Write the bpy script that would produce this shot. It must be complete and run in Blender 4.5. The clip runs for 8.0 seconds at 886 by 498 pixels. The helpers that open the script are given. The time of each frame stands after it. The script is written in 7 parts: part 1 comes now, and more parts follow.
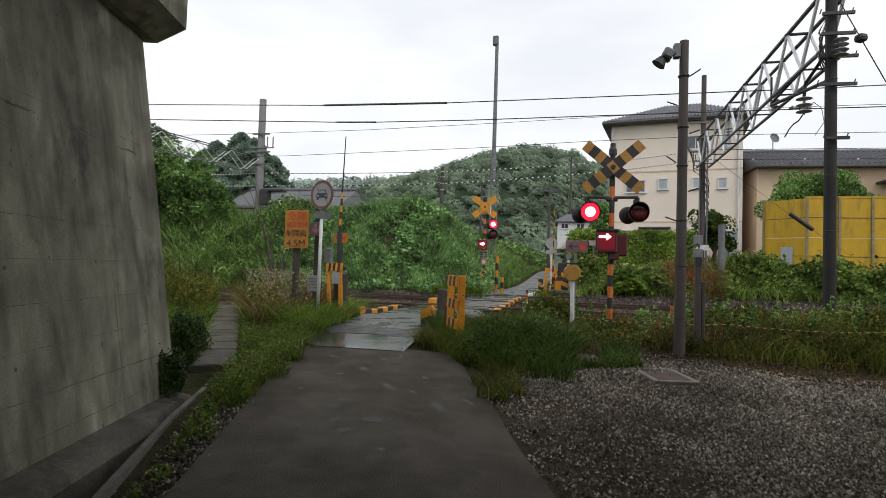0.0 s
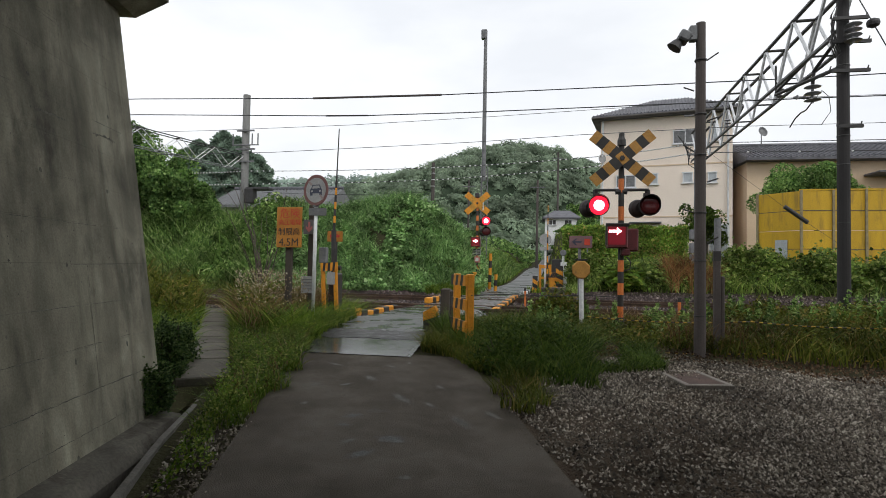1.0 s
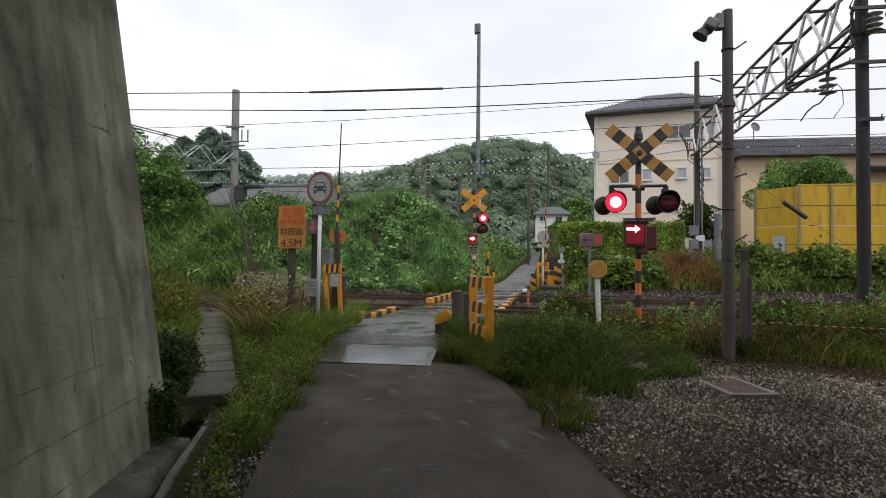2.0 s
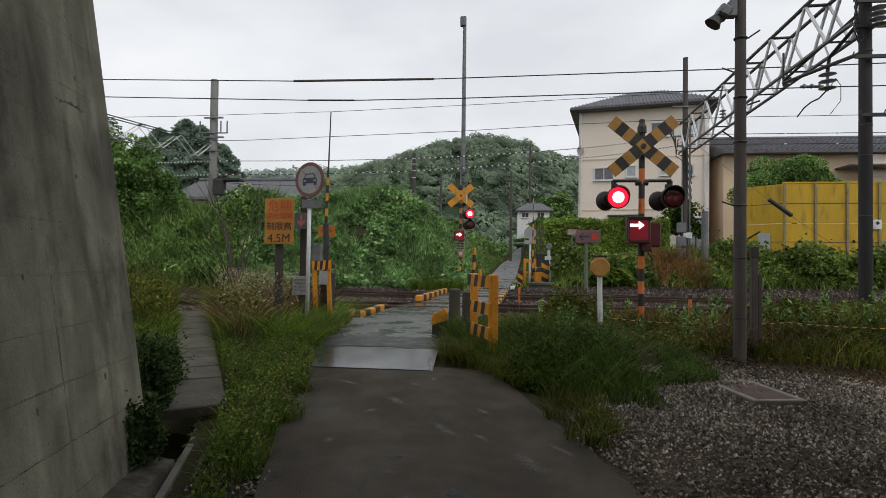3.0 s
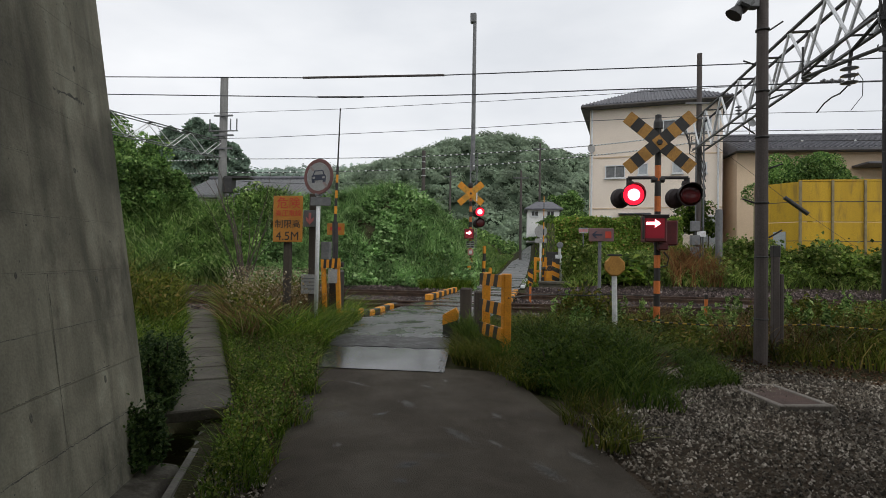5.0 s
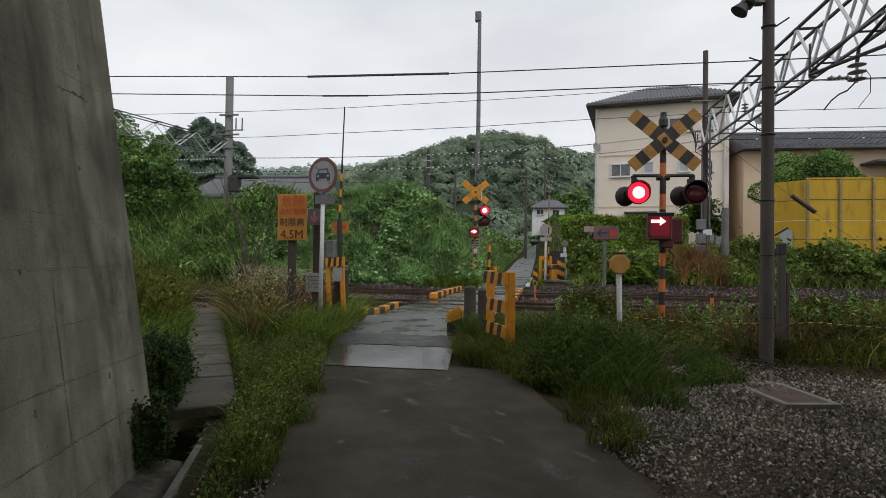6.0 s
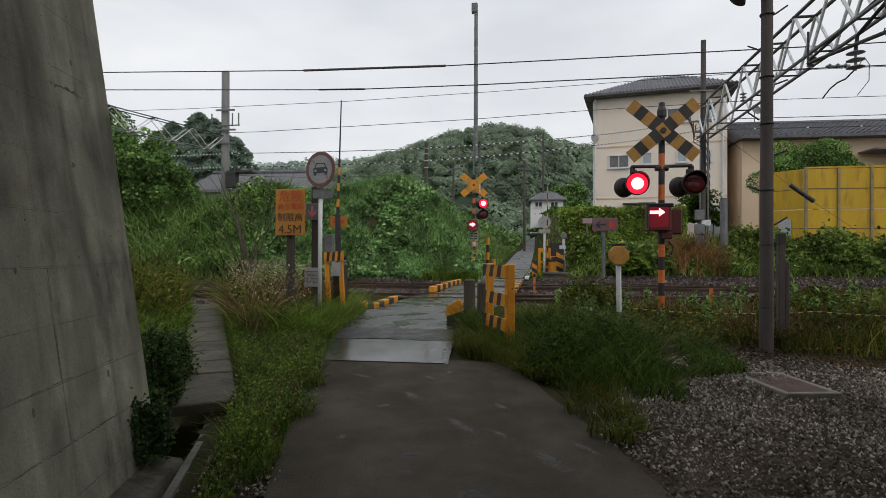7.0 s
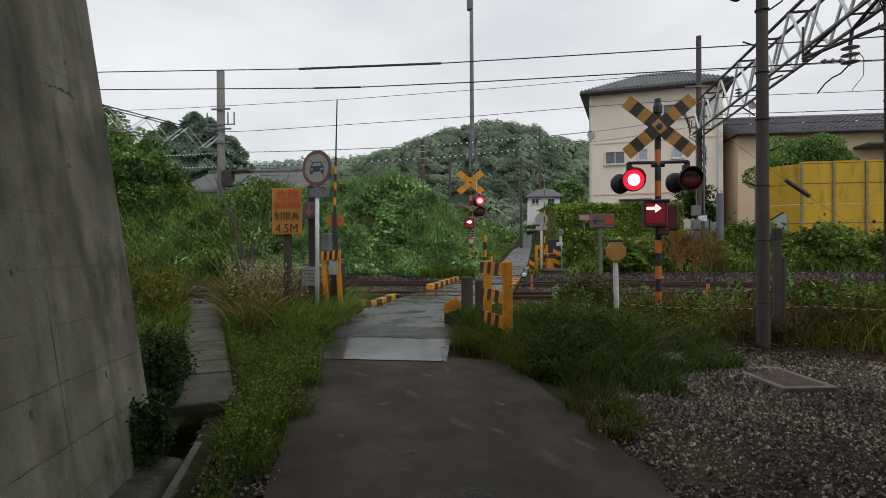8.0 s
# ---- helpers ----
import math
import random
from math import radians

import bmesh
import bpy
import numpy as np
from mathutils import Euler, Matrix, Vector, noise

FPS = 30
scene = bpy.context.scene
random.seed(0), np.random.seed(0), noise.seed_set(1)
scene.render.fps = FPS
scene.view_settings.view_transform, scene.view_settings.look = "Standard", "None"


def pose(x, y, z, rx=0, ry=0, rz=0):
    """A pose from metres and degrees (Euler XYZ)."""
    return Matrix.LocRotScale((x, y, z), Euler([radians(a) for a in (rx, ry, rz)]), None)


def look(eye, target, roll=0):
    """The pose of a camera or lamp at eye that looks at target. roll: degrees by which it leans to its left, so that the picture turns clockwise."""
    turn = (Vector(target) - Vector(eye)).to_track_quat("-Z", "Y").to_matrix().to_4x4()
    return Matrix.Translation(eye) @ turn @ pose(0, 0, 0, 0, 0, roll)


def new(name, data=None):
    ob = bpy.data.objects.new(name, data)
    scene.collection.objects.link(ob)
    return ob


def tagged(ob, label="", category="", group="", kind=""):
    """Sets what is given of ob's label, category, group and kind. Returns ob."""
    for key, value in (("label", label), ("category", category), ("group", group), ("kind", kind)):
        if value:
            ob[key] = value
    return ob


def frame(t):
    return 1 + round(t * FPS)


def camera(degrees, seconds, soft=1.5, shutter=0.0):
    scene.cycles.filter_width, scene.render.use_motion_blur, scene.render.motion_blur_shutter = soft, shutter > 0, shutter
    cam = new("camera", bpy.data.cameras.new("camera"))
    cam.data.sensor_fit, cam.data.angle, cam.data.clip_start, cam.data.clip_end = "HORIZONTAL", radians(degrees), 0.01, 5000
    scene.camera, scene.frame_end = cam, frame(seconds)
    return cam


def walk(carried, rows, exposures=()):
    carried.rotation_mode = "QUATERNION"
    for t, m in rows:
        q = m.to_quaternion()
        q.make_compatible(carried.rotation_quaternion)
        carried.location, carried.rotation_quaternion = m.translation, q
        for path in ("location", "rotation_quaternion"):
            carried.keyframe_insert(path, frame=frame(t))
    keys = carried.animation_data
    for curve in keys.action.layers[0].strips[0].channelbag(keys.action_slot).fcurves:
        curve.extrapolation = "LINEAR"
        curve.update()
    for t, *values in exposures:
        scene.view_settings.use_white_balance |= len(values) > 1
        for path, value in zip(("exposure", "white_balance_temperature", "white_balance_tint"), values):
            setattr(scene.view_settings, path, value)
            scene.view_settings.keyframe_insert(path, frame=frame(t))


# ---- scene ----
cam = camera(78.1, 8.0, 0.7)
METRES, EYE, TILT, LEAN, TURN = 2.046, 1.5, -1.2, 0.0, 11.2
ROWS = [
    (0.0, 0.0, 0.0, 0.0, -0.1, 3.17, -1.81),
    (0.5, -0.0435, 0.1504, 0.009, -0.46, 3.03, -1.15),
    (1.0, -0.1449, 0.2697, 0.005, -1.59, 3.0, -0.99),
    (1.5, -0.2499, 0.3725, 0.0234, -2.1, 2.79, -0.66),
    (3.0, -0.454, 0.7221, 0.0506, -5.04, 2.28, -0.63),
    (3.5, -0.4884, 0.77, 0.0495, -5.59, 1.75, -0.63),
    (4.0, -0.4761, 0.7914, 0.0511, -5.66, 1.84, -0.55),
    (4.5, -0.4686, 0.8034, 0.0547, -4.88, 2.12, -0.66),
    (6.0, -0.4538, 0.8052, 0.0471, -3.55, 1.99, -0.75),
    (6.5, -0.4534, 0.8099, 0.0473, -3.57, 1.59, -0.47),
    (7.0, -0.4539, 0.8157, 0.0477, -3.66, 1.29, -0.1),
    (7.5, -0.4545, 0.8155, 0.0484, -3.75, 1.04, 0.3),
    (8.0, -0.4549, 0.8156, 0.0491, -3.95, 1.04, 0.38),
]
walk(cam, [(t, pose(0, 0, EYE, TILT, LEAN, TURN) @ pose(METRES * x, METRES * y, METRES * z, 90 + pitch, roll, yaw)) for t, x, y, z, yaw, pitch, roll in ROWS],
     [(0.0, 0.30), (1.7, 0.32), (2.9, 0.04), (3.6, -0.02), (4.5, 0.10), (6.0, 0.0), (8.0, -0.03)])

# ---------------------------------------------------------------- light
world = bpy.data.worlds.new("overcast_sky")
scene.world = world
world.use_nodes = True
wn, wl = world.node_tree.nodes, world.node_tree.links
wn.clear()
w_out = wn.new("ShaderNodeOutputWorld")
w_bg = wn.new("ShaderNodeBackground")
w_sky = wn.new("ShaderNodeTexSky")
w_sky.sky_type, w_sky.sun_disc = "NISHITA", False
w_sky.sun_elevation, w_sky.sun_rotation = radians(38), radians(-70)
w_sky.air_density, w_sky.dust_density = 1.0, 3.0
w_str = wn.new("ShaderNodeVectorMath")
w_str.operation = "SCALE"
w_str.inputs["Scale"].default_value = 0.09
w_co = wn.new("ShaderNodeTexCoord")
w_map = wn.new("ShaderNodeMapping")
w_map.inputs["Scale"].default_value = (1.6, 1.6, 4.5)
w_no = wn.new("ShaderNodeTexNoise")
w_no.inputs["Scale"].default_value, w_no.inputs["Detail"].default_value = 1.7, 5
w_ramp = wn.new("ShaderNodeValToRGB")
w_ramp.color_ramp.elements[0].position, w_ramp.color_ramp.elements[0].color = 0.34, (0.75, 0.775, 0.815, 1)
w_ramp.color_ramp.elements[1].position, w_ramp.color_ramp.elements[1].color = 0.72, (0.93, 0.945, 0.97, 1)
w_mix = wn.new("ShaderNodeMixRGB")
w_mix.inputs["Fac"].default_value = 0.93
wl.new(w_co.outputs["Generated"], w_map.inputs["Vector"])
wl.new(w_map.outputs["Vector"], w_no.inputs["Vector"])
wl.new(w_no.outputs["Fac"], w_ramp.inputs["Fac"])
wl.new(w_sky.outputs["Color"], w_str.inputs[0])
wl.new(w_str.outputs["Vector"], w_mix.inputs["Color1"])
wl.new(w_ramp.outputs["Color"], w_mix.inputs["Color2"])
wl.new(w_mix.outputs["Color"], w_bg.inputs["Color"])
w_bg.inputs["Strength"].default_value = 1.0
wl.new(w_bg.outputs["Background"], w_out.inputs["Surface"])

sun = new("sun", bpy.data.lights.new("sun", "SUN"))
sun.data.energy, sun.data.angle, sun.data.color = 0.85, radians(25), (1.0, 0.97, 0.92)
sun.matrix_world = look((40, -30, 50), (0, 8, 0))

# ---------------------------------------------------------------- materials


def mat(name, c1, c2, scale=3.0, rough=0.8, bump=0.3, fine=60.0, metal=0.0, spots=None, spot_scale=1.2, spot_at=0.62, rough2=None, depth=0.01, stretch=(1, 1, 1), speck=(0.8, 1.18)):
    """Two-scale procedural surface: broad mottling c1..c2, fine grain with relief, and stains."""
    m = bpy.data.materials.new(name)
    m.use_nodes = True
    n, l = m.node_tree.nodes, m.node_tree.links
    b = n["Principled BSDF"]
    co = n.new("ShaderNodeTexCoord")
    mp = n.new("ShaderNodeMapping")
    mp.inputs["Scale"].default_value = stretch
    l.new(co.outputs["Object"], mp.inputs["Vector"])
    broad = n.new("ShaderNodeTexNoise")
    broad.inputs["Scale"].default_value, broad.inputs["Detail"].default_value, broad.inputs["Roughness"].default_value = scale, 6, 0.62
    grain = n.new("ShaderNodeTexNoise")
    grain.inputs["Scale"].default_value, grain.inputs["Detail"].default_value = fine, 3
    l.new(mp.outputs["Vector"], broad.inputs["Vector"])
    l.new(co.outputs["Object"], grain.inputs["Vector"])
    ramp = n.new("ShaderNodeValToRGB")
    ramp.color_ramp.elements[0].position, ramp.color_ramp.elements[0].color = 0.33, (*c1, 1)
    ramp.color_ramp.elements[1].position, ramp.color_ramp.elements[1].color = 0.68, (*c2, 1)
    l.new(broad.outputs["Fac"], ramp.inputs["Fac"])
    g = n.new("ShaderNodeMapRange")
    g.inputs["From Min"].default_value, g.inputs["From Max"].default_value = 0.3, 0.7
    g.inputs["To Min"].default_value, g.inputs["To Max"].default_value = speck
    l.new(grain.outputs["Fac"], g.inputs["Value"])
    mul = n.new("ShaderNodeVectorMath")
    mul.operation = "SCALE"
    l.new(ramp.outputs["Color"], mul.inputs[0])
    l.new(g.outputs["Result"], mul.inputs["Scale"])
    colour = mul.outputs["Vector"]
    if spots:
        st = n.new("ShaderNodeTexNoise")
        st.inputs["Scale"].default_value, st.inputs["Detail"].default_value, st.inputs["Roughness"].default_value = spot_scale, 8, 0.7
        l.new(mp.outputs["Vector"], st.inputs["Vector"])
        sr = n.new("ShaderNodeMapRange")
        sr.inputs["From Min"].default_value, sr.inputs["From Max"].default_value = spot_at - 0.05, spot_at + 0.07
        l.new(st.outputs["Fac"], sr.inputs["Value"])
        mx = n.new("ShaderNodeMixRGB")
        mx.inputs["Color2"].default_value = (*spots, 1)
        l.new(sr.outputs["Result"], mx.inputs["Fac"])
        l.new(colour, mx.inputs["Color1"])
        colour = mx.outputs["Color"]
    l.new(colour, b.inputs["Base Color"])
    b.inputs["Metallic"].default_value = metal
    if rough2 is None:
        b.inputs["Roughness"].default_value = rough
    else:
        rr = n.new("ShaderNodeMapRange")
        rr.inputs["From Min"].default_value, rr.inputs["From Max"].default_value = 0.38, 0.62
        rr.inputs["To Min"].default_value, rr.inputs["To Max"].default_value = rough, rough2
        l.new(broad.outputs["Fac"], rr.inputs["Value"])
        l.new(rr.outputs["Result"], b.inputs["Roughness"])
    if bump:
        bp = n.new("ShaderNodeBump")
        bp.inputs["Strength"].default_value, bp.inputs["Distance"].default_value = bump, depth
        l.new(grain.outputs["Fac"], bp.inputs["Height"])
        l.new(bp.outputs["Normal"], b.inputs["Normal"])
    return m


def leafmat(name, c1, c2, c3=None, rough=0.5, glow=0.35, dark=0.55, patch=0.9):
    """Leaves: each one its own tone, some light through the blade."""
    m = bpy.data.materials.new(name)
    m.use_nodes = True
    n, l = m.node_tree.nodes, m.node_tree.links
    b, out = n["Principled BSDF"], n["Material Output"]
    geo = n.new("ShaderNodeNewGeometry")
    ramp = n.new("ShaderNodeValToRGB")
    e = ramp.color_ramp.elements
    e[0].position, e[0].color = 0.0, (*[dark * v for v in c1], 1)
    k1 = e.new(0.22)
    k1.color = (*c1, 1)
    k2 = e.new(0.8)
    k2.color = (*c2, 1)
    x = e[len(e) - 1]
    x.position = 1.0
    x.color = (*(c3 or c2), 1)
    co = n.new("ShaderNodeTexCoord")
    no = n.new("ShaderNodeTexNoise")
    no.inputs["Scale"].default_value, no.inputs["Detail"].default_value = patch, 4
    l.new(co.outputs["Object"], no.inputs["Vector"])
    mr = n.new("ShaderNodeMapRange")
    mr.inputs["From Min"].default_value, mr.inputs["From Max"].default_value = 0.3, 0.7
    mr.inputs["To Min"].default_value, mr.inputs["To Max"].default_value = 0.45, 1.4
    l.new(no.outputs["Fac"], mr.inputs["Value"])
    l.new(geo.outputs["Random Per Island"], ramp.inputs["Fac"])
    mul = n.new("ShaderNodeVectorMath")
    mul.operation = "SCALE"
    l.new(ramp.outputs["Color"], mul.inputs[0])
    l.new(mr.outputs["Result"], mul.inputs["Scale"])
    l.new(mul.outputs["Vector"], b.inputs["Base Color"])
    b.inputs["Roughness"].default_value = max(rough, 0.6)
    b.inputs["Specular IOR Level"].default_value = 0.16
    tr = n.new("ShaderNodeBsdfTranslucent")
    l.new(mul.outputs["Vector"], tr.inputs["Color"])
    mix = n.new("ShaderNodeMixShader")
    mix.inputs["Fac"].default_value = glow
    l.new(b.outputs["BSDF"], mix.inputs[1])
    l.new(tr.outputs["BSDF"], mix.inputs[2])
    l.new(mix.outputs["Shader"], out.inputs["Surface"])
    return m


def stonemat(name, c1, c2, c3):
    """Loose stones: each its own tone."""
    m = leafmat(name, c1, c2, c3, 0.8, 0.0)
    return m


def lampmat(name, colour, strength):
    m = bpy.data.materials.new(name)
    m.use_nodes = True
    b = m.node_tree.nodes["Principled BSDF"]
    b.inputs["Base Color"].default_value = (*colour, 1)
    b.inputs["Emission Color"].default_value = (*colour, 1)
    b.inputs["Emission Strength"].default_value = strength
    return m


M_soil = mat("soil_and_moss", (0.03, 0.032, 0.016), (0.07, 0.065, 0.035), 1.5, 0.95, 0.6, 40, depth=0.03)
M_asphalt = mat("old_asphalt", (0.052, 0.0435, 0.033), (0.087, 0.074, 0.056), 1.5, 0.8, 0.8, 150, spots=(0.085, 0.08, 0.07), spot_scale=2.4, spot_at=0.66, rough2=0.6, speck=(0.45, 1.75))
M_wet = mat("wet_concrete_paving", (0.060, 0.060, 0.060), (0.11, 0.11, 0.108), 1.1, 0.10, 0.25, 90, rough2=0.5, depth=0.004, spots=(0.05, 0.048, 0.045), spot_scale=1.6, spot_at=0.6)
M_coarse = mat("coarse_wet_asphalt", (0.022, 0.021, 0.021), (0.06, 0.058, 0.056), 6, 0.35, 1.0, 70, rough2=0.7, depth=0.012, speck=(0.4, 1.9))
M_farroad = mat("damp_far_asphalt", (0.07, 0.07, 0.07), (0.115, 0.115, 0.112), 0.6, 0.25, 0.2, 80, rough2=0.5)
M_concrete = mat("shuttered_concrete", (0.15, 0.142, 0.106), (0.34, 0.322, 0.245), 0.85, 0.85, 0.4, 75, spots=(0.115, 0.11, 0.085), spot_scale=1.5, spot_at=0.60, stretch=(1, 1, 0.55), depth=0.004, speck=(0.88, 1.12))
def streaked(m, amount=(0.62, 1.3)):
    """Rain streaks and damp patches over a wall material."""
    n, l = m.node_tree.nodes, m.node_tree.links
    b = n["Principled BSDF"]
    src = b.inputs["Base Color"].links[0].from_socket
    co = n.new("ShaderNodeTexCoord")
    for stretch, sc, lo, hi in (((5, 5, 0.55), 1.3, 0.72, 1.22), ((1, 1, 0.8), 1.9, *amount)):
        mp = n.new("ShaderNodeMapping")
        mp.inputs["Scale"].default_value = stretch
        l.new(co.outputs["Object"], mp.inputs["Vector"])
        no = n.new("ShaderNodeTexNoise")
        no.inputs["Scale"].default_value, no.inputs["Detail"].default_value, no.inputs["Distortion"].default_value = sc, 7, 0.6
        l.new(mp.outputs["Vector"], no.inputs["Vector"])
        r = n.new("ShaderNodeMapRange")
        r.inputs["From Min"].default_value, r.inputs["From Max"].default_value = 0.34, 0.66
        r.inputs["To Min"].default_value, r.inputs["To Max"].default_value = lo, hi
        l.new(no.outputs["Fac"], r.inputs["Value"])
        k = n.new("ShaderNodeVectorMath")
        k.operation = "SCALE"
        l.new(src, k.inputs[0])
        l.new(r.outputs["Result"], k.inputs["Scale"])
        src = k.outputs["Vector"]
    l.new(src, b.inputs["Base Color"])


streaked(M_concrete)
M_seam = mat("damp_seam_and_pit_shade", (0.07, 0.067, 0.053), (0.18, 0.173, 0.14), 9, 0.9, 0.5, 80, depth=0.01)
M_joint = mat("concrete_joint", (0.12, 0.115, 0.092), (0.26, 0.25, 0.21), 3, 0.9, 0.4, 60)
M_footing = mat("dirty_footing_concrete", (0.07, 0.064, 0.05), (0.165, 0.152, 0.12), 2.2, 0.9, 0.5, 40, depth=0.006, spots=(0.05, 0.042, 0.03), spot_scale=3, spot_at=0.56)
M_slab = mat("weathered_slab_concrete", (0.066, 0.060, 0.047), (0.155, 0.140, 0.112), 1.8, 0.85, 0.5, 70, spots=(0.10, 0.105, 0.075), spot_scale=2.2)
M_gravel = mat("fine_gravel_bed", (0.048, 0.034, 0.023), (0.115, 0.09, 0.066), 1.0, 0.9, 0.9, 55, depth=0.03, spots=(0.05, 0.045, 0.038), spot_scale=0.8, spot_at=0.58)
M_ballast = mat("ballast_bed", (0.035, 0.026, 0.022), (0.085, 0.065, 0.056), 3, 0.9, 1.0, 30, depth=0.04)
for m, v in ((M_asphalt, 0.12), (M_concrete, 0.25), (M_slab, 0.25)):
    m.node_tree.nodes["Principled BSDF"].inputs["Specular IOR Level"].default_value = v
for m in (M_soil, M_gravel, M_ballast):
    m.node_tree.nodes["Principled BSDF"].inputs["Specular IOR Level"].default_value = 0.05
M_rail = mat("rusty_rail_steel", (0.05, 0.03, 0.022), (0.12, 0.075, 0.05), 5, 0.6, 0.2, 80, metal=0.4)
M_sleeper = mat("concrete_sleeper", (0.12, 0.11, 0.10), (0.2, 0.19, 0.175), 3, 0.9, 0.4, 60)
M_pole = mat("grey_concrete_pole", (0.055, 0.045, 0.041), (0.108, 0.092, 0.085), 1.6, 0.85, 0.3, 60, stretch=(1, 1, 0.3))
M_darkpole = mat("dark_stained_pole", (0.016, 0.014, 0.014), (0.036, 0.033, 0.033), 1.6, 0.8, 0.3, 60, stretch=(1, 1, 0.3))
M_galv = mat("galvanised_steel", (0.58, 0.59, 0.60), (0.74, 0.75, 0.76), 4, 0.5, 0.1, 90, metal=0.1)
M_darkmetal = mat("dark_painted_metal", (0.018, 0.017, 0.017), (0.04, 0.037, 0.036), 6, 0.55, 0.1, 90)
M_grey = mat("grey_painted_steel", (0.11, 0.113, 0.117), (0.19, 0.194, 0.198), 5, 0.55, 0.1, 80, spots=(0.14, 0.09, 0.06), spot_scale=6, spot_at=0.68)
M_white = mat("weathered_white_paint", (0.55, 0.56, 0.56), (0.75, 0.76, 0.76), 5, 0.55, 0.1, 80, spots=(0.35, 0.32, 0.28), spot_scale=7, spot_at=0.68)
M_yellow = mat("faded_warning_yellow", (0.58, 0.22, 0.010), (0.72, 0.30, 0.016), 5, 0.55, 0.15, 70, spots=(0.33, 0.15, 0.03), spot_scale=9, spot_at=0.66)
M_fadedband = mat("bleached_yellow_band", (0.42, 0.2, 0.02), (0.62, 0.30, 0.03), 6, 0.6, 0.1, 70, spots=(0.12, 0.07, 0.03), spot_scale=5, spot_at=0.6)
# Darker yellow for the near crossbuck: its backlit side is in the colour.
M_dullyellow = mat("weathered_backlit_yellow", (0.33, 0.165, 0.03), (0.46, 0.235, 0.05), 5, 0.6, 0.15, 70, spots=(0.20, 0.11, 0.04), spot_scale=8, spot_at=0.62)
M_black = mat("warning_black", (0.016, 0.015, 0.014), (0.035, 0.032, 0.03), 5, 0.6, 0.15, 70)
M_orangepost = mat("orange_red_pole_paint", (0.50, 0.13, 0.03), (0.66, 0.19, 0.04), 5, 0.5, 0.1, 70)
M_orange = mat("orange_sign_face", (0.38, 0.15, 0.016), (0.48, 0.205, 0.025), 4, 0.55, 0.05, 70, spots=(0.42, 0.2, 0.04), spot_scale=8, spot_at=0.68)
M_red = mat("faded_red_print", (0.42, 0.035, 0.02), (0.55, 0.06, 0.03), 5, 0.6, 0.05, 70)
M_signwhite = mat("dull_sign_white", (0.25, 0.25, 0.245), (0.36, 0.36, 0.355), 4, 0.6, 0.05, 70, spots=(0.30, 0.27, 0.25), spot_scale=5, spot_at=0.62)
M_signred = mat("dull_sign_rim_red", (0.13, 0.055, 0.05), (0.20, 0.085, 0.075), 4, 0.6, 0.05, 70)
M_navy = mat("sign_navy", (0.03, 0.035, 0.06), (0.05, 0.055, 0.085), 4, 0.6, 0.05, 70)
M_pink = mat("faded_pink_print", (0.50, 0.17, 0.17), (0.62, 0.24, 0.24), 4, 0.6, 0.05, 70)
M_wood = mat("weathered_dark_timber", (0.035, 0.028, 0.022), (0.085, 0.07, 0.055), 3, 0.9, 0.6, 50, stretch=(1, 1, 0.15), depth=0.01)
M_stucco = mat("cream_stucco", (0.80, 0.69, 0.585), (0.85, 0.745, 0.64), 0.5, 0.9, 0.2, 50, spots=(0.76, 0.65, 0.545), spot_scale=0.6, spot_at=0.62)
M_stucco2 = mat("tan_stucco", (0.62, 0.47, 0.32), (0.70, 0.54, 0.38), 0.5, 0.9, 0.2, 50)
M_roof = mat("dark_grey_roof_tile", (0.065, 0.065, 0.075), (0.13, 0.13, 0.145), 2, 0.6, 0.3, 30)
M_frame = mat("bronze_window_frame", (0.05, 0.045, 0.04), (0.09, 0.08, 0.07), 5, 0.5, 0.05, 60)
M_yfence = mat("yellow_painted_panel", (0.50, 0.30, 0.008), (0.62, 0.38, 0.012), 0.9, 0.6, 0.1, 60, spots=(0.36, 0.22, 0.02), spot_scale=1.6, spot_at=0.58, stretch=(2, 2, 0.3))
M_whitewall = mat("white_house_plaster", (0.68, 0.68, 0.67), (0.78, 0.78, 0.77), 0.7, 0.9, 0.1, 30)
M_rope = mat("yellow_black_rope", (0.30, 0.19, 0.02), (0.45, 0.3, 0.03), 40, 0.8, 0.3, 90)
M_insul = mat("porcelain_insulator", (0.20, 0.20, 0.21), (0.32, 0.32, 0.33), 5, 0.3, 0.05, 60)
M_wire = mat("oxidised_wire", (0.03, 0.03, 0.032), (0.055, 0.055, 0.06), 5, 0.6, 0, 60)
M_bark = mat("tree_bark", (0.05, 0.04, 0.03), (0.11, 0.09, 0.07), 4, 0.95, 0.6, 30)
# Hill skin kept very dark: it paints the shade between the tree crowns.
M_hillbase = mat("canopy_gap_shade", (0.035, 0.05, 0.032), (0.055, 0.078, 0.05), 0.2, 0.95, 0, 3)
M_hillbase.node_tree.nodes["Principled BSDF"].inputs["Specular IOR Level"].default_value = 0.0
M_dullpink = mat("dull_maroon_board", (0.15, 0.085, 0.09), (0.22, 0.12, 0.125), 4, 0.6, 0.05, 70)
M_fadedred = mat("faded_slash", (0.24, 0.19, 0.18), (0.31, 0.23, 0.22), 4, 0.6, 0.05, 70)
M_palepole = mat("pale_concrete_pole", (0.17, 0.17, 0.165), (0.28, 0.28, 0.27), 1.6, 0.85, 0.3, 60, stretch=(1, 1, 0.3))
M_kerb = mat("dirty_drain_kerb", (0.09, 0.086, 0.072), (0.19, 0.18, 0.155), 3, 0.85, 0.5, 70)
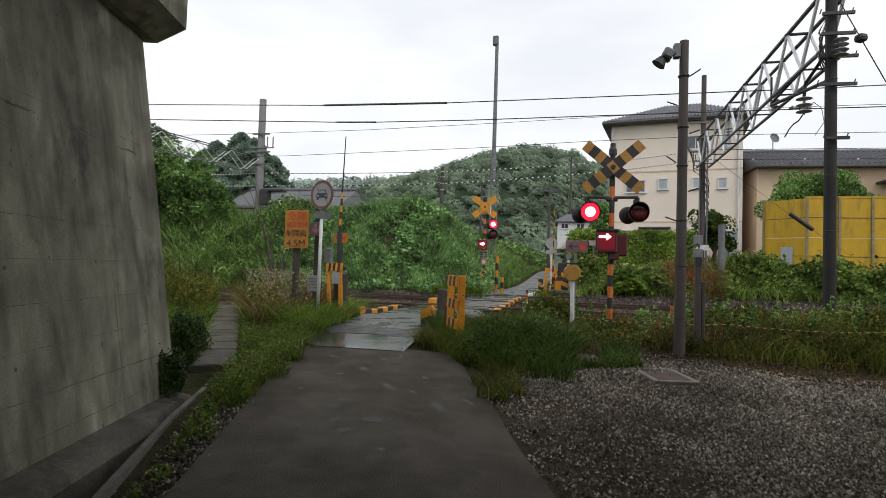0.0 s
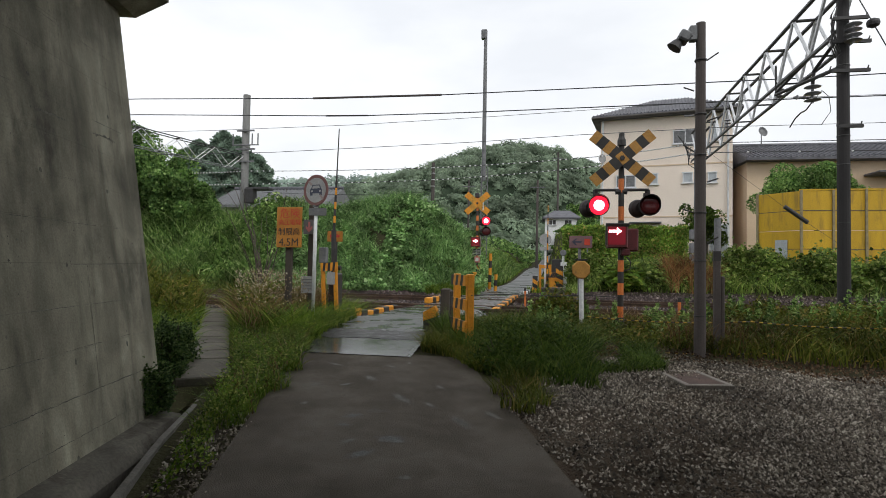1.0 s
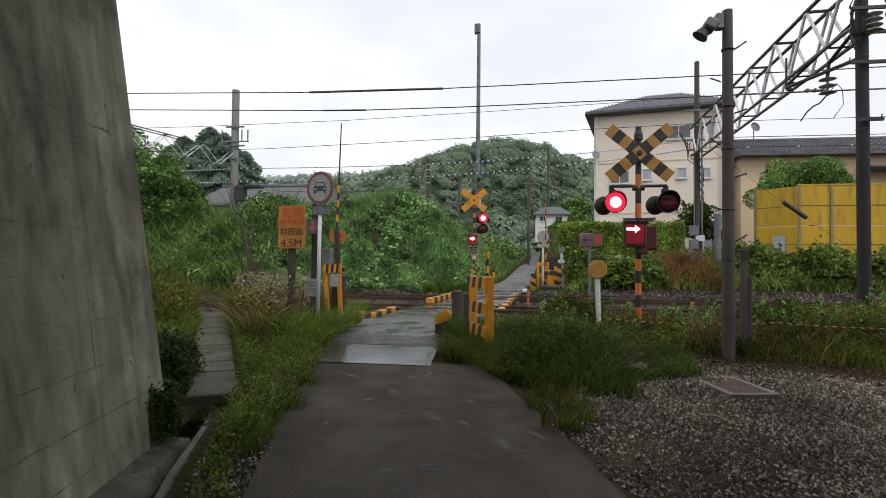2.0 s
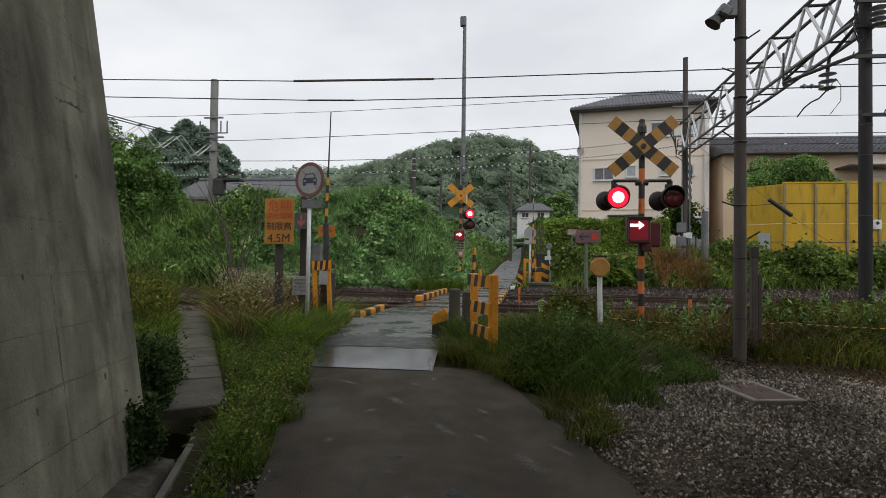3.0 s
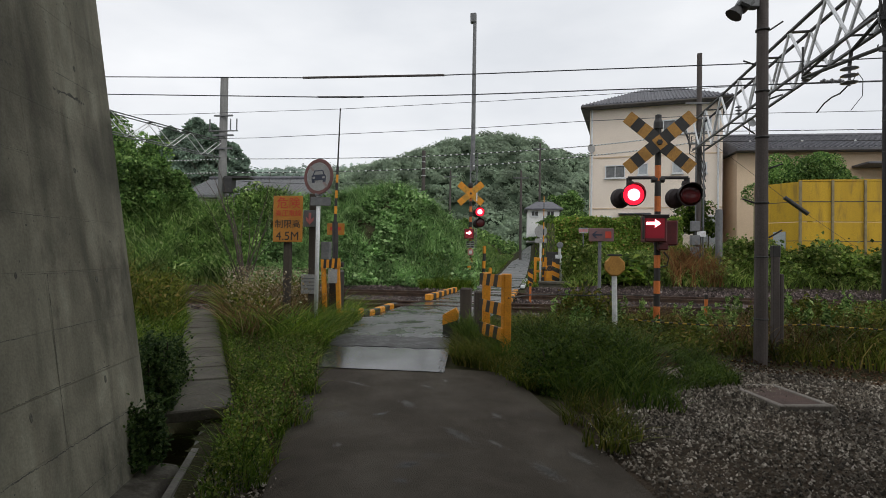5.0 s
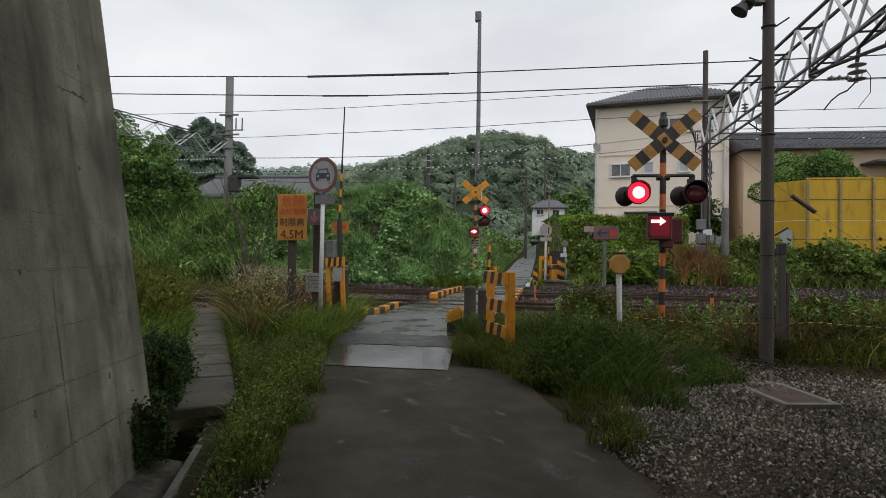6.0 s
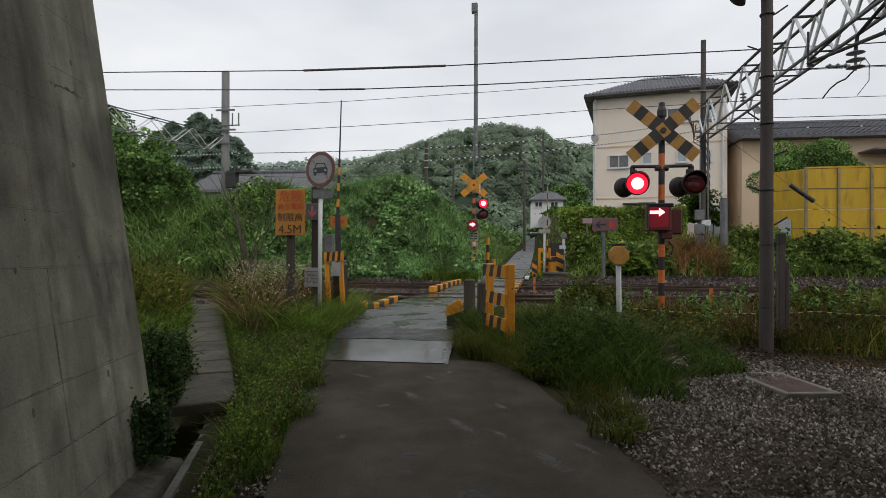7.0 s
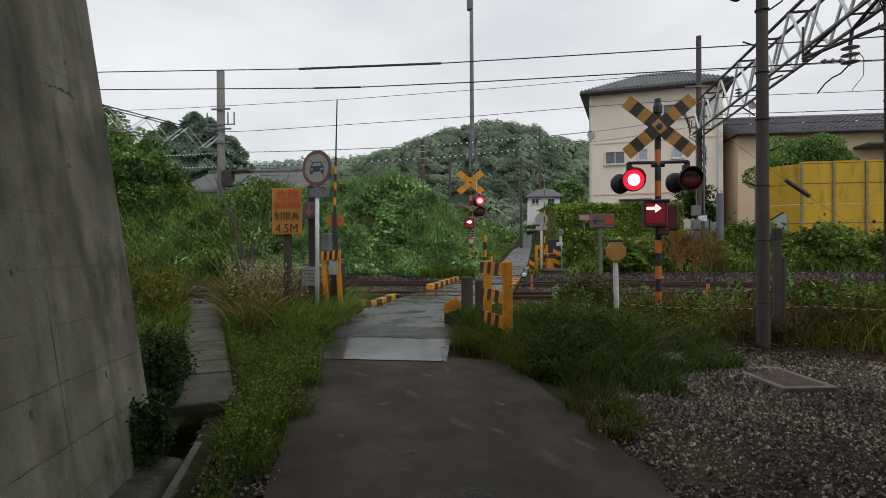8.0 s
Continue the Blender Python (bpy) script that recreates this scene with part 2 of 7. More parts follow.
M_puddle = mat("standing_water_film", (0.04, 0.04, 0.04), (0.07, 0.07, 0.068), 2.5, 0.08, 0.12, 60, rough2=0.24, depth=0.003)
M_puddle.node_tree.nodes["Principled BSDF"].inputs["Specular IOR Level"].default_value = 0.35
M_grate = mat("rusty_brown_cover", (0.055, 0.030, 0.022), (0.10, 0.056, 0.040), 4, 0.8, 0.4, 60)
M_glass = bpy.data.materials.new("window_glass")
M_glass.use_nodes = True
_b = M_glass.node_tree.nodes["Principled BSDF"]
_b.inputs["Base Color"].default_value, _b.inputs["Roughness"].default_value, _b.inputs["IOR"].default_value = (0.03, 0.035, 0.04, 1), 0.06, 1.6
M_lamp_on = lampmat("lit_red_signal", (1.0, 0.012, 0.035), 1.7)
M_core_on = lampmat("lit_red_signal_core", (1.0, 0.36, 0.42), 4.5)
M_arrow_on = lampmat("lit_arrow", (1.0, 0.42, 0.47), 5.0)
M_panel_on = lampmat("lit_red_panel", (0.24, 0.004, 0.016), 0.16)
M_arrow_box = mat("dark_red_lens_box", (0.07, 0.008, 0.010), (0.12, 0.014, 0.016), 5, 0.35, 0.05, 60)
M_hood = mat("dark_lamp_housing", (0.012, 0.007, 0.007), (0.024, 0.012, 0.012), 5, 0.7, 0.05, 60)
M_lamp_off = mat("unlit_red_lens", (0.055, 0.008, 0.009), (0.09, 0.012, 0.013), 5, 0.2, 0.02, 60)
L_kudzu = leafmat("kudzu_leaves", (0.135, 0.26, 0.085), (0.32, 0.51, 0.185), (0.52, 0.68, 0.34), dark=0.4, patch=1.3)
L_grass = leafmat("green_grass", (0.065, 0.13, 0.014), (0.18, 0.27, 0.03), (0.36, 0.36, 0.10), dark=0.4, patch=1.6)
L_tall = leafmat("tall_pampas_grass", (0.085, 0.17, 0.04), (0.25, 0.39, 0.10), (0.50, 0.60, 0.26), dark=0.4)
L_dry = leafmat("dry_reddish_weeds", (0.10, 0.062, 0.025), (0.23, 0.14, 0.06), (0.42, 0.34, 0.20))
L_bush = leafmat("dark_bush_leaves", (0.038, 0.074, 0.012), (0.095, 0.155, 0.022), (0.18, 0.22, 0.045))
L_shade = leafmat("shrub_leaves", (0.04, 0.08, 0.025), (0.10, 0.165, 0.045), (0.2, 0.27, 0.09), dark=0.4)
L_weed = leafmat("track_weeds", (0.065, 0.088, 0.012), (0.165, 0.19, 0.028), (0.32, 0.22, 0.07))
L_tree = leafmat("broadleaf_tree", (0.08, 0.165, 0.045), (0.22, 0.36, 0.095), (0.36, 0.49, 0.18), dark=0.45, patch=0.7)
# Cedar green lifted towards grey, so the colour itself holds the distant haze.
L_conifer = leafmat("hazy_conifer", (0.19, 0.27, 0.20), (0.27, 0.36, 0.27), dark=0.7)
# Hill and ridge greens paled and greyed: distance haze mixed into the leaf colour.
L_hill = leafmat("hazy_hill_trees", (0.235, 0.305, 0.215), (0.30, 0.38, 0.26), (0.35, 0.435, 0.30), dark=0.8, patch=0.13)
L_farhill = leafmat("hazy_ridge_trees", (0.33, 0.42, 0.36), (0.40, 0.49, 0.42), dark=0.9, patch=0.05)
L_rust = leafmat("rusty_dead_leaves", (0.17, 0.085, 0.035), (0.32, 0.16, 0.065), (0.30, 0.32, 0.1))
L_hedge = leafmat("autumn_tinged_hedge", (0.15, 0.27, 0.045), (0.34, 0.50, 0.09), (0.55, 0.36, 0.13))
L_bank = leafmat("far_bank_plants", (0.09, 0.15, 0.03), (0.23, 0.33, 0.065), (0.46, 0.48, 0.17), dark=0.4)

# ---------------------------------------------------------------- mesh helpers
I4 = Matrix()


def link(name, bm, mats, parent=None, smooth=False):
    me = bpy.data.meshes.new(name)
    bm.to_mesh(me)
    bm.free()
    for m in mats if isinstance(mats, (list, tuple)) else [mats]:
        me.materials.append(m)
    if smooth:
        me.shade_smooth()
    ob = new(name, me)
    ob.parent = parent
    return ob


def part(name, bm, mats, parent, label="", smooth=False):
    return tagged(link(name, bm, mats, parent, smooth), label)


def thing(name, at, label, category, group="", turn=0.0):
    ob = new(name)
    ob.empty_display_size = 0.2
    ob.matrix_basis = pose(*at, 0, 0, turn)
    return tagged(ob, label, category, group)


def box(bm, size, m=I4, mi=0, bev=0.0):
    r = bmesh.ops.create_cube(bm, size=1, matrix=m @ Matrix.Diagonal((*size, 1)))
    vs = r["verts"]
    fs = {f for v in vs for f in v.link_faces}
    for f in fs:
        f.material_index = mi
    if bev:
        es = list({e for v in vs for e in v.link_edges})
        bmesh.ops.bevel(bm, geom=es, offset=bev, segments=1, affect="EDGES")
    return bm


def at(x, y, z, rx=0, ry=0, rz=0):
    return pose(x, y, z, rx, ry, rz)


def rod(bm, p0, p1, r0, r1=None, n=10, mi=0, caps=True):
    p0, p1 = Vector(p0), Vector(p1)
    d = p1 - p0
    q = d.to_track_quat("Z", "Y").to_matrix().to_4x4()
    r = bmesh.ops.create_cone(bm, cap_ends=caps, segments=n, radius1=r0, radius2=r0 if r1 is None else r1, depth=d.length,
                              matrix=Matrix.Translation((p0 + p1) / 2) @ q)
    for v in r["verts"]:
        for f in v.link_faces:
            f.material_index = mi
    return bm


def lathe(bm, prof, n=20, m=I4, mi=0):
    rings = []
    for r, z in prof:
        rings.append([bm.verts.new(m @ Vector((r * math.cos(2 * math.pi * i / n), r * math.sin(2 * math.pi * i / n), z))) for i in range(n)])
    for a, b in zip(rings, rings[1:]):
        for i in range(n):
            f = bm.faces.new((a[i], a[(i + 1) % n], b[(i + 1) % n], b[i]))
            f.material_index = mi
    for ring in (rings[0][::-1], rings[-1]):
        f = bm.faces.new(ring)
        f.material_index = mi
    return bm


def prism(bm, pts, h, m=I4, mi=0):
    """A flat outline in xy, thickened by h along z."""
    lo = [bm.verts.new(m @ Vector((x, y, 0))) for x, y in pts]
    hi = [bm.verts.new(m @ Vector((x, y, h))) for x, y in pts]
    k = len(pts)
    fs = [bm.faces.new(lo[::-1]), bm.faces.new(hi)] + [bm.faces.new((lo[i], lo[(i + 1) % k], hi[(i + 1) % k], hi[i])) for i in range(k)]
    for f in fs:
        f.material_index = mi
    return bm


def tube(bm, pts, r, n=6, mi=0):
    """One swept tube through the points."""
    pts = [Vector(p) for p in pts]
    rings = []
    for i, p in enumerate(pts):
        d = (pts[min(i + 1, len(pts) - 1)] - pts[max(i - 1, 0)]).normalized()
        s = d.cross(Vector((0.13, 0.21, 0.97)) if abs(d.z) < 0.9 else Vector((1, 0.2, 0))).normalized()
        u = s.cross(d)
        rings.append([bm.verts.new(p + (s * math.cos(6.28318 * k / n) + u * math.sin(6.28318 * k / n)) * r) for k in range(n)])
    for a, b in zip(rings, rings[1:]):
        for k in range(n):
            bm.faces.new((a[k], a[(k + 1) % n], b[(k + 1) % n], b[k])).material_index = mi
    bm.faces.new(rings[0][::-1]).material_index = mi
    bm.faces.new(rings[-1]).material_index = mi
    return bm


def striped(bm, p0, p1, r, step, n=12, first=0, r1=None):
    """A round pole, one skin, in bands of material 0 and 1."""
    p0, p1 = Vector(p0), Vector(p1)
    k = max(1, round((p1 - p0).length / step))
    r1 = r if r1 is None else r1
    q = (p1 - p0).to_track_quat("Z", "Y").to_matrix()
    rings = []
    for i in range(k + 1):
        c, rr = p0.lerp(p1, i / k), r + (r1 - r) * i / k
        rings.append([bm.verts.new(c + q @ Vector((rr * math.cos(6.28318 * j / n), rr * math.sin(6.28318 * j / n), 0))) for j in range(n)])
    for i in range(k):
        for j in range(n):
            bm.faces.new((rings[i][j], rings[i][(j + 1) % n], rings[i + 1][(j + 1) % n], rings[i + 1][j])).material_index = (i + first) % 2
    bm.faces.new(rings[0][::-1]).material_index = first % 2
    bm.faces.new(rings[-1]).material_index = (k - 1 + first) % 2
    return bm


def band(bm, length, width, thick, step, m=I4, slant=0.0, first=0):
    """A board along x with slanted bands of material 0 and 1."""
    k = max(1, round(length / step))
    for i in range(k):
        a, b = -length / 2 + length * i / k, -length / 2 + length * (i + 1) / k
        s0, s1 = (slant if i else 0), (slant if i < k - 1 else 0)
        prism(bm, [(a - s0, -width / 2), (b - s1, -width / 2), (b + s1, width / 2), (a + s0, width / 2)], thick, m, (i + first) % 2)
    bmesh.ops.remove_doubles(bm, verts=bm.verts, dist=1e-4)
    return bm


def words(name, text, size, m, material, parent, label="", squash=1.0):
    """Raised lettering with the built-in font, as a mesh part."""
    cu = bpy.data.curves.new(name, "FONT")
    cu.body, cu.size, cu.extrude, cu.align_x, cu.align_y = text, size, 0.002, "CENTER", "CENTER"
    tmp = bpy.data.objects.new(name, cu)
    scene.collection.objects.link(tmp)
    me = bpy.data.meshes.new_from_object(tmp.evaluated_get(bpy.context.evaluated_depsgraph_get()))
    bpy.data.objects.remove(tmp)
    me.transform(m @ Matrix.Diagonal((squash, 1, 1, 1)))
    me.materials.clear()
    me.materials.append(material)
    ob = new(name, me)
    ob.parent = parent
    return tagged(ob, label)


def from_arrays(name, verts, faces, material, parent=None, smooth=False):
    """verts (n, 3), faces (m, k): one mesh, fast."""
    me = bpy.data.meshes.new(name)
    verts, faces = np.asarray(verts, dtype=np.float32), np.asarray(faces, dtype=np.int32)
    me.vertices.add(len(verts))
    me.vertices.foreach_set("co", verts.ravel())
    k = faces.shape[1]
    me.loops.add(faces.size)
    me.loops.foreach_set("vertex_index", faces.ravel())
    me.polygons.add(len(faces))
    me.polygons.foreach_set("loop_start", np.arange(0, faces.size, k, dtype=np.int32))
    me.polygons.foreach_set("loop_total", np.full(len(faces), k, dtype=np.int32))
    me.update(calc_edges=True)
    me.validate()
    me.materials.append(material)
    if smooth:
        me.shade_smooth()
    ob = new(name, me)
    ob.parent = parent
    return ob


RNG = np.random.default_rng(7)


def leaf_cloud(name, P, size, material, parent=None, up=0.5, aspect=0.75, N=None):
    """One folded leaf at each point of P, facing mostly up (up 1) or every way (up 0)."""
    P = np.asarray(P, dtype=float)
    k = len(P)
    nrm = RNG.normal(size=(k, 3))
    nrm /= np.linalg.norm(nrm, axis=1, keepdims=True)
    nrm = nrm * (1 - up) + np.array([0, -0.35, 0.9]) * up if N is None else nrm * (1 - up) + N * up
    nrm /= np.linalg.norm(nrm, axis=1, keepdims=True)
    t = np.cross(nrm, RNG.normal(size=(k, 3)))
    t /= np.linalg.norm(t, axis=1, keepdims=True)
    s = np.cross(nrm, t)
    L = (np.asarray(size) * RNG.uniform(0.6, 1.35, k))[:, None]
    W = L * aspect * 0.5
    base, tip = P - t * L * 0.5, P + t * L * 0.5 - nrm * L * 0.12
    lf, rt = P + s * W + nrm * L * 0.12, P - s * W + nrm * L * 0.12
    V = np.stack([base, lf, tip, rt], 1).reshape(-1, 3)
    i = np.arange(k)[:, None] * 4
    F = np.concatenate([i + [0, 2, 1], i + [0, 3, 2]], 1).reshape(-1, 3)
    return from_arrays(name, V, F, material, parent)


def blades(name, P, height, width, material, parent=None, lean=0.35, segs=3):
    """Bent grass blades rooted at the points of P."""
    P = np.asarray(P, dtype=float)
    k = len(P)
    a = RNG.uniform(0, 2 * np.pi, k)
    H = np.asarray(height) * RNG.uniform(0.5, 1.25, k)
    ln = H * lean * RNG.uniform(0.2, 1.8, k)
    d = np.stack([np.cos(a), np.sin(a), np.zeros(k)], 1)
    b = RNG.uniform(0, 2 * np.pi, k)
    side = np.stack([np.cos(b), np.sin(b), np.zeros(k)], 1)
    W = np.asarray(width) * RNG.uniform(0.6, 1.3, k)
    rows = []
    for j in range(segs + 1):
        u = j / segs
        c = P + d * (ln * u * u)[:, None] + np.array([0, 0, 1.0]) * (H * (u - 0.28 * u * u * min(1, lean * 2)))[:, None]
        if j < segs:
            w = (W * (1 - 0.75 * u) * 0.5)[:, None]
            rows += [c - side * w, c + side * w]
        else:
            rows += [c]
    V = np.stack(rows, 1).reshape(-1, 3)
    n = 2 * segs + 1
    i = np.arange(k)[:, None] * n
    tri = []
    for j in range(segs - 1):
        tri += [[2 * j, 2 * j + 1, 2 * j + 3], [2 * j, 2 * j + 3, 2 * j + 2]]
    tri += [[2 * segs - 2, 2 * segs - 1, 2 * segs]]
    F = np.concatenate([i + t for t in tri], 1).reshape(-1, 3)
    return from_arrays(name, V, F, material, parent)


def stones(name, P, size, material, parent=None):
    """A small angular stone at each point."""
    P = np.asarray(P, dtype=float)
    k = len(P)
    o = np.array([[1, 0, -0.35], [-1, 0, -0.35], [0, 1, -0.35], [0, -1, -0.35], [0, 0, 0.8]])
    R = RNG.uniform(0.5, 1.3, (k, 5, 1)) * (np.asarray(size) * RNG.uniform(0.5, 1.4, k) * 0.5)[:, None, None]
    a = RNG.uniform(0, 2 * np.pi, k)
    c, s = np.cos(a)[:, None], np.sin(a)[:, None]
    v = o[None] * R + RNG.normal(size=(k, 5, 3)) * R * 0.22
    V = np.stack([v[..., 0] * c - v[..., 1] * s, v[..., 0] * s + v[..., 1] * c, v[..., 2]], 2) + P[:, None]
    f = np.array([[0, 2, 4], [2, 1, 4], [1, 3, 4], [3, 0, 4]])
    F = (np.arange(k)[:, None, None] * 5 + f[None]).reshape(-1, 3)
    return from_arrays(name, V.reshape(-1, 3), F, material, parent)


# ---------------------------------------------------------------- lie of the land


def ss(a, b, v):
    u = np.clip((np.asarray(v, dtype=float) - a) / (b - a), 0, 1)
    return u * u * (3 - 2 * u)


BANK_X = (-60, -30, -14.5, -12.5, -9.3, -7.6, -6.4, -5.0, -3.9, -3.2, -2.7, -2.5)
BANK_Z = (2.5, 2.5, 2.3, 3.15, 3.25, 3.7, 3.75, 3.1, 2.3, 1.4, 0.3, 0.0)


def lump(x, y, f=1.0, seed=0.0):
    return (np.sin(x * 1.7 * f + 1.3 + seed) * np.sin(y * 1.3 * f + 0.4 + seed * 2) + 0.6 * np.sin(x * 3.9 * f + y * 2.7 * f + seed) * np.sin(y * 4.3 * f - x * 1.1 * f + 2.0)) / 1.6


def road_mid(y):
    return np.interp(y, (-40, 2.8, 4.4, 5.6, 7.4, 9.5, 14, 20, 23.5, 33, 53, 110, 200), (9.5, -0.95, -1.45, -1.82, -2.65, -2.9, -2.78, -2.1, -1.85, -1.35, -0.3, 1.9, 5))


def G(x, y):
    x, y = np.asarray(x, dtype=float), np.asarray(y, dtype=float)
    z = 0.045 * np.clip(y, -6, 9.5)
    z = z - 0.03 * np.clip(x + 2, 0, 8) * (1 - ss(8.5, 11, y))
    z = z - 0.17 * ss(11.3, 12.6, y) * (1 - ss(20.6, 21.6, y)) * ss(0.9, 1.5, np.abs(x - road_mid(y)))
    z = z + 0.55 * ss(0.0, 3.5, -4.3 - 0.55 * (y - 5.5) - x) * ss(5.2, 7.5, y) * (1 - ss(11, 13, y))
    z = z + np.interp(x, BANK_X, BANK_Z) * ss(21.6, 24.8, y) * (1 + 0.05 * lump(x, y, 0.6)) * (1 - 0.45 * ss(30, 44, y))
    z = z + (1.15 * ss(21.8, 24.5, y) * ss(0.4, 2.6, x) + 0.8 * ss(27, 36, y) * ss(1.5, 5, x)) * (1 - 0.3 * ss(90, 140, y))
    z = z + 3.0 * ss(48, 66, y) * ss(1.15, 1.7, x - road_mid(y)) * (1 - 0.5 * ss(95, 130, y))
    z = z + 1.0 * ss(32, 56, y) * (1 - 0.6 * ss(1.5, 5, x)) + 1.6 * ss(55, 110, y)
    return z


def gz(x, y):
    return float(G(x, y))


def sheet(name, xs, ys, material, dz=0.0, keep=None, bumpy=0.0):
    X, Y = np.meshgrid(xs, ys)
    Z = G(X, Y) + dz + bumpy * lump(X, Y, 2.0)
    V = np.stack([X, Y, Z], -1).reshape(-1, 3)
    nx = len(xs)
    i, j = np.meshgrid(np.arange(len(xs) - 1), np.arange(len(ys) - 1))
    a = (j * nx + i).ravel()
    F = np.stack([a, a + 1, a + nx + 1, a + nx], 1)
    if keep is not None:
        c = V[F].mean(1)
        F = F[keep(c[:, 0], c[:, 1])]
    return from_arrays(name, V, F, material, smooth=True)


def strip(name, rows, material, dz, cross=9, fall=0.0):
    """A road sheet between left and right edges given at some y."""
    ys = np.concatenate([np.arange(rows[0][0], min(rows[-1][0], 30), 0.2), np.arange(30, rows[-1][0], 2.0) if rows[-1][0] > 30 else [], [rows[-1][0]]])
    ry, l, r = zip(*rows)
    L, R = np.interp(ys, ry, l), np.interp(ys, ry, r)
    u = np.linspace(0, 1, cross)
    X = L[:, None] * (1 - u) + R[:, None] * u
    Y = np.repeat(ys[:, None], cross, 1)
    Z = G(X, Y) + dz - fall * (2 * u - 1) ** 2
    V = np.stack([X, Y, Z], -1).reshape(-1, 3)
    i, j = np.meshgrid(np.arange(cross - 1), np.arange(len(ys) - 1))
    a = (j * cross + i).ravel()
    return from_arrays(name, V, np.stack([a, a + 1, a + cross + 1, a + cross], 1), material, smooth=True)


def scatter(n, x0, x1, y0, y1, ok=None):
    x, y = RNG.uniform(x0, x1, n), RNG.uniform(y0, y1, n)
    if ok is not None:
        k = ok(x, y)
        x, y = x[k], y[k]
    return x, y


def on_ground(x, y, dz=0.0):
    return np.stack([x, y, G(x, y) + dz], 1)

# ---------------------------------------------------------------- ground, roads, tracks
KERB = ((-6.0, 1.35), (2.68, -2.44), (4.15, -3.08), (5.1, -3.43), (5.95, -3.80))  # y, x of the drain's road-side kerb


def kerb_x(y):
    return np.interp(y, [k[0] for k in KERB], [k[1] for k in KERB])


def wall_x(y, z=0.3):
    return -3.55 - 0.15 * z - 0.26 * (y - 4.8)


def in_drain(x, y):
    return ((y < 5.8) & (y > -6) & (x < kerb_x(y) - 0.045) & (x > wall_x(y) - 0.6)) | ((y >= 5.75) & (y < 6.9) & (np.abs(x + 3.8 + 0.6 * (y - 5.72)) < 0.26))


near_x = np.concatenate([np.arange(-900, -60, 60), np.arange(-60, -14, 2.0), np.arange(-14, -5, 0.2), np.arange(-5, 0, 0.08), np.arange(0, 14, 0.2), np.arange(14, 60, 2.0), np.arange(60, 901, 60)])
near_y = np.concatenate([np.arange(-900, -20, 80), np.arange(-20, -2, 1.0), np.arange(-2, 6.4, 0.1), np.arange(6.4, 34, 0.2), np.arange(34, 130, 3.0), np.arange(130, 1900, 90)])
ground = tagged(sheet("ground", near_x, near_y, M_soil, -0.03, lambda x, y: ~in_drain(x, y), 0.012), "dark damp soil with moss and low weeds", "ground", kind="structure")

ROAD = ((-30, 5.0, 8.2), (-6, 0.9, 3.3), (2.82, -2.15, 0.33), (4.3, -2.6, -0.22), (5.55, -2.97, -0.60), (6.4, -3.2, -0.92), (6.95, -3.4, -1.08), (7.5, -3.62, -1.2))
WET = ((7.3, -3.60, -1.95), (8.4, -3.75, -2.02), (9.5, -3.95, -2.0), (11.5, -4.12, -1.8), (14.2, -4.05, -1.5), (20, -3.2, -1.05), (23.4, -2.85, -0.85))
FAR = ((23.3, -2.80, -0.95), (33, -2.2, -0.45), (53, -1.0, 0.5), (80, 0.1, 1.5), (110, 1.0, 2.6), (160, 2.2, 4.2))
road = tagged(strip("road_near", ROAD, M_asphalt, 0.003, 13, 0.0), "patched dark grey asphalt lane with pale scuffs", "road", kind="structure")
crossing = tagged(strip("road_crossing", WET, M_wet, 0.009, 13, 0.0), "wet glossy grey crossing pavement", "road", kind="structure")
fine_x, fine_y = np.arange(-4.1, -1.7, 0.03), np.arange(7.30, 9.6, 0.03)
frac = lambda x, y: 0.5 * lump(x, y, 4.0, 1.0) + 0.35 * lump(x, y, 11.0, 2.0)
puddle = tagged(sheet("road_puddle", fine_x, fine_y, M_puddle, 0.0125, lambda x, y: (x > -3.56 - 0.2 * (y - 7.3) + 0.07 * frac(x, y)) & (x < -2.0 - 0.10 * (y - 7.3) + 0.05 * frac(x, y)) & (y < 8.42 + 0.10 * frac(x, y))), "shallow film of rainwater across the lane", "puddle", kind="structure")
patch = tagged(sheet("road_patch", fine_x, fine_y, M_coarse, 0.015, lambda x, y: (x > -3.66 - 0.12 * (y - 7.3) + 0.06 * frac(x, y)) & (x < -2.02 + 0.04 * frac(x, y)) & (y > 8.47 + 0.10 * frac(x, y)) & (y < 9.2 + 0.22 * frac(x, y))), "coarse dark wet asphalt patch across the lane", "road", kind="structure")
far_road = tagged(strip("road_far", FAR, M_farroad, 0.02, 7), "damp pale grey lane running uphill", "road", kind="structure")


def is_gravel(x, y):
    edge = np.interp(y, (-6, 3.0, 4.6, 5.6, 6.3, 7.2, 8.2, 8.9), (3.4, 0.25, -0.28, -0.62, -0.55, 0.0, 0.6, 1.6))
    return (x > edge + 0.06 * np.sin(9 * y)) & (y < 8.75 + 0.2 * np.sin(x * 1.9) - 0.7 * ss(2.2, 3.6, x)) & (x < 14) & (y > -6)


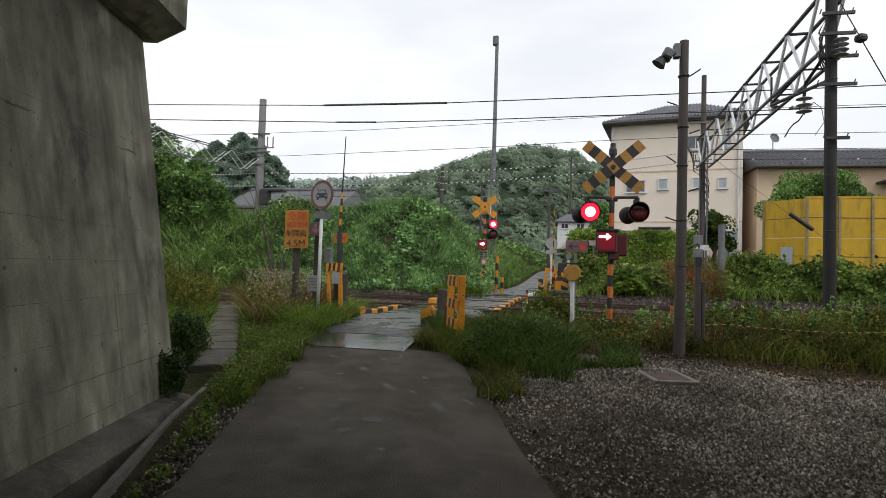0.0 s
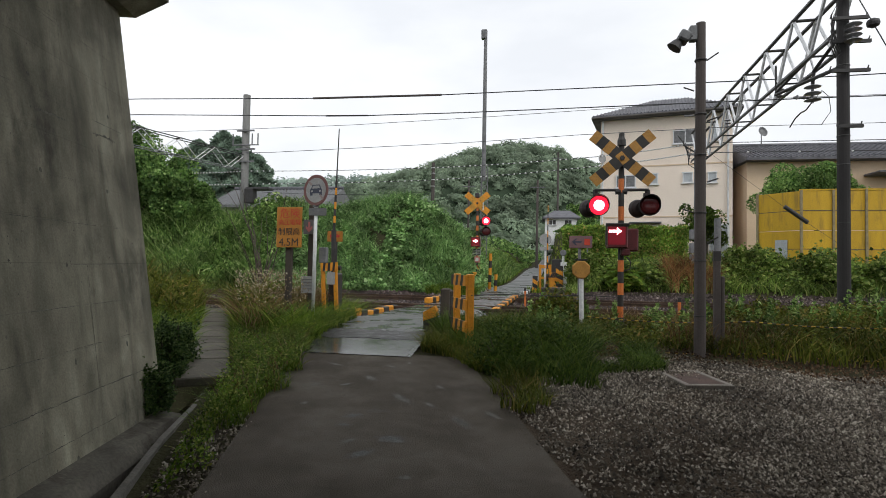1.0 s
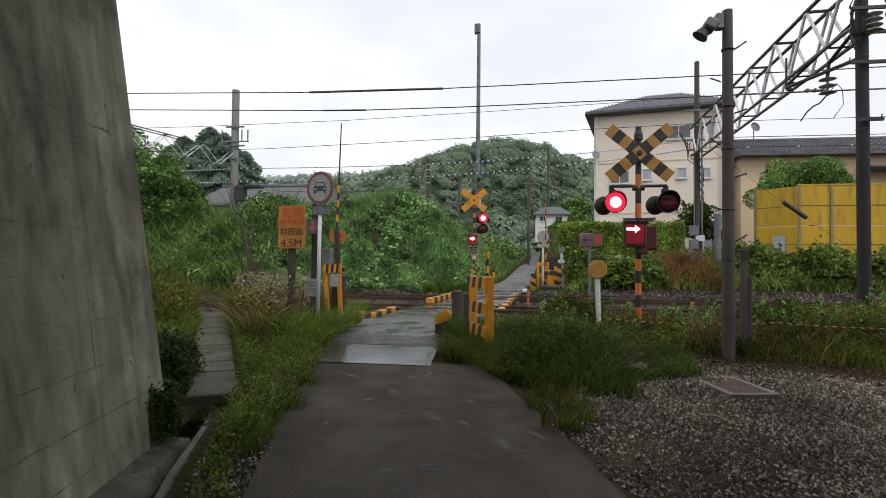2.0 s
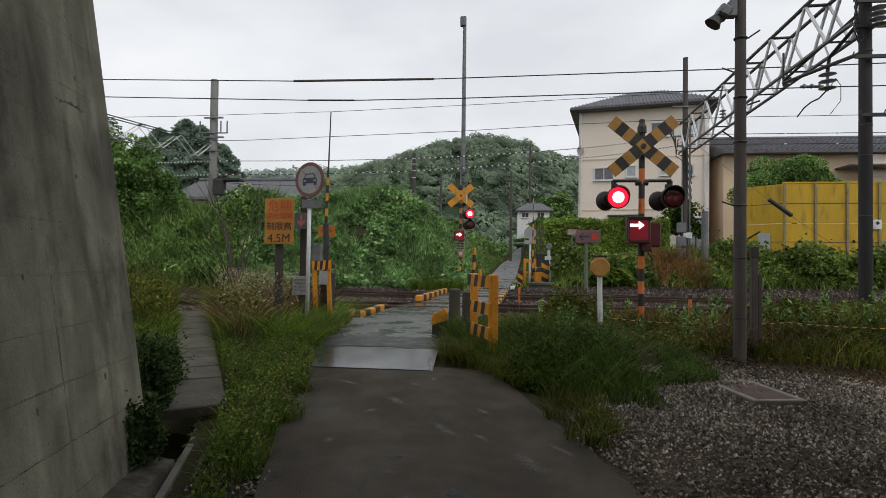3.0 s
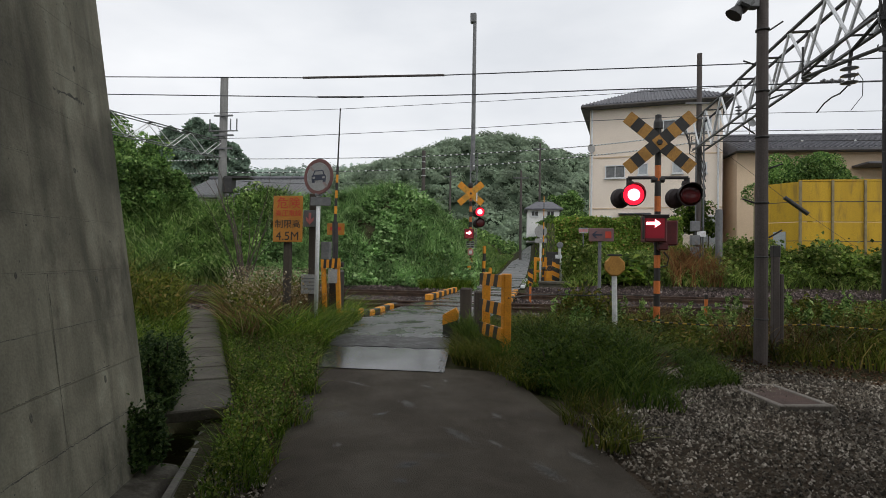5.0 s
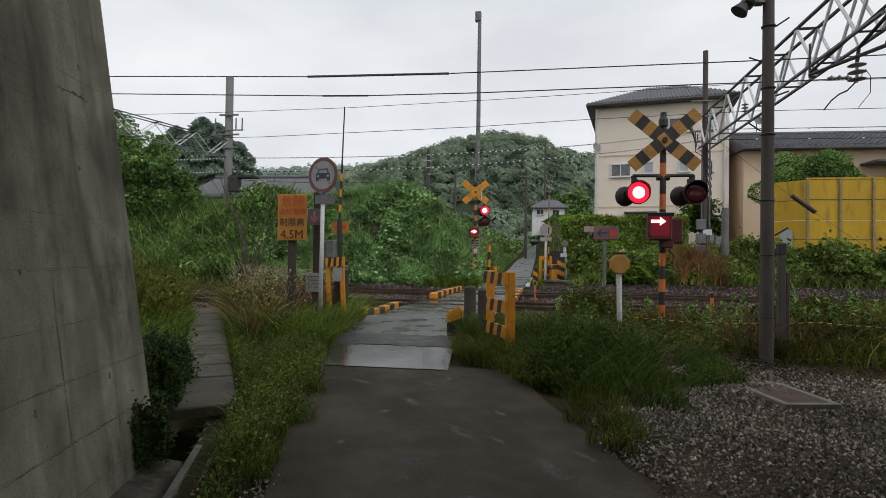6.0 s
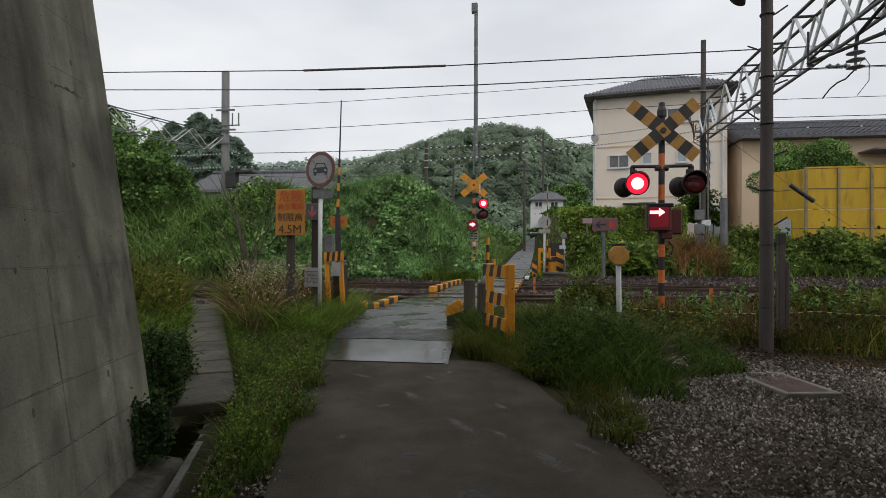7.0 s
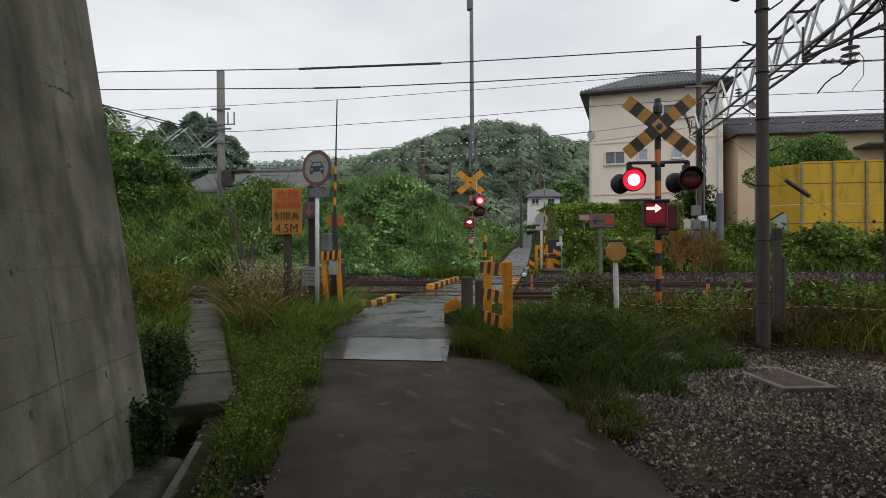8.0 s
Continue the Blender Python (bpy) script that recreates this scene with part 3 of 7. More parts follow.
gravel = tagged(sheet("gravel_yard", np.arange(-1.4, 14, 0.2), np.arange(-6, 9.4, 0.2), M_gravel, -0.012, lambda x, y: is_gravel(x + 0.35, y), 0.015), "grey crushed stone yard with bare muddy patches", "gravel", kind="structure")
M_stoneA = stonemat("pale_crushed_stone", (0.055, 0.046, 0.034), (0.235, 0.203, 0.16), (0.54, 0.49, 0.41))
M_stoneB = stonemat("ballast_stone", (0.028, 0.02, 0.019), (0.10, 0.074, 0.068), (0.24, 0.20, 0.185))
gx, gy = scatter(250000, -1, 9.0, 2.4, 9.1, is_gravel)
keep = RNG.uniform(size=len(gx)) < (0.42 + 0.58 * ss(-0.3, 0.3, lump(gx, gy, 0.55, 1.0) + 0.25 * (gx - 1.2))) * np.clip(1.35 - gy * 0.06, 0.2, 1)
tagged(stones("gravel_stones", on_ground(gx[keep], gy[keep], 0.0), 0.025 * (1 + 0.3 * ss(5, 8, gy[keep])), M_stoneA), "loose pale grey crushed stones on the yard", "gravel", kind="stuff")
gx, gy = scatter(11000, -3.6, -1.8, 2.0, 4.9, lambda x, y: (x > kerb_x(y) + 0.1) & (x < np.interp(y, (2.8, 4.3, 5.5), (-2.15, -2.6, -2.97)) + 0.1))
tagged(stones("verge_stones", on_ground(gx, gy, -0.008), 0.026 * RNG.uniform(0.5, 1.3, len(gx)), M_stoneA), "loose pale pebbles between the drain kerb and the lane", "gravel", kind="stuff")

# worn pale scuffs on the lane
M_scuff = mat("worn_pale_aggregate", (0.09, 0.085, 0.075), (0.17, 0.16, 0.145), 12, 0.85, 0.3, 120)


def flakes(name, spots, material, label):
    V, F = [], []
    for x, y, w, h, turn in spots:
        n = int(900 * w * h * 45)
        u, v = RNG.normal(size=n) * w * 0.42, RNG.normal(size=n) * h * 0.42
        c, s = math.cos(turn), math.sin(turn)
        px, py = x + u * c - v * s, y + u * s + v * c
        for k in range(n):
            r, a = RNG.uniform(0.0025, 0.008), RNG.uniform(0, 6.28)
            b = len(V)
            for j in range(5):
                q = r * RNG.uniform(0.6, 1.2)
                vx, vy = px[k] + q * math.cos(a + j * 1.2566), py[k] + q * math.sin(a + j * 1.2566)
                V.append((vx, vy, gz(vx, vy) + 0.0045))
            F.append(tuple(range(b, b + 5)))
    ob = from_arrays(name, V, F, material)
    return tagged(ob, label, "road wear", kind="stuff")


flakes("lane_scuffs", ((-2.14, 6.2, 0.14, 0.05, 2.2), (-1.63, 5.55, 0.20, 0.05, 2.3), (-2.05, 6.75, 0.10, 0.03, 2.5), (-2.75, 6.75, 0.14, 0.03, 2.6), (-1.0, 5.05, 0.17, 0.06, 2.2), (-0.75, 5.3, 0.12, 0.04, 2.2), (-1.35, 6.05, 0.08, 0.04, 2.2), (-1.75, 4.4, 0.07, 0.03, 1.0), (-2.45, 5.2, 0.05, 0.03, 1.2), (-1.35, 5.45, 0.1, 0.03, 2.3), (-1.2, 3.9, 0.06, 0.03, 0.3), (-1.9, 7.0, 0.07, 0.03, 2.0)), M_scuff, "pale worn scuffs on the asphalt lane")

flakes("lane_stains", ((-1.9, 4.95, 0.10, 0.05, 0.6), (-1.45, 4.52, 0.13, 0.08, 0.3), (-1.58, 4.2, 0.12, 0.06, 0.9), (-1.9, 4.72, 0.06, 0.03, 0.2), (-2.3, 5.9, 0.08, 0.03, 0.8)), M_coarse, "dark damp spots on the asphalt lane")

# tracks: ballast, sleepers, rails
TRACKS = (14.8, 19.0)
off_road = lambda x, y: np.abs(x - road_mid(y)) > 1.3
bed = tagged(sheet("ballast_bed", np.arange(-60, 60, 0.5), np.arange(12.4, 22.3, 0.25), M_ballast, 0.03, off_road), "dark brown track ballast bed", "ballast", kind="structure")
bx, by = scatter(70000, -16, 14, 12.3, 22.4, off_road)
tagged(stones("ballast_stones", on_ground(bx, by, 0.06), 0.085, M_stoneB), "dark brownish crushed ballast stones between the rails", "ballast", kind="stuff")


def rail(y):
    bm = bmesh.new()
    prof = [(-0.06, 0), (0.06, 0), (0.06, 0.012), (0.01, 0.03), (0.01, 0.1), (0.033, 0.112), (0.033, 0.15), (-0.033, 0.15), (-0.033, 0.112), (-0.01, 0.1), (-0.01, 0.03), (-0.06, 0.012)]
    prism(bm, prof, 160, Matrix(((0, 0, 1, -80), (1, 0, 0, y), (0, 1, 0, 0.30), (0, 0, 0, 1))))
    return tagged(link("rail", bm, M_rail), "rusty brown steel railway rail with worn head", "rail", "rails of the two tracks")


for ty in TRACKS:
    rail(ty - 0.56)
    rail(ty + 0.56)
sl = bmesh.new()
box(sl, (0.24, 2.0, 0.18), bev=0.02)
sl_me = bpy.data.meshes.new("sleeper")
sl.to_mesh(sl_me)
sl.free()
sl_me.materials.append(M_sleeper)
for ty in TRACKS:
    for i in range(48):
        sx = -17 + 0.68 * i
        if abs(sx - float(road_mid(ty))) > 1.5:
            s = new("sleeper", sl_me)
            s.matrix_basis = pose(sx, ty, 0.235, 0, 0, 0)
            tagged(s, "grey concrete sleeper bedded in the ballast", "sleeper", "sleepers of the tracks")

# ---------------------------------------------------------------- abutment wall, drain
WU, WH = Vector((0.2516, -0.9678, 0)), Vector((0.9678, 0.2516, 0))
WV = (Vector((0, 0, 1)) - 0.15 * WH).normalized()
WN = WV.cross(WU).normalized()
WM = Matrix(((WU.x, WV.x, -WN.x, -3.55), (WU.y, WV.y, -WN.y, 4.8), (WU.z, WV.z, -WN.z, 0.0), (0, 0, 0, 1)))
wall = thing("wall_abutment", (0, 0, 0), "stained grey shuttered concrete bridge abutment leaning back", "wall")
tagged(wall, kind="structure")
bm = bmesh.new()
prism(bm, [(0.035, -0.8), (11, -0.8), (11, 5.9), (-0.145, 5.9)], 2.6, WM)
part("core", bm, M_joint, wall)
PW, PH = 1.78, 0.29
pan_rng = random.Random(4)
for r in range(21):
    v0, v1 = -0.25 + r * PH, -0.25 + (r + 1) * PH
    cols = [-0.027 * ((v0 + v1) / 2 - 0.5)] + [0.92 + PW * k for k in range(7)]
    for u0, u1 in zip(cols, cols[1:]):
        bm = bmesh.new()
        g = 0.0003 + (0.0008 if 2 < r < 6 else 0)
        d = 0.007 + pan_rng.uniform(0, 0.001)
        s0, s1 = (-0.027 * (v0 - 0.5), -0.027 * (v1 - 0.5)) if u0 < 0.5 else (u0, u0)
        prism(bm, [(s0 + g, v0 + g), (u1 - g, v0 + g), (u1 - g, v1 - g), (s1 + g, v1 - g)], -d, WM)
        part("panel", bm, M_concrete, wall)
# Tie holes as flat dark discs: the shade inside them is their colour.
bm = bmesh.new()
for r in range(7):
    for k in range(9):
        u, v = 0.42 + k * 0.81 + pan_rng.uniform(-0.1, 0.1), 0.2 + r * 0.62 + pan_rng.uniform(-0.05, 0.05)
        lathe(bm, [(0.015, 0), (0.012, 0.001)], 9, WM @ at(u, v, -0.0096, 180) @ Matrix.Diagonal((pan_rng.uniform(0.6, 1.1), pan_rng.uniform(0.9, 1.6), 1, 1)))
tagged(part("tie_holes", bm, M_seam, wall), kind="stuff")


def seam(u0, u1, v0, v1, w, gap=0.0):
    """A ragged damp line left by the shuttering, in uneven lengths."""
    bm = bmesh.new()
    n = max(6, int(math.hypot(u1 - u0, v1 - v0) / 0.012))
    du, dv = (v0 - v1) / math.hypot(u1 - u0, v1 - v0), (u1 - u0) / math.hypot(u1 - u0, v1 - v0)
    last = None
    width = w
    for i in range(n + 1):
        f = i / n
        width = max(0.0004, 0.55 * width + 0.45 * 0.42 * w * pan_rng.uniform(0.0, 2.4))
        o = w * 0.12 * math.sin(i * 0.23 + u0 * 7) + pan_rng.uniform(-0.25, 0.25) * w
        u, v = u0 + (u1 - u0) * f, v0 + (v1 - v0) * f
        e = [bm.verts.new(WM @ Vector((u + du * (o + k * width), v + dv * (o + k * width), -0.0088))) for k in (-0.5, 0.5)]
        if last and (gap == 0 or math.sin(i * 0.11 + v0 * 9) + pan_rng.uniform(-0.5, 0.5) > gap):
            bm.faces.new((last[0], e[0], e[1], last[1]))
        last = e
    part("seam", bm, M_seam, wall)


for s in ((0.0, 7.0, 2.60, 2.60, 0.007, -0.3), (0.0, 7.0, 2.50, 2.47, 0.03, 0.25), (0.72, 6.0, 1.77, 1.77, 0.006), (0.0, 0.7, 1.77, 1.77, 0.003, 0.1), (0.35, 1.1, 1.48, 1.48, 0.004),
          (0.3, 5.0, 1.20, 1.19, 0.006, -0.3), (0.4, 3.0, 0.925, 0.90, 0.007, -0.4), (0.25, 8.0, 0.61, 0.61, 0.012), (0.0, 8.0, 0.36, 0.34, 0.009), (0.90, 0.93, 1.48, 0.62, 0.007),
          (2.70, 2.70, 1.77, 0.62, 0.005), (4.48, 4.48, 2.5, 0.62, 0.005), (0.9, 6.0, 2.08, 2.07, 0.003, 0.3), (0.1, 6.0, 2.37, 2.37, 0.003, 0.2), (0.0, 8.0, 3.2, 3.2, 0.006, -0.2), (0.2, 8.0, 4.1, 4.1, 0.004, 0.0)):
    seam(*s)
bm = bmesh.new()
for i in range(420):  # flat marks for pits in the concrete face, their shade painted dark
    u, v, r = pan_rng.uniform(0.05, 4), pan_rng.uniform(0.2, 3.4), pan_rng.uniform(0.002, 0.006) * pan_rng.choice((0.7, 1, 1, 1.6))
    bm.faces.new([bm.verts.new(WM @ Vector((u + r * pan_rng.uniform(0.6, 1.3) * math.cos(a * 1.0472), v + r * pan_rng.uniform(0.6, 1.5) * math.sin(a * 1.0472), -0.0092))) for a in range(6)])
tagged(part("pits", bm, M_seam, wall), kind="stuff")
bm = bmesh.new()
prism(bm, [(-2.0, 0), (0.10, 0.0), (0.385, 0.16), (0.385, 2.4), (-2.0, 2.4)], 11.2,
      Matrix(((WH.x, 0, WU.x, -4.09 - 0.2 * WU.x), (WH.y, 0, WU.y, 4.66 - 0.2 * WU.y), (0, 1, 0, 3.725), (0, 0, 0, 1))))
part("beam_seat", bm, M_concrete, wall)
bm = bmesh.new()
prism(bm, [(-0.05, 0.0), (0.19, -0.05), (0.25, -0.14), (0.27, -1.0), (-0.05, -1.0)], 11, Matrix(((WH.x, 0, WU.x, -3.60 + 0.05 * WU.x), (WH.y, 0, WU.y, 4.79 + 0.05 * WU.y), (0, 1, 0, 0.24), (0, 0, 0, 1))))
part("footing", bm, M_footing, wall)
# bridge deck overhead, behind the view
bm = bmesh.new()
box(bm, (24, 17.0, 0.9), at(7.4, -4.1, 5.5), bev=0.03)
tagged(link("ceiling_bridge_deck", bm, M_concrete), "grey concrete bridge deck overhead", "bridge deck", kind="structure")
bm = bmesh.new()
box(bm, (2.5, 17.0, 6), at(16, -4.1, 2.04), bev=0.03)
tagged(link("wall_far_abutment", bm, M_concrete), "grey concrete abutment beyond the yard", "wall", kind="structure")

drain = thing("drain", (0, 0, 0), "open concrete roadside drain with a worn kerb", "drain")
tagged(drain, kind="structure")
bm = bmesh.new()
ys = [-6, -2, 0, 1.5, 2.68, 3.4, 4.15, 4.6, 5.1, 5.5, 5.82]
for a, b in zip(ys, ys[1:]):
    xa, xb = float(kerb_x(a)), float(kerb_x(b))
    za, zb = [0.17 + 0.045 * min(0, y - 3) + 0.016 * max(0, y - 3) for y in (a, b)]
    vs = [bm.verts.new(p) for p in ((xa - 0.05, a, za), (xa, a, za), (xb, b, zb), (xb - 0.05, b, zb))]
    lo = [bm.verts.new((v.co.x, v.co.y, v.co.z - 0.75)) for v in vs]
    bm.faces.new(vs)
    bm.faces.new(lo[::-1])
    for i in range(4):
        bm.faces.new((vs[i], lo[i], lo[(i + 1) % 4], vs[(i + 1) % 4]))
part("kerb", bm, M_kerb, drain)
bm = bmesh.new()
ys += [6.4, 7.2]
for a, b in zip(ys, ys[1:]):
    vs = [bm.verts.new(p) for p in ((float(wall_x(a)) - 0.7, a, gz(-3, a) - 0.7), (float(kerb_x(a)), a, gz(-3, a) - 0.7), (float(kerb_x(b)), b, gz(-3, b) - 0.7), (float(wall_x(b)) - 0.7, b, gz(-3, b) - 0.7))]
    bm.faces.new(vs)
part("bed", bm, M_soil, drain)
# Added end plate in dark soil colour paints the shade under the slabs.
bm = bmesh.new()
box(bm, (1.5, 0.1, 0.9), at(-4.6, 7.05, -0.22))
part("dark_hole_end", bm, M_soil, drain)
cover = thing("drain_cover_path", (0, 0, 0), "row of mossy concrete drain cover slabs", "drain cover")
tagged(cover, kind="structure")
srng = random.Random(2)
for i in range(15):
    y = 5.72 + i * 0.45
    x = -3.80 - 0.60 * (y - 5.72)
    rise = math.degrees(math.atan2(max(0.30, gz(x - 0.13, y + 0.225) + 0.03) - max(0.30, gz(x + 0.13, y - 0.225) + 0.03), 0.525))
    bm = bmesh.new()
    box(bm, (0.50, 0.50, 0.09), at(x, y, max(0.30, gz(x, y) + 0.03) + srng.uniform(-0.004, 0.004), rise + srng.uniform(-0.5, 0.5), srng.uniform(-1, 1), 31), bev=0.012)
    part("slab", bm, M_slab, cover)

# striped crossing kerbs
YB = [M_yellow, M_black]


def striped_kerb(name, p0, p1, k, h=0.16, mats=YB, first=0, label="worn yellow and black striped concrete kerb block row"):
    t = thing(name, (0, 0, 0), label, "kerb", "crossing kerbs")
    p0, p1 = Vector(p0), Vector(p1)
    d = (p1 - p0)
    ang = math.degrees(math.atan2(d.y, d.x))
    for i in range(k):
        c = p0.lerp(p1, (i + 0.5) / k)
        bm = bmesh.new()
        box(bm, (d.length / k - 0.012, 0.17, h), at(c.x, c.y, gz(c.x, c.y) + h / 2 + 0.01, 0, 0, ang), bev=0.02)
        part("block", bm, mats[(i + first) % 2], t)
    return t


striped_kerb("striped_kerb", (-4.22, 10.7, 0), (-4.06, 14.6, 0), 10)
striped_kerb("striped_kerb", (-3.42, 15.7, 0), (-3.1, 19.6, 0), 11)
striped_kerb("striped_kerb", (-2.95, 22.6, 0), (-3.05, 30, 0), 16)
striped_kerb("striped_kerb", (-1.42, 14.6, 0), (-1.05, 20.4, 0), 12, 0.13)
striped_kerb("edge_kerb", (-0.80, 22.5, 0), (-0.42, 30.5, 0), 14, 0.12, [M_white, M_black], label="black and white striped lane edge kerb")

# ---------------------------------------------------------------- crossing signals


def hooded_lamp(parent, x, z, lit, y=-0.02, r=0.185):
    """Twin housing: the lamp that faces the lane, and its mate turned away behind it."""
    lamp = link("signal_lamp", lathe(bmesh.new(), [(r * 0.55, -0.14), (r * 0.85, -0.05), (r * 0.98, 0.0), (r, 0.03), (r, 0.09), (r * 0.93, 0.09), (r * 0.9, 0.05)], 28, at(x + 0.04, y, z, 90)), M_hood, parent)
    tagged(lamp, "lit red round warning lamp in a dark housing" if lit else "unlit round warning lamp in a dark housing")
    part("rear_lamp", lathe(bmesh.new(), [(r * 0.5, -0.1), (r * 0.8, -0.04), (r * 0.9, 0.06), (r * 0.8, 0.08)], 24, at(x - 0.115, y + 0.12, z - 0.035, 90, 0, 190)), M_hood, lamp)
    bm = bmesh.new()
    n = 20
    cx = x + 0.04
    for i in range(n):  # short visor over the upper half
        q = []
        for a in (math.radians(-15 + 210 * i / n), math.radians(-15 + 210 * (i + 1) / n)):
            for rr, yy in ((r, y - 0.085), (r * 0.99, y - 0.10 - 0.11 * max(0, math.sin(a)))):
                q.append((cx + math.cos(a) * rr, yy, z + math.sin(a) * rr))
        o = [bm.verts.new(p) for p in q]
        inn = [bm.verts.new((cx + (p[0] - cx) * 0.95, p[1], z + (p[2] - z) * 0.95)) for p in q]
        bm.faces.new((o[0], o[2], o[3], o[1]))
        bm.faces.new((inn[0], inn[1], inn[3], inn[2]))
        bm.faces.new((o[1], o[3], inn[3], inn[1]))
    bmesh.ops.remove_doubles(bm, verts=bm.verts, dist=1e-5)
    part("hood", bm, M_hood, lamp)
    part("lens", lathe(bmesh.new(), [(r * 0.94, 0.0), (r * 0.7, 0.02), (r * 0.3, 0.03)], 28, at(cx, y - (0.052 if lit else 0.088), z, 90)), M_lamp_on if lit else M_lamp_off, lamp, smooth=True)
    if lit:
        part("lamp_core", lathe(bmesh.new(), [(r * 0.52, 0.0), (r * 0.2, 0.006)], 24, at(cx, y - 0.083, z, 90)), M_core_on, lamp)
    part("bracket", rod(rod(bmesh.new(), (x, y + 0.03, z + r * 0.8), (x, y + 0.03, z + r + 0.12), 0.03), (x - 0.05, y + 0.03, z + r), (x + 0.05, y + 0.03, z + r), 0.05), M_hood, lamp)
    return lamp


def crossbuck(parent, z, length, width, bands=9, y=-0.07, faded=False):
    for s, first in ((1, 0), (-1, 1)):
        bm = bmesh.new()
        band(bm, length, width, 0.022, length / bands, at(0, y - 0.012 * (s > 0), z, 90, -40 * s, 0), 0.0, 0)
        part("crossbuck_board", bm, [M_yellow, M_fadedband] if faded else [M_dullyellow, M_black], parent, "yellow and black banded crossbuck board")
    part("boss", lathe(bmesh.new(), [(0.05, 0), (0.045, 0.02)], 6, at(0, y - 0.036, z, 90)), M_darkmetal, parent)


NX, NY = 1.10, 10.65
nz = gz(NX, NY)
sig = thing("crossing_signal", (NX, NY, nz), "red and black banded level crossing signal with crossbuck and flashing lamps", "crossing signal", "level crossing signals")
bm = striped(bmesh.new(), (0, 0, 0.0), (0, 0, 1.45), 0.052, 0.22, first=1)
part("pole_lower", bm, [M_orangepost, M_black], sig, "orange and black banded pole")
bm = striped(bmesh.new(), (0, 0, 1.45), (0, 0, 2.95), 0.050, 0.24)
rod(bm, (0, 0, 2.95), (0, 0, 3.46), 0.05, mi=1)
part("pole_upper", bm, [M_orangepost, M_black], sig)
part("pole_cap", lathe(bmesh.new(), [(0.075, 3.30), (0.075, 3.40), (0.05, 3.46), (0.05, 3.52), (0.03, 3.53)], 12), M_darkmetal, sig)
part("base", lathe(bmesh.new(), [(0.13, 0), (0.13, 0.05), (0.075, 0.16), (0.06, 0.22)], 12), M_darkmetal, sig)
crossbuck(sig, 3.06, 1.33, 0.21)
bm = rod(bmesh.new(), (-0.47, 0, 2.50), (0.47, 0, 2.50), 0.026)
rod(bm, (-0.1, 0, 2.47), (0.1, 0, 2.47), 0.05)
for s in (-1, 1):
    rod(bm, (s * 0.47, 0, 2.50), (s * 0.47, 0, 2.40), 0.026)
part("cross_arm", bm, M_darkmetal, sig)
hooded_lamp(sig, -0.435, 2.215, True)
hooded_lamp(sig, 0.435, 2.215, False)
hb = link("direction_box", box(bmesh.new(), (0.34, 0.30, 0.42), at(-0.09, -0.13, 1.66), bev=0.015), M_arrow_box, sig)
tagged(hb, "dark red direction indicator box with lit arrow")
bm = bmesh.new()
box(bm, (0.40, 0.02, 0.06), at(-0.10, -0.29, 1.85, 20), bev=0.004)
box(bm, (0.02, 0.08, 0.36), at(-0.29, -0.30, 1.67), bev=0.004)
part("visor", bm, M_darkmetal, hb)
bm = bmesh.new()
box(bm, (0.30, 0.34, 0.40), at(0.13, 0.03, 1.60), bev=0.02)
box(bm, (0.16, 0.2, 0.12), at(0.06, -0.05, 1.38), bev=0.02)
part("rear_box", bm, M_arrow_box, hb)
part("lit_panel", box(bmesh.new(), (0.29, 0.006, 0.33), at(-0.11, -0.2835, 1.67)), M_panel_on, hb, "red glowing display panel")
bm = bmesh.new()
prism(bm, [(-0.115, -0.022), (0.02, -0.022), (0.02, -0.065), (0.105, 0.0), (0.02, 0.065), (0.02, 0.022), (-0.115, 0.022)], 0.006, at(-0.13, -0.288, 1.74, 90))
part("arrow", bm, M_arrow_on, hb, "lit red-white arrow")
bm = tube(bmesh.new(), [(0.1, -0.02, 1.3), (0.17, -0.03, 1.2), (0.15, -0.02, 1.08), (0.05, -0.03, 1.05)], 0.012)
part("cable", bm, M_darkmetal, sig)

FX, FY = -2.98, 24.6
fz = 0.45
fs = thing("crossing_signal", (FX, FY, fz), "yellow and black banded crossing signal beyond the tracks with lit lamps", "crossing signal", "level crossing signals")
bm = striped(bmesh.new(), (0, 0, 0), (0, 0, 4.2), 0.06, 0.22)
part("pole", bm, [M_orangepost, M_black], fs)
crossbuck(fs, 3.86, 1.30, 0.27, 5, faded=True)
part("plate", box(bmesh.new(), (0.02, 0.2, 0.36), at(0.2, -0.05, 3.72, 0, 0, 50), bev=0.004), M_white, fs)
part("cap", box(bmesh.new(), (0.2, 0.2, 0.22), at(-0.02, 0, 4.22), bev=0.04), M_darkmetal, fs)
bm = rod(bmesh.new(), (0, 0, 2.95), (0.37, 0, 2.95), 0.03)
rod(bm, (0.37, 0, 2.6), (0.37, 0, 3.3), 0.03)
part("cross_arm", bm, M_darkmetal, fs)
hooded_lamp(fs, 0.36, 3.08, True, -0.04, 0.2)
hooded_lamp(fs, 0.38, 2.62, False, -0.04, 0.2)
fb = link("direction_box", box(bmesh.new(), (0.42, 0.3, 0.44), at(-0.04, -0.16, 2.14), bev=0.02), M_arrow_box, fs)
part("lit_panel", box(bmesh.new(), (0.34, 0.006, 0.36), at(-0.04, -0.314, 2.14)), M_panel_on, fb, "red glowing display panel")
bm = bmesh.new()
prism(bm, [(-0.11, -0.03), (0.0, -0.03), (0.0, -0.085), (0.12, 0.0), (0.0, 0.085), (0.0, 0.03), (-0.11, 0.03)], 0.008, at(-0.04, -0.318, 2.18, 90))
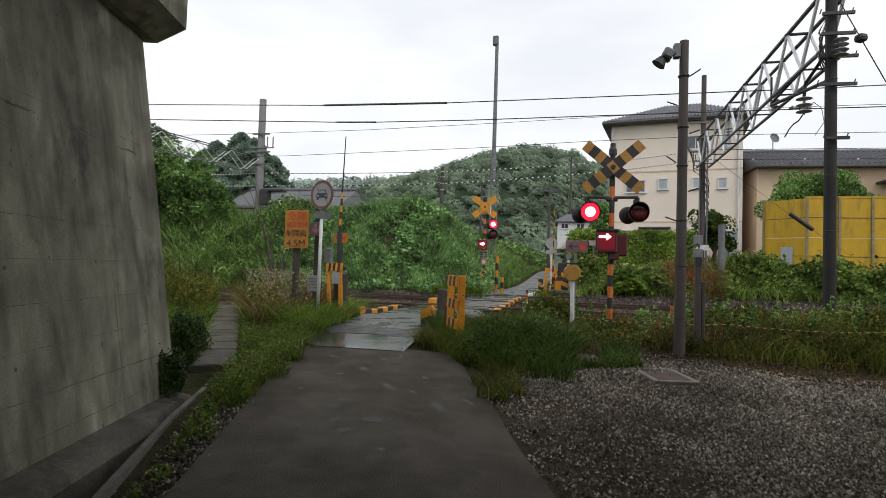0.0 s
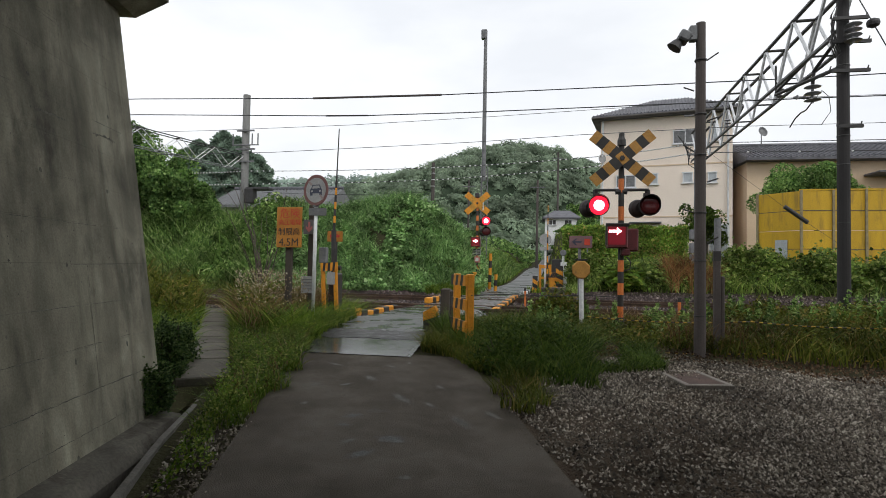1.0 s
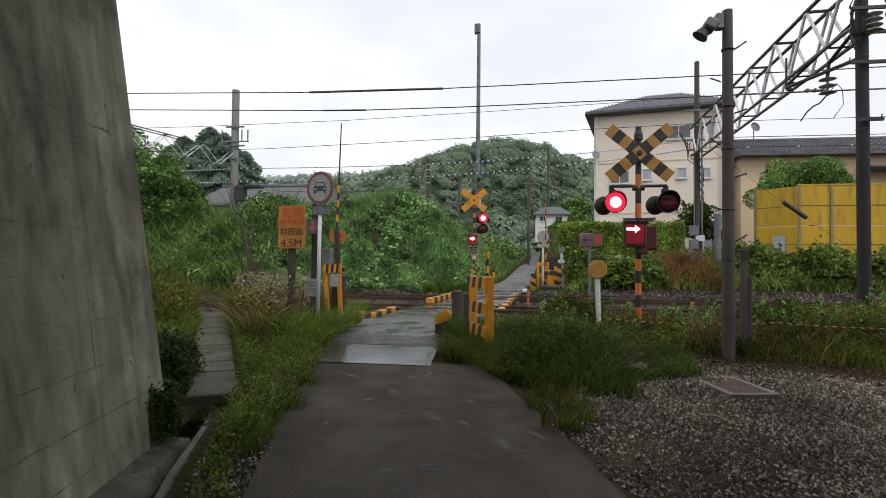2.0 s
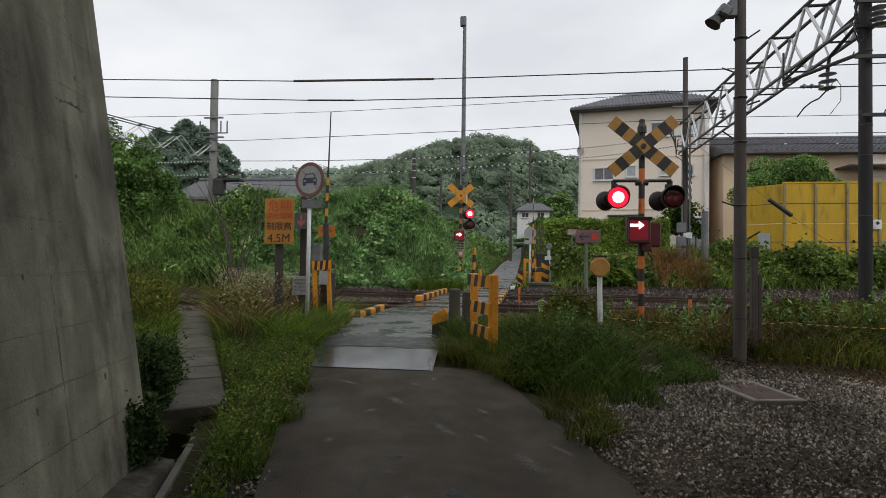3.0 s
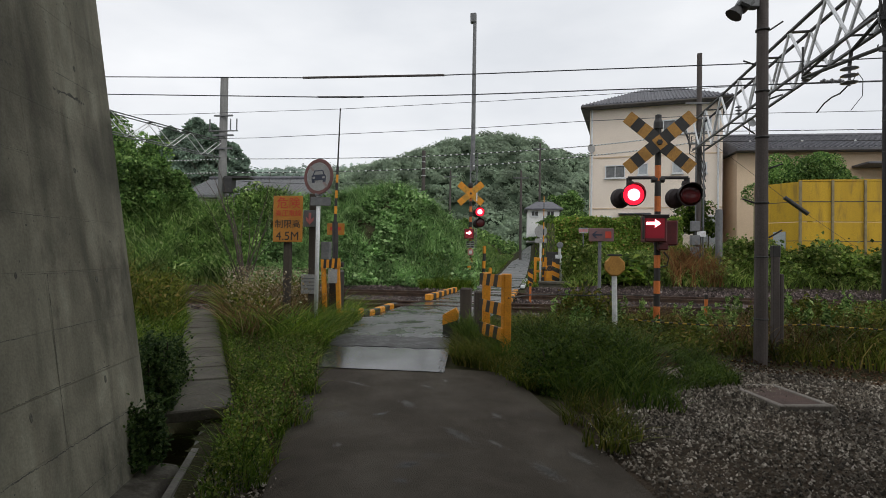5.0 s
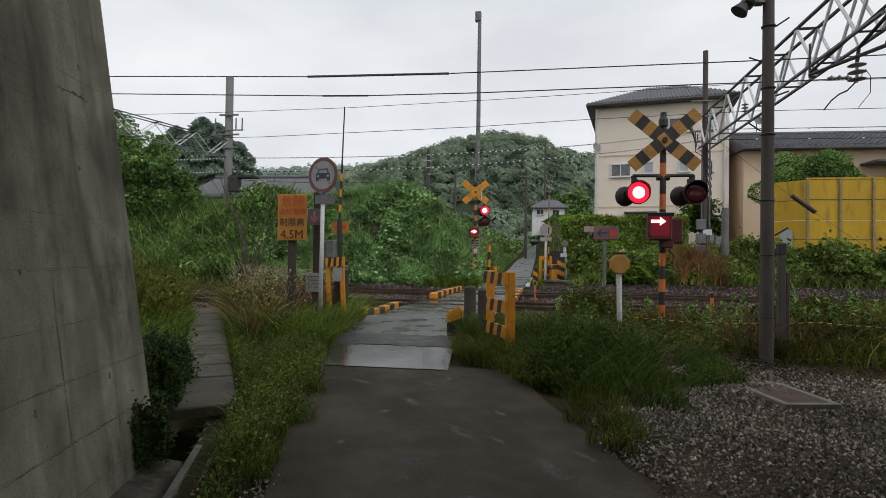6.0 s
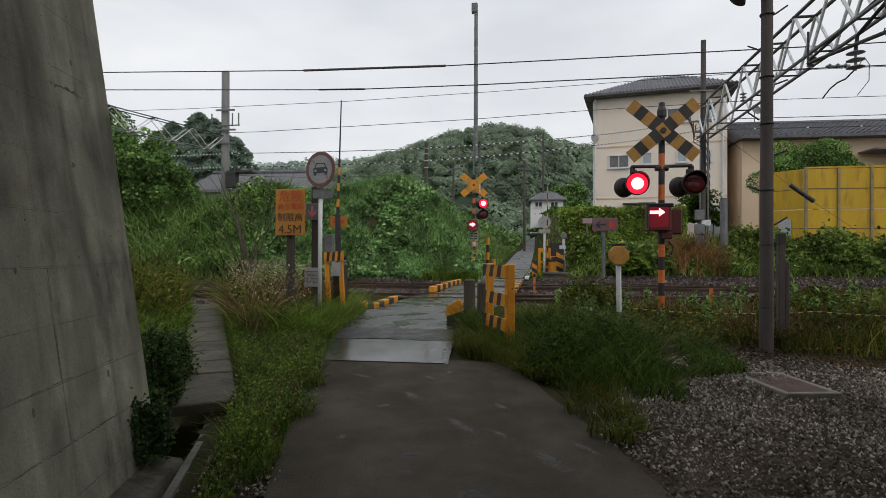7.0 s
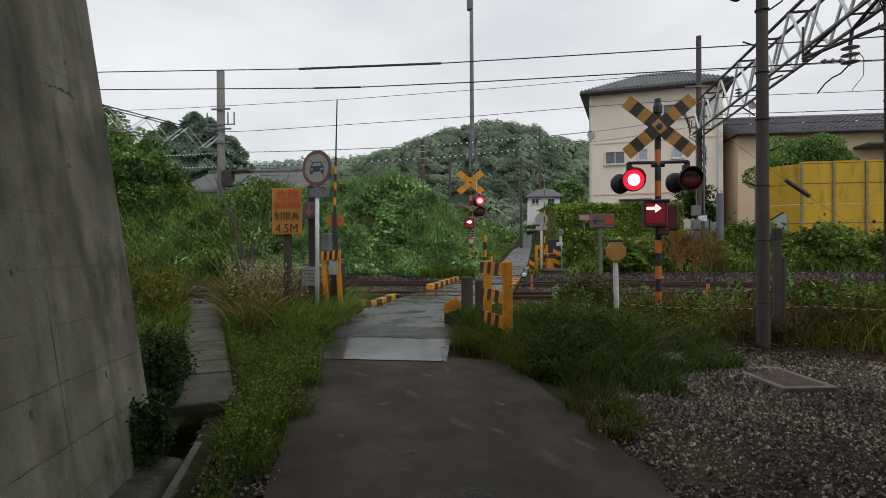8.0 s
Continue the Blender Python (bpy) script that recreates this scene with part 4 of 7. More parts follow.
part("arrow", bm, M_arrow_on, fb, "lit red-white arrow")
bm = bmesh.new()
box(bm, (0.36, 0.02, 0.30), at(0, -0.08, 1.70), bev=0.004)
part("notice_plate", bm, M_signwhite, fs)
bm = bmesh.new()
for j in range(3):
    for k in range(2):
        box(bm, (0.13, 0.006, 0.05), at(-0.085 + 0.17 * k, -0.094, 1.80 - 0.1 * j))
part("print_bars", bm, M_black, fs)
bm = bmesh.new()
box(bm, (0.24, 0.02, 0.26), at(0.02, -0.08, 1.37), bev=0.004)
part("notice_plate_small", bm, M_pink, fs)
bm = bmesh.new()
box(bm, (0.13, 0.006, 0.14), at(0.02, -0.093, 1.37))
part("print_bar", bm, M_white, fs)

# ---------------------------------------------------------------- signs by the near side
o = thing("height_limit_sign", (-4.61, 9.4, gz(-4.61, 9.4)), "faded orange height limit warning board on a dark post", "warning sign")
ob = 2.125 - gz(-4.61, 9.4)
bm = bmesh.new()
box(bm, (0.465, 0.018, 0.70), at(0, -0.06, ob), bev=0.006)
box(bm, (0.43, 0.03, 0.03), at(0, -0.036, ob + 0.2))
box(bm, (0.43, 0.03, 0.03), at(0, -0.036, ob - 0.2))
board = part("board", bm, M_orange, o)
part("post", box(bmesh.new(), (0.10, 0.10, ob + 0.1), at(-0.03, 0.03, ob / 2 - 0.05), bev=0.008), M_wood, o, "dark timber post")
words("wording_danger", "危険", 0.18, at(0.01, -0.071, ob + 0.23, 90), M_red, board, "faded red characters", 1.05)
words("wording_voltage", "高圧電線", 0.105, at(0.01, -0.071, ob + 0.08, 90), M_red, board, "faded red characters")
words("wording_limit", "制限高", 0.135, at(0, -0.071, ob - 0.085, 90), M_black, board, "black characters")
words("wording_height", "4.5M", 0.185, at(0, -0.071, ob - 0.265, 90), M_black, board, "black figures")

r0 = thing("no_motor_vehicles_sign", (-4.17, 9.4, gz(-4.17, 9.4)), "round faded no motor vehicles road sign on a grey post", "road sign")
rz = 2.765 - gz(-4.17, 9.4)
disc = part("disc", lathe(bmesh.new(), [(0.262, 0), (0.27, 0.006), (0.262, 0.014)], 36, at(0.03, -0.05, rz, 90, 0, -17)), M_signred, r0, "dull red rimmed sign disc")
part("face", lathe(bmesh.new(), [(0.215, 0), (0.213, 0.004)], 36, at(0.03, -0.062, rz, 90, 0, -17)), M_signwhite, disc)
bm = bmesh.new()
C = at(0.035, -0.068, rz, 90, 0, -17)
prism(bm, [(-0.13, -0.055), (0.13, -0.055), (0.13, 0.01), (0.105, 0.03), (0.08, 0.095), (-0.08, 0.095), (-0.105, 0.03), (-0.13, 0.01)], 0.003, C)
for s in (-1, 1):
    prism(bm, [(s * 0.10 - 0.025, -0.09), (s * 0.10 + 0.025, -0.09), (s * 0.10 + 0.025, -0.05), (s * 0.10 - 0.025, -0.05)], 0.003, C)
part("car_symbol", bm, M_navy, disc)
bm = bmesh.new()
prism(bm, [(-0.085, 0.03), (0.085, 0.03), (0.066, 0.078), (-0.066, 0.078)], 0.004, C)
for s in (-1, 1):
    prism(bm, [(s * 0.09 - 0.022, -0.03), (s * 0.09 + 0.022, -0.03), (s * 0.09 + 0.022, 0.0), (s * 0.09 - 0.022, 0.0)], 0.004, C)
part("car_windows", bm, M_signwhite, disc)
for s in (-1, 1):
    part("slash", box(bmesh.new(), (0.10, 0.036, 0.003), C @ at(-0.125 * s, 0.125 * s, 0.0052, 0, 0, -45)), M_fadedred, disc)
bm = rod(bmesh.new(), (0, 0.01, 0), (0.02, -0.01, rz + 0.1), 0.031, 0.031, 14)
part("post", bm, M_galv, r0, "pale grey steel post", True)
bm = bmesh.new()
box(bm, (0.30, 0.02, 0.13), at(0.06, -0.035, rz - 0.37, 0, 0, 12), bev=0.004)
box(bm, (0.09, 0.08, 0.04), at(0.02, -0.02, rz - 0.27), bev=0.004)
part("supplement_plate", bm, M_grey, r0, "small grey plate seen edge on")

tp = thing("timber_post", (-4.36, 9.75, gz(-4.36, 9.75)), "dark weathered timber post with two small notice plates", "post")
bm = bmesh.new()
box(bm, (0.11, 0.11, 2.15), at(0, 0, 1.05), bev=0.01)
part("shaft", bm, M_wood, tp)
bm = bmesh.new()
box(bm, (0.27, 0.02, 0.30), at(-0.02, -0.075, 0.70), bev=0.004)
pl = part("plate_low", bm, M_signwhite, tp, "stained pale notice plate")
bm = bmesh.new()
for i in range(4):
    box(bm, (0.20 - 0.03 * (i % 2), 0.004, 0.018), at(-0.02, -0.088, 0.79 - 0.055 * i))
part("print_bars", bm, M_grey, pl)
bm = bmesh.new()
box(bm, (0.24, 0.018, 0.26), at(-0.02, -0.07, 1.73), bev=0.004)
pm = part("plate_high", bm, M_grey, tp)
bm = bmesh.new()
prism(bm, [(-0.02, 0.09), (0.02, 0.09), (0.02, -0.02), (0.06, 0.02), (0.06, -0.03), (0, -0.1), (-0.06, -0.03), (-0.06, 0.02), (-0.02, -0.02)], 0.004, at(-0.03, -0.081, 1.73, 90))
part("arrow_mark", bm, M_pink, pm)
bm = bmesh.new()
box(bm, (0.14, 0.12, 0.28), at(0.2, 0.05, 1.23), bev=0.01)
part("junction_box", bm, M_grey, tp)

so = thing("orange_notice", (-4.39, 11.0, gz(-4.39, 11.0)), "small faded orange notice on a thin dark post", "notice sign")
part("post", rod(bmesh.new(), (0, 0, 0), (0, 0, 1.62), 0.035), M_darkmetal, so)
b2 = part("board", box(bmesh.new(), (0.32, 0.02, 0.21), at(0, -0.05, 1.63), bev=0.004), M_orange, so)
part("print_bar", box(bmesh.new(), (0.2, 0.004, 0.06), at(0, -0.063, 1.64)), M_red, b2)

# ---------------------------------------------------------------- gates and guards


def gate_machine(name, x, y, arm_length, face, label, lean=0.0):
    z = gz(x, y)
    t = thing(name, (x, y, z), label, "crossing gate", "crossing gates")
    part("plinth", box(bmesh.new(), (0.5, 0.5, 0.12), at(0, 0, 0.04), bev=0.02), M_slab, t)
    bm = bmesh.new()
    box(bm, (0.34, 0.42, 0.78), at(0, 0, 0.48), bev=0.03)
    part("cabinet", bm, M_yellow, t)
    bm = bmesh.new()
    for i in range(4):
        prism(bm, [(-0.15, 0.0), (-0.08, 0.0), (0.02, 0.2), (-0.05, 0.2)], 0.006, at(-0.03 + 0.075 * i, -0.213, 0.66, 90))
    part("stripes", bm, M_black, t)
    part("pivot", rod(bmesh.new(), (face * 0.16, 0, 0.74), (face * 0.32, 0, 0.74), 0.09, n=16), M_darkmetal, t)
    bm = bmesh.new()
    p0, p1 = Vector((face * 0.27, 0, 0.2)), Vector((face * 0.27 + lean, 0, 0.74 + arm_length))
    striped(bm, p0, p1, 0.042, 0.27, 8, 0, 0.014)
    arm = part("arm", bm, YB, t, "raised yellow and black banded barrier arm")
    part("counterweight", box(bmesh.new(), (0.12, 0.16, 0.3), at(face * 0.29, 0, 0.24), bev=0.02), M_darkmetal, arm)
    return t


def near_gate(x, y):
    """Gate machine hidden behind a striped guard frame, arm raised."""
    z = gz(x, y)
    t = thing("crossing_gate", (x, y, z), "crossing gate with raised arm behind a striped guard frame in weeds", "crossing gate", "crossing gates")
    part("cabinet", box(bmesh.new(), (0.20, 0.30, 0.9), at(0.02, 0.14, 0.45), bev=0.03), M_darkmetal, t)
    for dx in (-0.10, 0.15):
        part("guard_upright", box(bmesh.new(), (0.075, 0.06, 1.1), at(dx, -0.16, 0.55, 0, -3, 0), bev=0.008), M_yellow, t)
    bm = bmesh.new()
    band(bm, 0.34, 0.16, 0.03, 0.05, at(0.02, -0.19, 1.02, 90, -3, 0), 0.01)
    part("guard_rung", bm, YB, t, "yellow and black striped rung")
    part("plate", box(bmesh.new(), (0.16, 0.012, 0.24), at(0.06, -0.205, 0.80, 0, 0, 0), bev=0.003), M_signwhite, t, "weathered white plate")
    part("pivot", rod(bmesh.new(), (0.02, 0.03, 1.0), (0.17, 0.03, 1.0), 0.045, n=14), M_darkmetal, t)
    bm = rod(bmesh.new(), (0.03, 0.05, 0.5), (0.0, 0.05, 1.75), 0.055, 0.05, 10)
    part("arm_root", bm, M_darkmetal, t)
    bm = striped(bmesh.new(), (0.0, 0.05, 1.75), (0.03, 0.05, 2.72), 0.028, 0.14, 8, 1, 0.022)
    part("arm", bm, YB, t, "raised yellow and black banded barrier arm")
    part("arm_tip", rod(bmesh.new(), (0.03, 0.05, 2.72), (0.06, 0.05, 3.76), 0.015, 0.010, 7), M_darkmetal, t, "thin dark arm tip")
    return t


near_gate(-4.34, 10.7)
gate_machine("crossing_gate", 0.38, 25.0, 3.1, -1, "yellow crossing gate machine beyond the tracks with raised arm")

LG = thing("crossing_guard_rail", (-1.435, 8.40, gz(-1.435, 8.4)), "yellow steel guard frame with black striped rungs", "guard rail", turn=-66)
for px, w in ((-0.33, 0.07), (0.33, 0.10)):
    part("upright", box(bmesh.new(), (w, 0.10, 1.10), at(px, 0, 0.48, 0, 0, 0), bev=0.01), M_yellow, LG)
for z in (0.94, 0.60, 0.30):
    bm = bmesh.new()
    band(bm, 0.75, 0.15, 0.03, 0.125, at(0, -0.052, z, 90, 0, 0), 0.025, 1)
    part("rung", bm, YB, LG, "yellow and black striped rung")
for i, (x, y, w, h) in enumerate(((-1.94, 9.95, 0.17, 0.70), (-1.68, 9.25, 0.17, 0.72))):
    t = thing("timber_stub", (x, y, gz(x, y)), "short dark weathered timber stub post", "post", "timber stubs")
    bm = bmesh.new()
    box(bm, (w, 0.2, h), at(0, 0, h / 2 - 0.02, 0, 0, 10 * i), bev=0.02)
    part("stub", bm, M_wood, t)
t = thing("bollard", (-2.13, 9.55, gz(-2.13, 9.55)), "squat yellow and black marker bollard with sloped top", "bollard")
bm = bmesh.new()
prism(bm, [(-0.11, 0), (0.11, 0), (0.11, 0.38), (0.07, 0.45), (-0.11, 0.34)], 0.16, at(0, 0.08, -0.05, 90))
part("body", bm, M_black, t)
bm = bmesh.new()
prism(bm, [(-0.115, 0.20), (0.115, 0.28), (0.115, 0.385), (0.072, 0.455), (-0.115, 0.345)], 0.168, at(0, 0.084, -0.05, 90))
part("yellow_cap", bm, M_yellow, t)

# far side guards
t = thing("crossing_guard_rail", (0.02, 25.6, gz(0.02, 25.6)), "yellow steel guard frame beyond the tracks", "guard rail")
for s in (-1, 1):
    part("upright", box(bmesh.new(), (0.11, 0.1, 1.25), at(s * 0.22, 0, 0.6), bev=0.01), M_yellow, t)
part("rung", box(bmesh.new(), (0.33, 0.09, 0.16), at(0, 0, 1.13), bev=0.01), M_yellow, t)
part("rung", box(bmesh.new(), (0.33, 0.08, 0.10), at(0, 0, 0.62), bev=0.01), M_yellow, t)
for x, y, h, w in ((-0.42, 25.1, 0.72, 0.22), (0.62, 24.9, 1.15, 0.30)):
    t = thing("striped_post", (x, y, gz(x, y)), "yellow and black diagonally striped guard post", "post", "striped guard posts")
    bm = bmesh.new()
    band(bm, h, w, 0.16, 0.2, at(0, -0.08, h / 2, 90, -90, 0) @ at(0, 0, -0.08), 0.07)
    part("post_body", bm, YB, t)
for x, y, h in ((-2.42, 24.9, 1.6), (-2.15, 24.7, 0.75)):
    t = thing("striped_post", (x, y, gz(x, y) if x > -2.3 else 0.5), "slim yellow and black guard post by the lane", "post", "striped guard posts")
    bm = striped(bmesh.new(), (0, 0, 0), (0.03, 0, h), 0.07, 0.3)
    part("post_body", bm, YB, t)
t = thing("concrete_trough", (0.52, 23.4, gz(0.52, 23.4)), "low concrete cable trough end beside the far gate", "cable trough")
bm = bmesh.new()
box(bm, (1.35, 0.5, 0.10), at(0, 0, 0.22), bev=0.015)
box(bm, (1.3, 0.42, 0.24), at(0, 0.02, 0.06))
part("slab", bm, M_slab, t)

# small signs and posts, far side and trackside
t = thing("round_sign", (0.02, 25.6, gz(0.02, 25.6)), "round white sign on a white post", "road sign")
part("post", rod(bmesh.new(), (0, 0, 0), (0, 0, 2.4), 0.05), M_white, t)
part("disc", lathe(bmesh.new(), [(0.27, 0), (0.27, 0.02)], 28, at(0, -0.06, 2.35, 90)), M_signwhite, t)
part("plate", box(bmesh.new(), (0.5, 0.02, 0.18), at(0, -0.06, 1.95), bev=0.004), M_signwhite, t)
t = thing("white_post", (0.78, 24.9, gz(0.78, 24.9)), "slim white marker post with round head", "post")
part("post", rod(bmesh.new(), (0, 0, 0), (0, 0, 1.7), 0.06), M_white, t)
part("head", lathe(bmesh.new(), [(0.14, 0), (0.12, 0.05)], 20, at(0, -0.05, 1.65, 90)), M_grey, t)
t = thing("gate_cabinet", (0.62, 27.0, gz(0.62, 27)), "tall dark grey relay cabinet beside the lane", "cabinet")
part("body", box(bmesh.new(), (0.55, 0.4, 1.5), at(0, 0, 0.7), bev=0.02), M_darkmetal, t)
part("door", box(bmesh.new(), (0.3, 0.02, 1.2), at(0.28, -0.215, 0.72), bev=0.01), M_galv, t)
t = thing("pink_notice", (1.95, 26.5, gz(1.95, 26.5)), "small pink and white notice on a thin post", "notice sign")
part("post", rod(bmesh.new(), (0, 0, 0), (0, 0, 1.6), 0.03), M_grey, t)
p = part("board", box(bmesh.new(), (0.42, 0.02, 0.24), at(0, -0.04, 1.55), bev=0.004), M_signwhite, t)
bm = bmesh.new()
for i in range(3):
    box(bm, (0.09, 0.004, 0.12), at(-0.13 + 0.13 * i, -0.053, 1.55))
part("print_bars", bm, M_pink, p)
t = thing("arrow_sign", (0.56, 13.0, 0.30), "grey arrow sign with faded pink symbol on a post", "direction sign")
part("post", rod(bmesh.new(), (0, 0, 0), (0, 0, 1.9), 0.035), M_grey, t)
p = part("board", box(bmesh.new(), (0.50, 0.02, 0.27), at(0.02, -0.045, 1.79), bev=0.006), M_dullpink, t, "dull maroon board")
bm = bmesh.new()
prism(bm, [(-0.17, 0), (-0.09, 0.075), (-0.05, 0.075), (-0.11, 0.018), (0.04, 0.018), (0.04, -0.018), (-0.11, -0.018), (-0.05, -0.075), (-0.09, -0.075)], 0.004, at(0, -0.056, 1.79, 90))
part("arrow_mark", bm, M_navy, p)
part("symbol_bar", box(bmesh.new(), (0.12, 0.004, 0.14), at(0.16, -0.057, 1.79)), M_red, p)
t = thing("yellow_disc_marker", (0.41, 10.5, gz(0.41, 10.5)), "faded yellow disc marker on a flaking white post", "marker post")
part("post", rod(bmesh.new(), (0.01, 0, 0), (-0.01, 0, 1.0), 0.042), M_white, t)
p = part("disc", lathe(bmesh.new(), [(0.165, 0), (0.17, 0.03), (0.15, 0.05)], 8, at(-0.015, -0.03, 1.06, 90, 0, 0) @ at(0, 0, 0, 0, 0, 22.5)), M_dullyellow, t)
part("top_plate", box(bmesh.new(), (0.22, 0.05, 0.03), at(-0.015, -0.05, 1.235), bev=0.004), M_darkmetal, t)

# ---------------------------------------------------------------- poles, gantries and wires


def pole(name, x, y, z0, z1, r0, r1, material, label, group="line poles", n=16):
    t = thing(name, (x, y, z0), label, "pole", group)
    part("shaft", rod(bmesh.new(), (0, 0, -0.3), (0, 0, z1 - z0), r0, r1, n), material, t, smooth=False)
    return t


def bands(t, zs, r, material=M_galv):
    for z in zs:
        part("strap", lathe(bmesh.new(), [(r, z - 0.012), (r + 0.004, z), (r, z + 0.012)], 16), material, t)


# near pole with a floodlight
P = pole("concrete_pole", 1.96, 8.95, gz(1.96, 8.95), 5.15, 0.084, 0.066, M_pole, "slim grey concrete pole with a floodlight and step bolts")
zb = gz(1.96, 8.95)
bands(P, (0.55, 1.35, 2.05, 2.9, 3.5, 4.3), 0.083, M_darkmetal)
for i, z in enumerate((1.6, 2.05, 2.5, 2.95, 3.4, 3.85, 4.3, 4.7)):
    s = -1 if i % 2 else 1
    part("step_bolt", rod(bmesh.new(), (s * 0.09, 0, z), (s * 0.24, -0.02, z + (0.05 if i % 3 else 0.10)), 0.011, n=6), M_darkmetal, P)
fl = part("floodlight", box(bmesh.new(), (0.16, 0.24, 0.15), at(-0.26, -0.08, 4.62, 0, 28, 0), bev=0.025), M_grey, P, "grey box floodlight aimed down")
part("shade", lathe(bmesh.new(), [(0.06, 0.0), (0.10, 0.10), (0.11, 0.12)], 16, at(-0.33, -0.1, 4.56, 180, 35, 0)), M_darkmetal, fl)
part("arm", rod(bmesh.new(), (0, 0, 4.66), (-0.2, -0.05, 4.64), 0.03), M_darkmetal, P)
bm = bmesh.new()
box(bm, (0.10, 0.12, 0.22), at(-0.11, 0, 4.70), bev=0.01)
part("junction_box", bm, M_grey, P)
t = thing("steel_stub_post", (2.33, 9.35, gz(2.33, 9.35)), "short dark channel post with a grey cover beside the pole", "post")
part("channel", box(bmesh.new(), (0.085, 0.09, 1.45), at(-0.02, 0, 0.7), bev=0.01), M_pole, t)
part("cap", box(bmesh.new(), (0.10, 0.10, 0.16), at(-0.02, 0, 1.40), bev=0.01), M_darkmetal, t)
part("cover", box(bmesh.new(), (0.06, 0.09, 0.95), at(0.065, 0.04, 0.62), bev=0.012), M_pole, t)

# ropes strung along the yard edge
for z0, y0 in ((0.74, 9.45), (0.33, 9.0)):
    t = thing("rope", (0, 0, 0), "thin yellow and black rope strung between posts", "rope", "yard ropes")
    pts = []
    for i in range(41):
        u = i / 40
        x = 0.42 + u * 9.6
        y = y0 + 0.05 * u
        b = abs(((u * 4) % 1) - 0.5) * 2
        pts.append((x, y, z0 - 0.05 * (1 - b * b)))
    bm = bmesh.new()
    for i, (a, b) in enumerate(zip(pts, pts[1:])):
        a, b = Vector(a), Vector(b)
        for k in range(4):
            rod(bm, a.lerp(b, k / 4), a.lerp(b, (k + 1) / 4), 0.009, n=5, mi=k % 2)
    part("strand", bm, [M_rope, M_black], t)

GX = 5.32  # gantry over the tracks
BIG = pole("catenary_pole", 5.33, 11.9, 0.25, 8.6, 0.112, 0.098, M_darkpole, "stout dark concrete catenary pole carrying a gantry")
FARP = pole("catenary_pole", 6.05, 24.0, 1.4, 9.8, 0.115, 0.095, M_pole, "grey concrete catenary pole with cables and boxes")
bands(BIG, (2.2, 3.3, 3.85, 5.2, 5.6, 6.1, 6.5), 0.108, M_darkmetal)


def truss(name, a, b, za, zb, depth, width, k, label, thin=1.0):
    """A four-chord lattice beam from a to b (plan points)."""
    t = thing(name, (0, 0, 0), label, "gantry", "catenary gantries")
    A, B = Vector((*a, za)), Vector((*b, zb))
    d = (B - A).normalized()
    side = Vector((d.y, -d.x, 0)).normalized() * width / 2
    up = Vector((0, 0, depth))
    for nm, o in (("chord", side), ("chord", -side), ("chord", side + up), ("chord", -side + up)):
        bm = bmesh.new()
        rod(bm, A + o, B + o, 0.035 * thin, n=6)
        part(nm, bm, M_darkmetal if o.z > 0 else M_grey, t)
    for i in range(k):
        p, q = A.lerp(B, i / k), A.lerp(B, (i + 1) / k)
        bm = bmesh.new()
        for s in (side, -side):
            rod(bm, p + s + up, p.lerp(q, 0.5) + s, 0.028 * thin, n=5)
            rod(bm, p.lerp(q, 0.5) + s, q + s + up, 0.028 * thin, n=5)
        part("lattice", bm, M_galv, t)
        bm = bmesh.new()
        m = Matrix.Translation(p + up) @ pose(0, 0, 0, 0, 0, math.degrees(math.atan2(d.y, d.x)))
        box(bm, (0.10, width + 0.1, 0.03), m)
        part("batten", bm, M_darkmetal, t)
        part("strut", rod(bmesh.new(), p.lerp(q, 0.5) + side, p.lerp(q, 0.5) - side, 0.018 * thin, n=5), M_darkmetal, t)
    return t


truss("gantry", (5.33, 11.9), (6.05, 24.0), 5.97, 5.97, 1.13, 0.45, 7, "grey steel lattice gantry spanning the two tracks", 1.25)


def insulator(p0, p1, r=0.07, k=4, label="ribbed grey porcelain insulator"):
    t = thing("insulator", (0, 0, 0), label, "insulator", "line insulators")
    p0, p1 = Vector(p0), Vector(p1)
    L = (p1 - p0).length
    prof = [(0.02, 0.0)]
    for i in range(k):
        c = L * (i + 0.5) / k
        prof += [(0.025, c - L * 0.3 / k), (r, c - 0.008), (r * 0.8, c + 0.012), (0.028, c + L * 0.25 / k)]
    prof += [(0.02, L)]
    bm = lathe(bmesh.new(), prof, 14, Matrix.Translation(p0) @ (p1 - p0).to_track_quat("Z", "Y").to_matrix().to_4x4())
    part("ribbed_body", bm, M_insul, t)
    return t


_bm = lathe(bmesh.new(), [(0.012, -0.05), (0.03, -0.02), (0.03, 0.02), (0.012, 0.05)], 6, pose(0, 0, 0, 0, 90, 0))
SPACER = bpy.data.meshes.new("spacer")
_bm.to_mesh(SPACER)
_bm.free()
SPACER.materials.append(M_white)


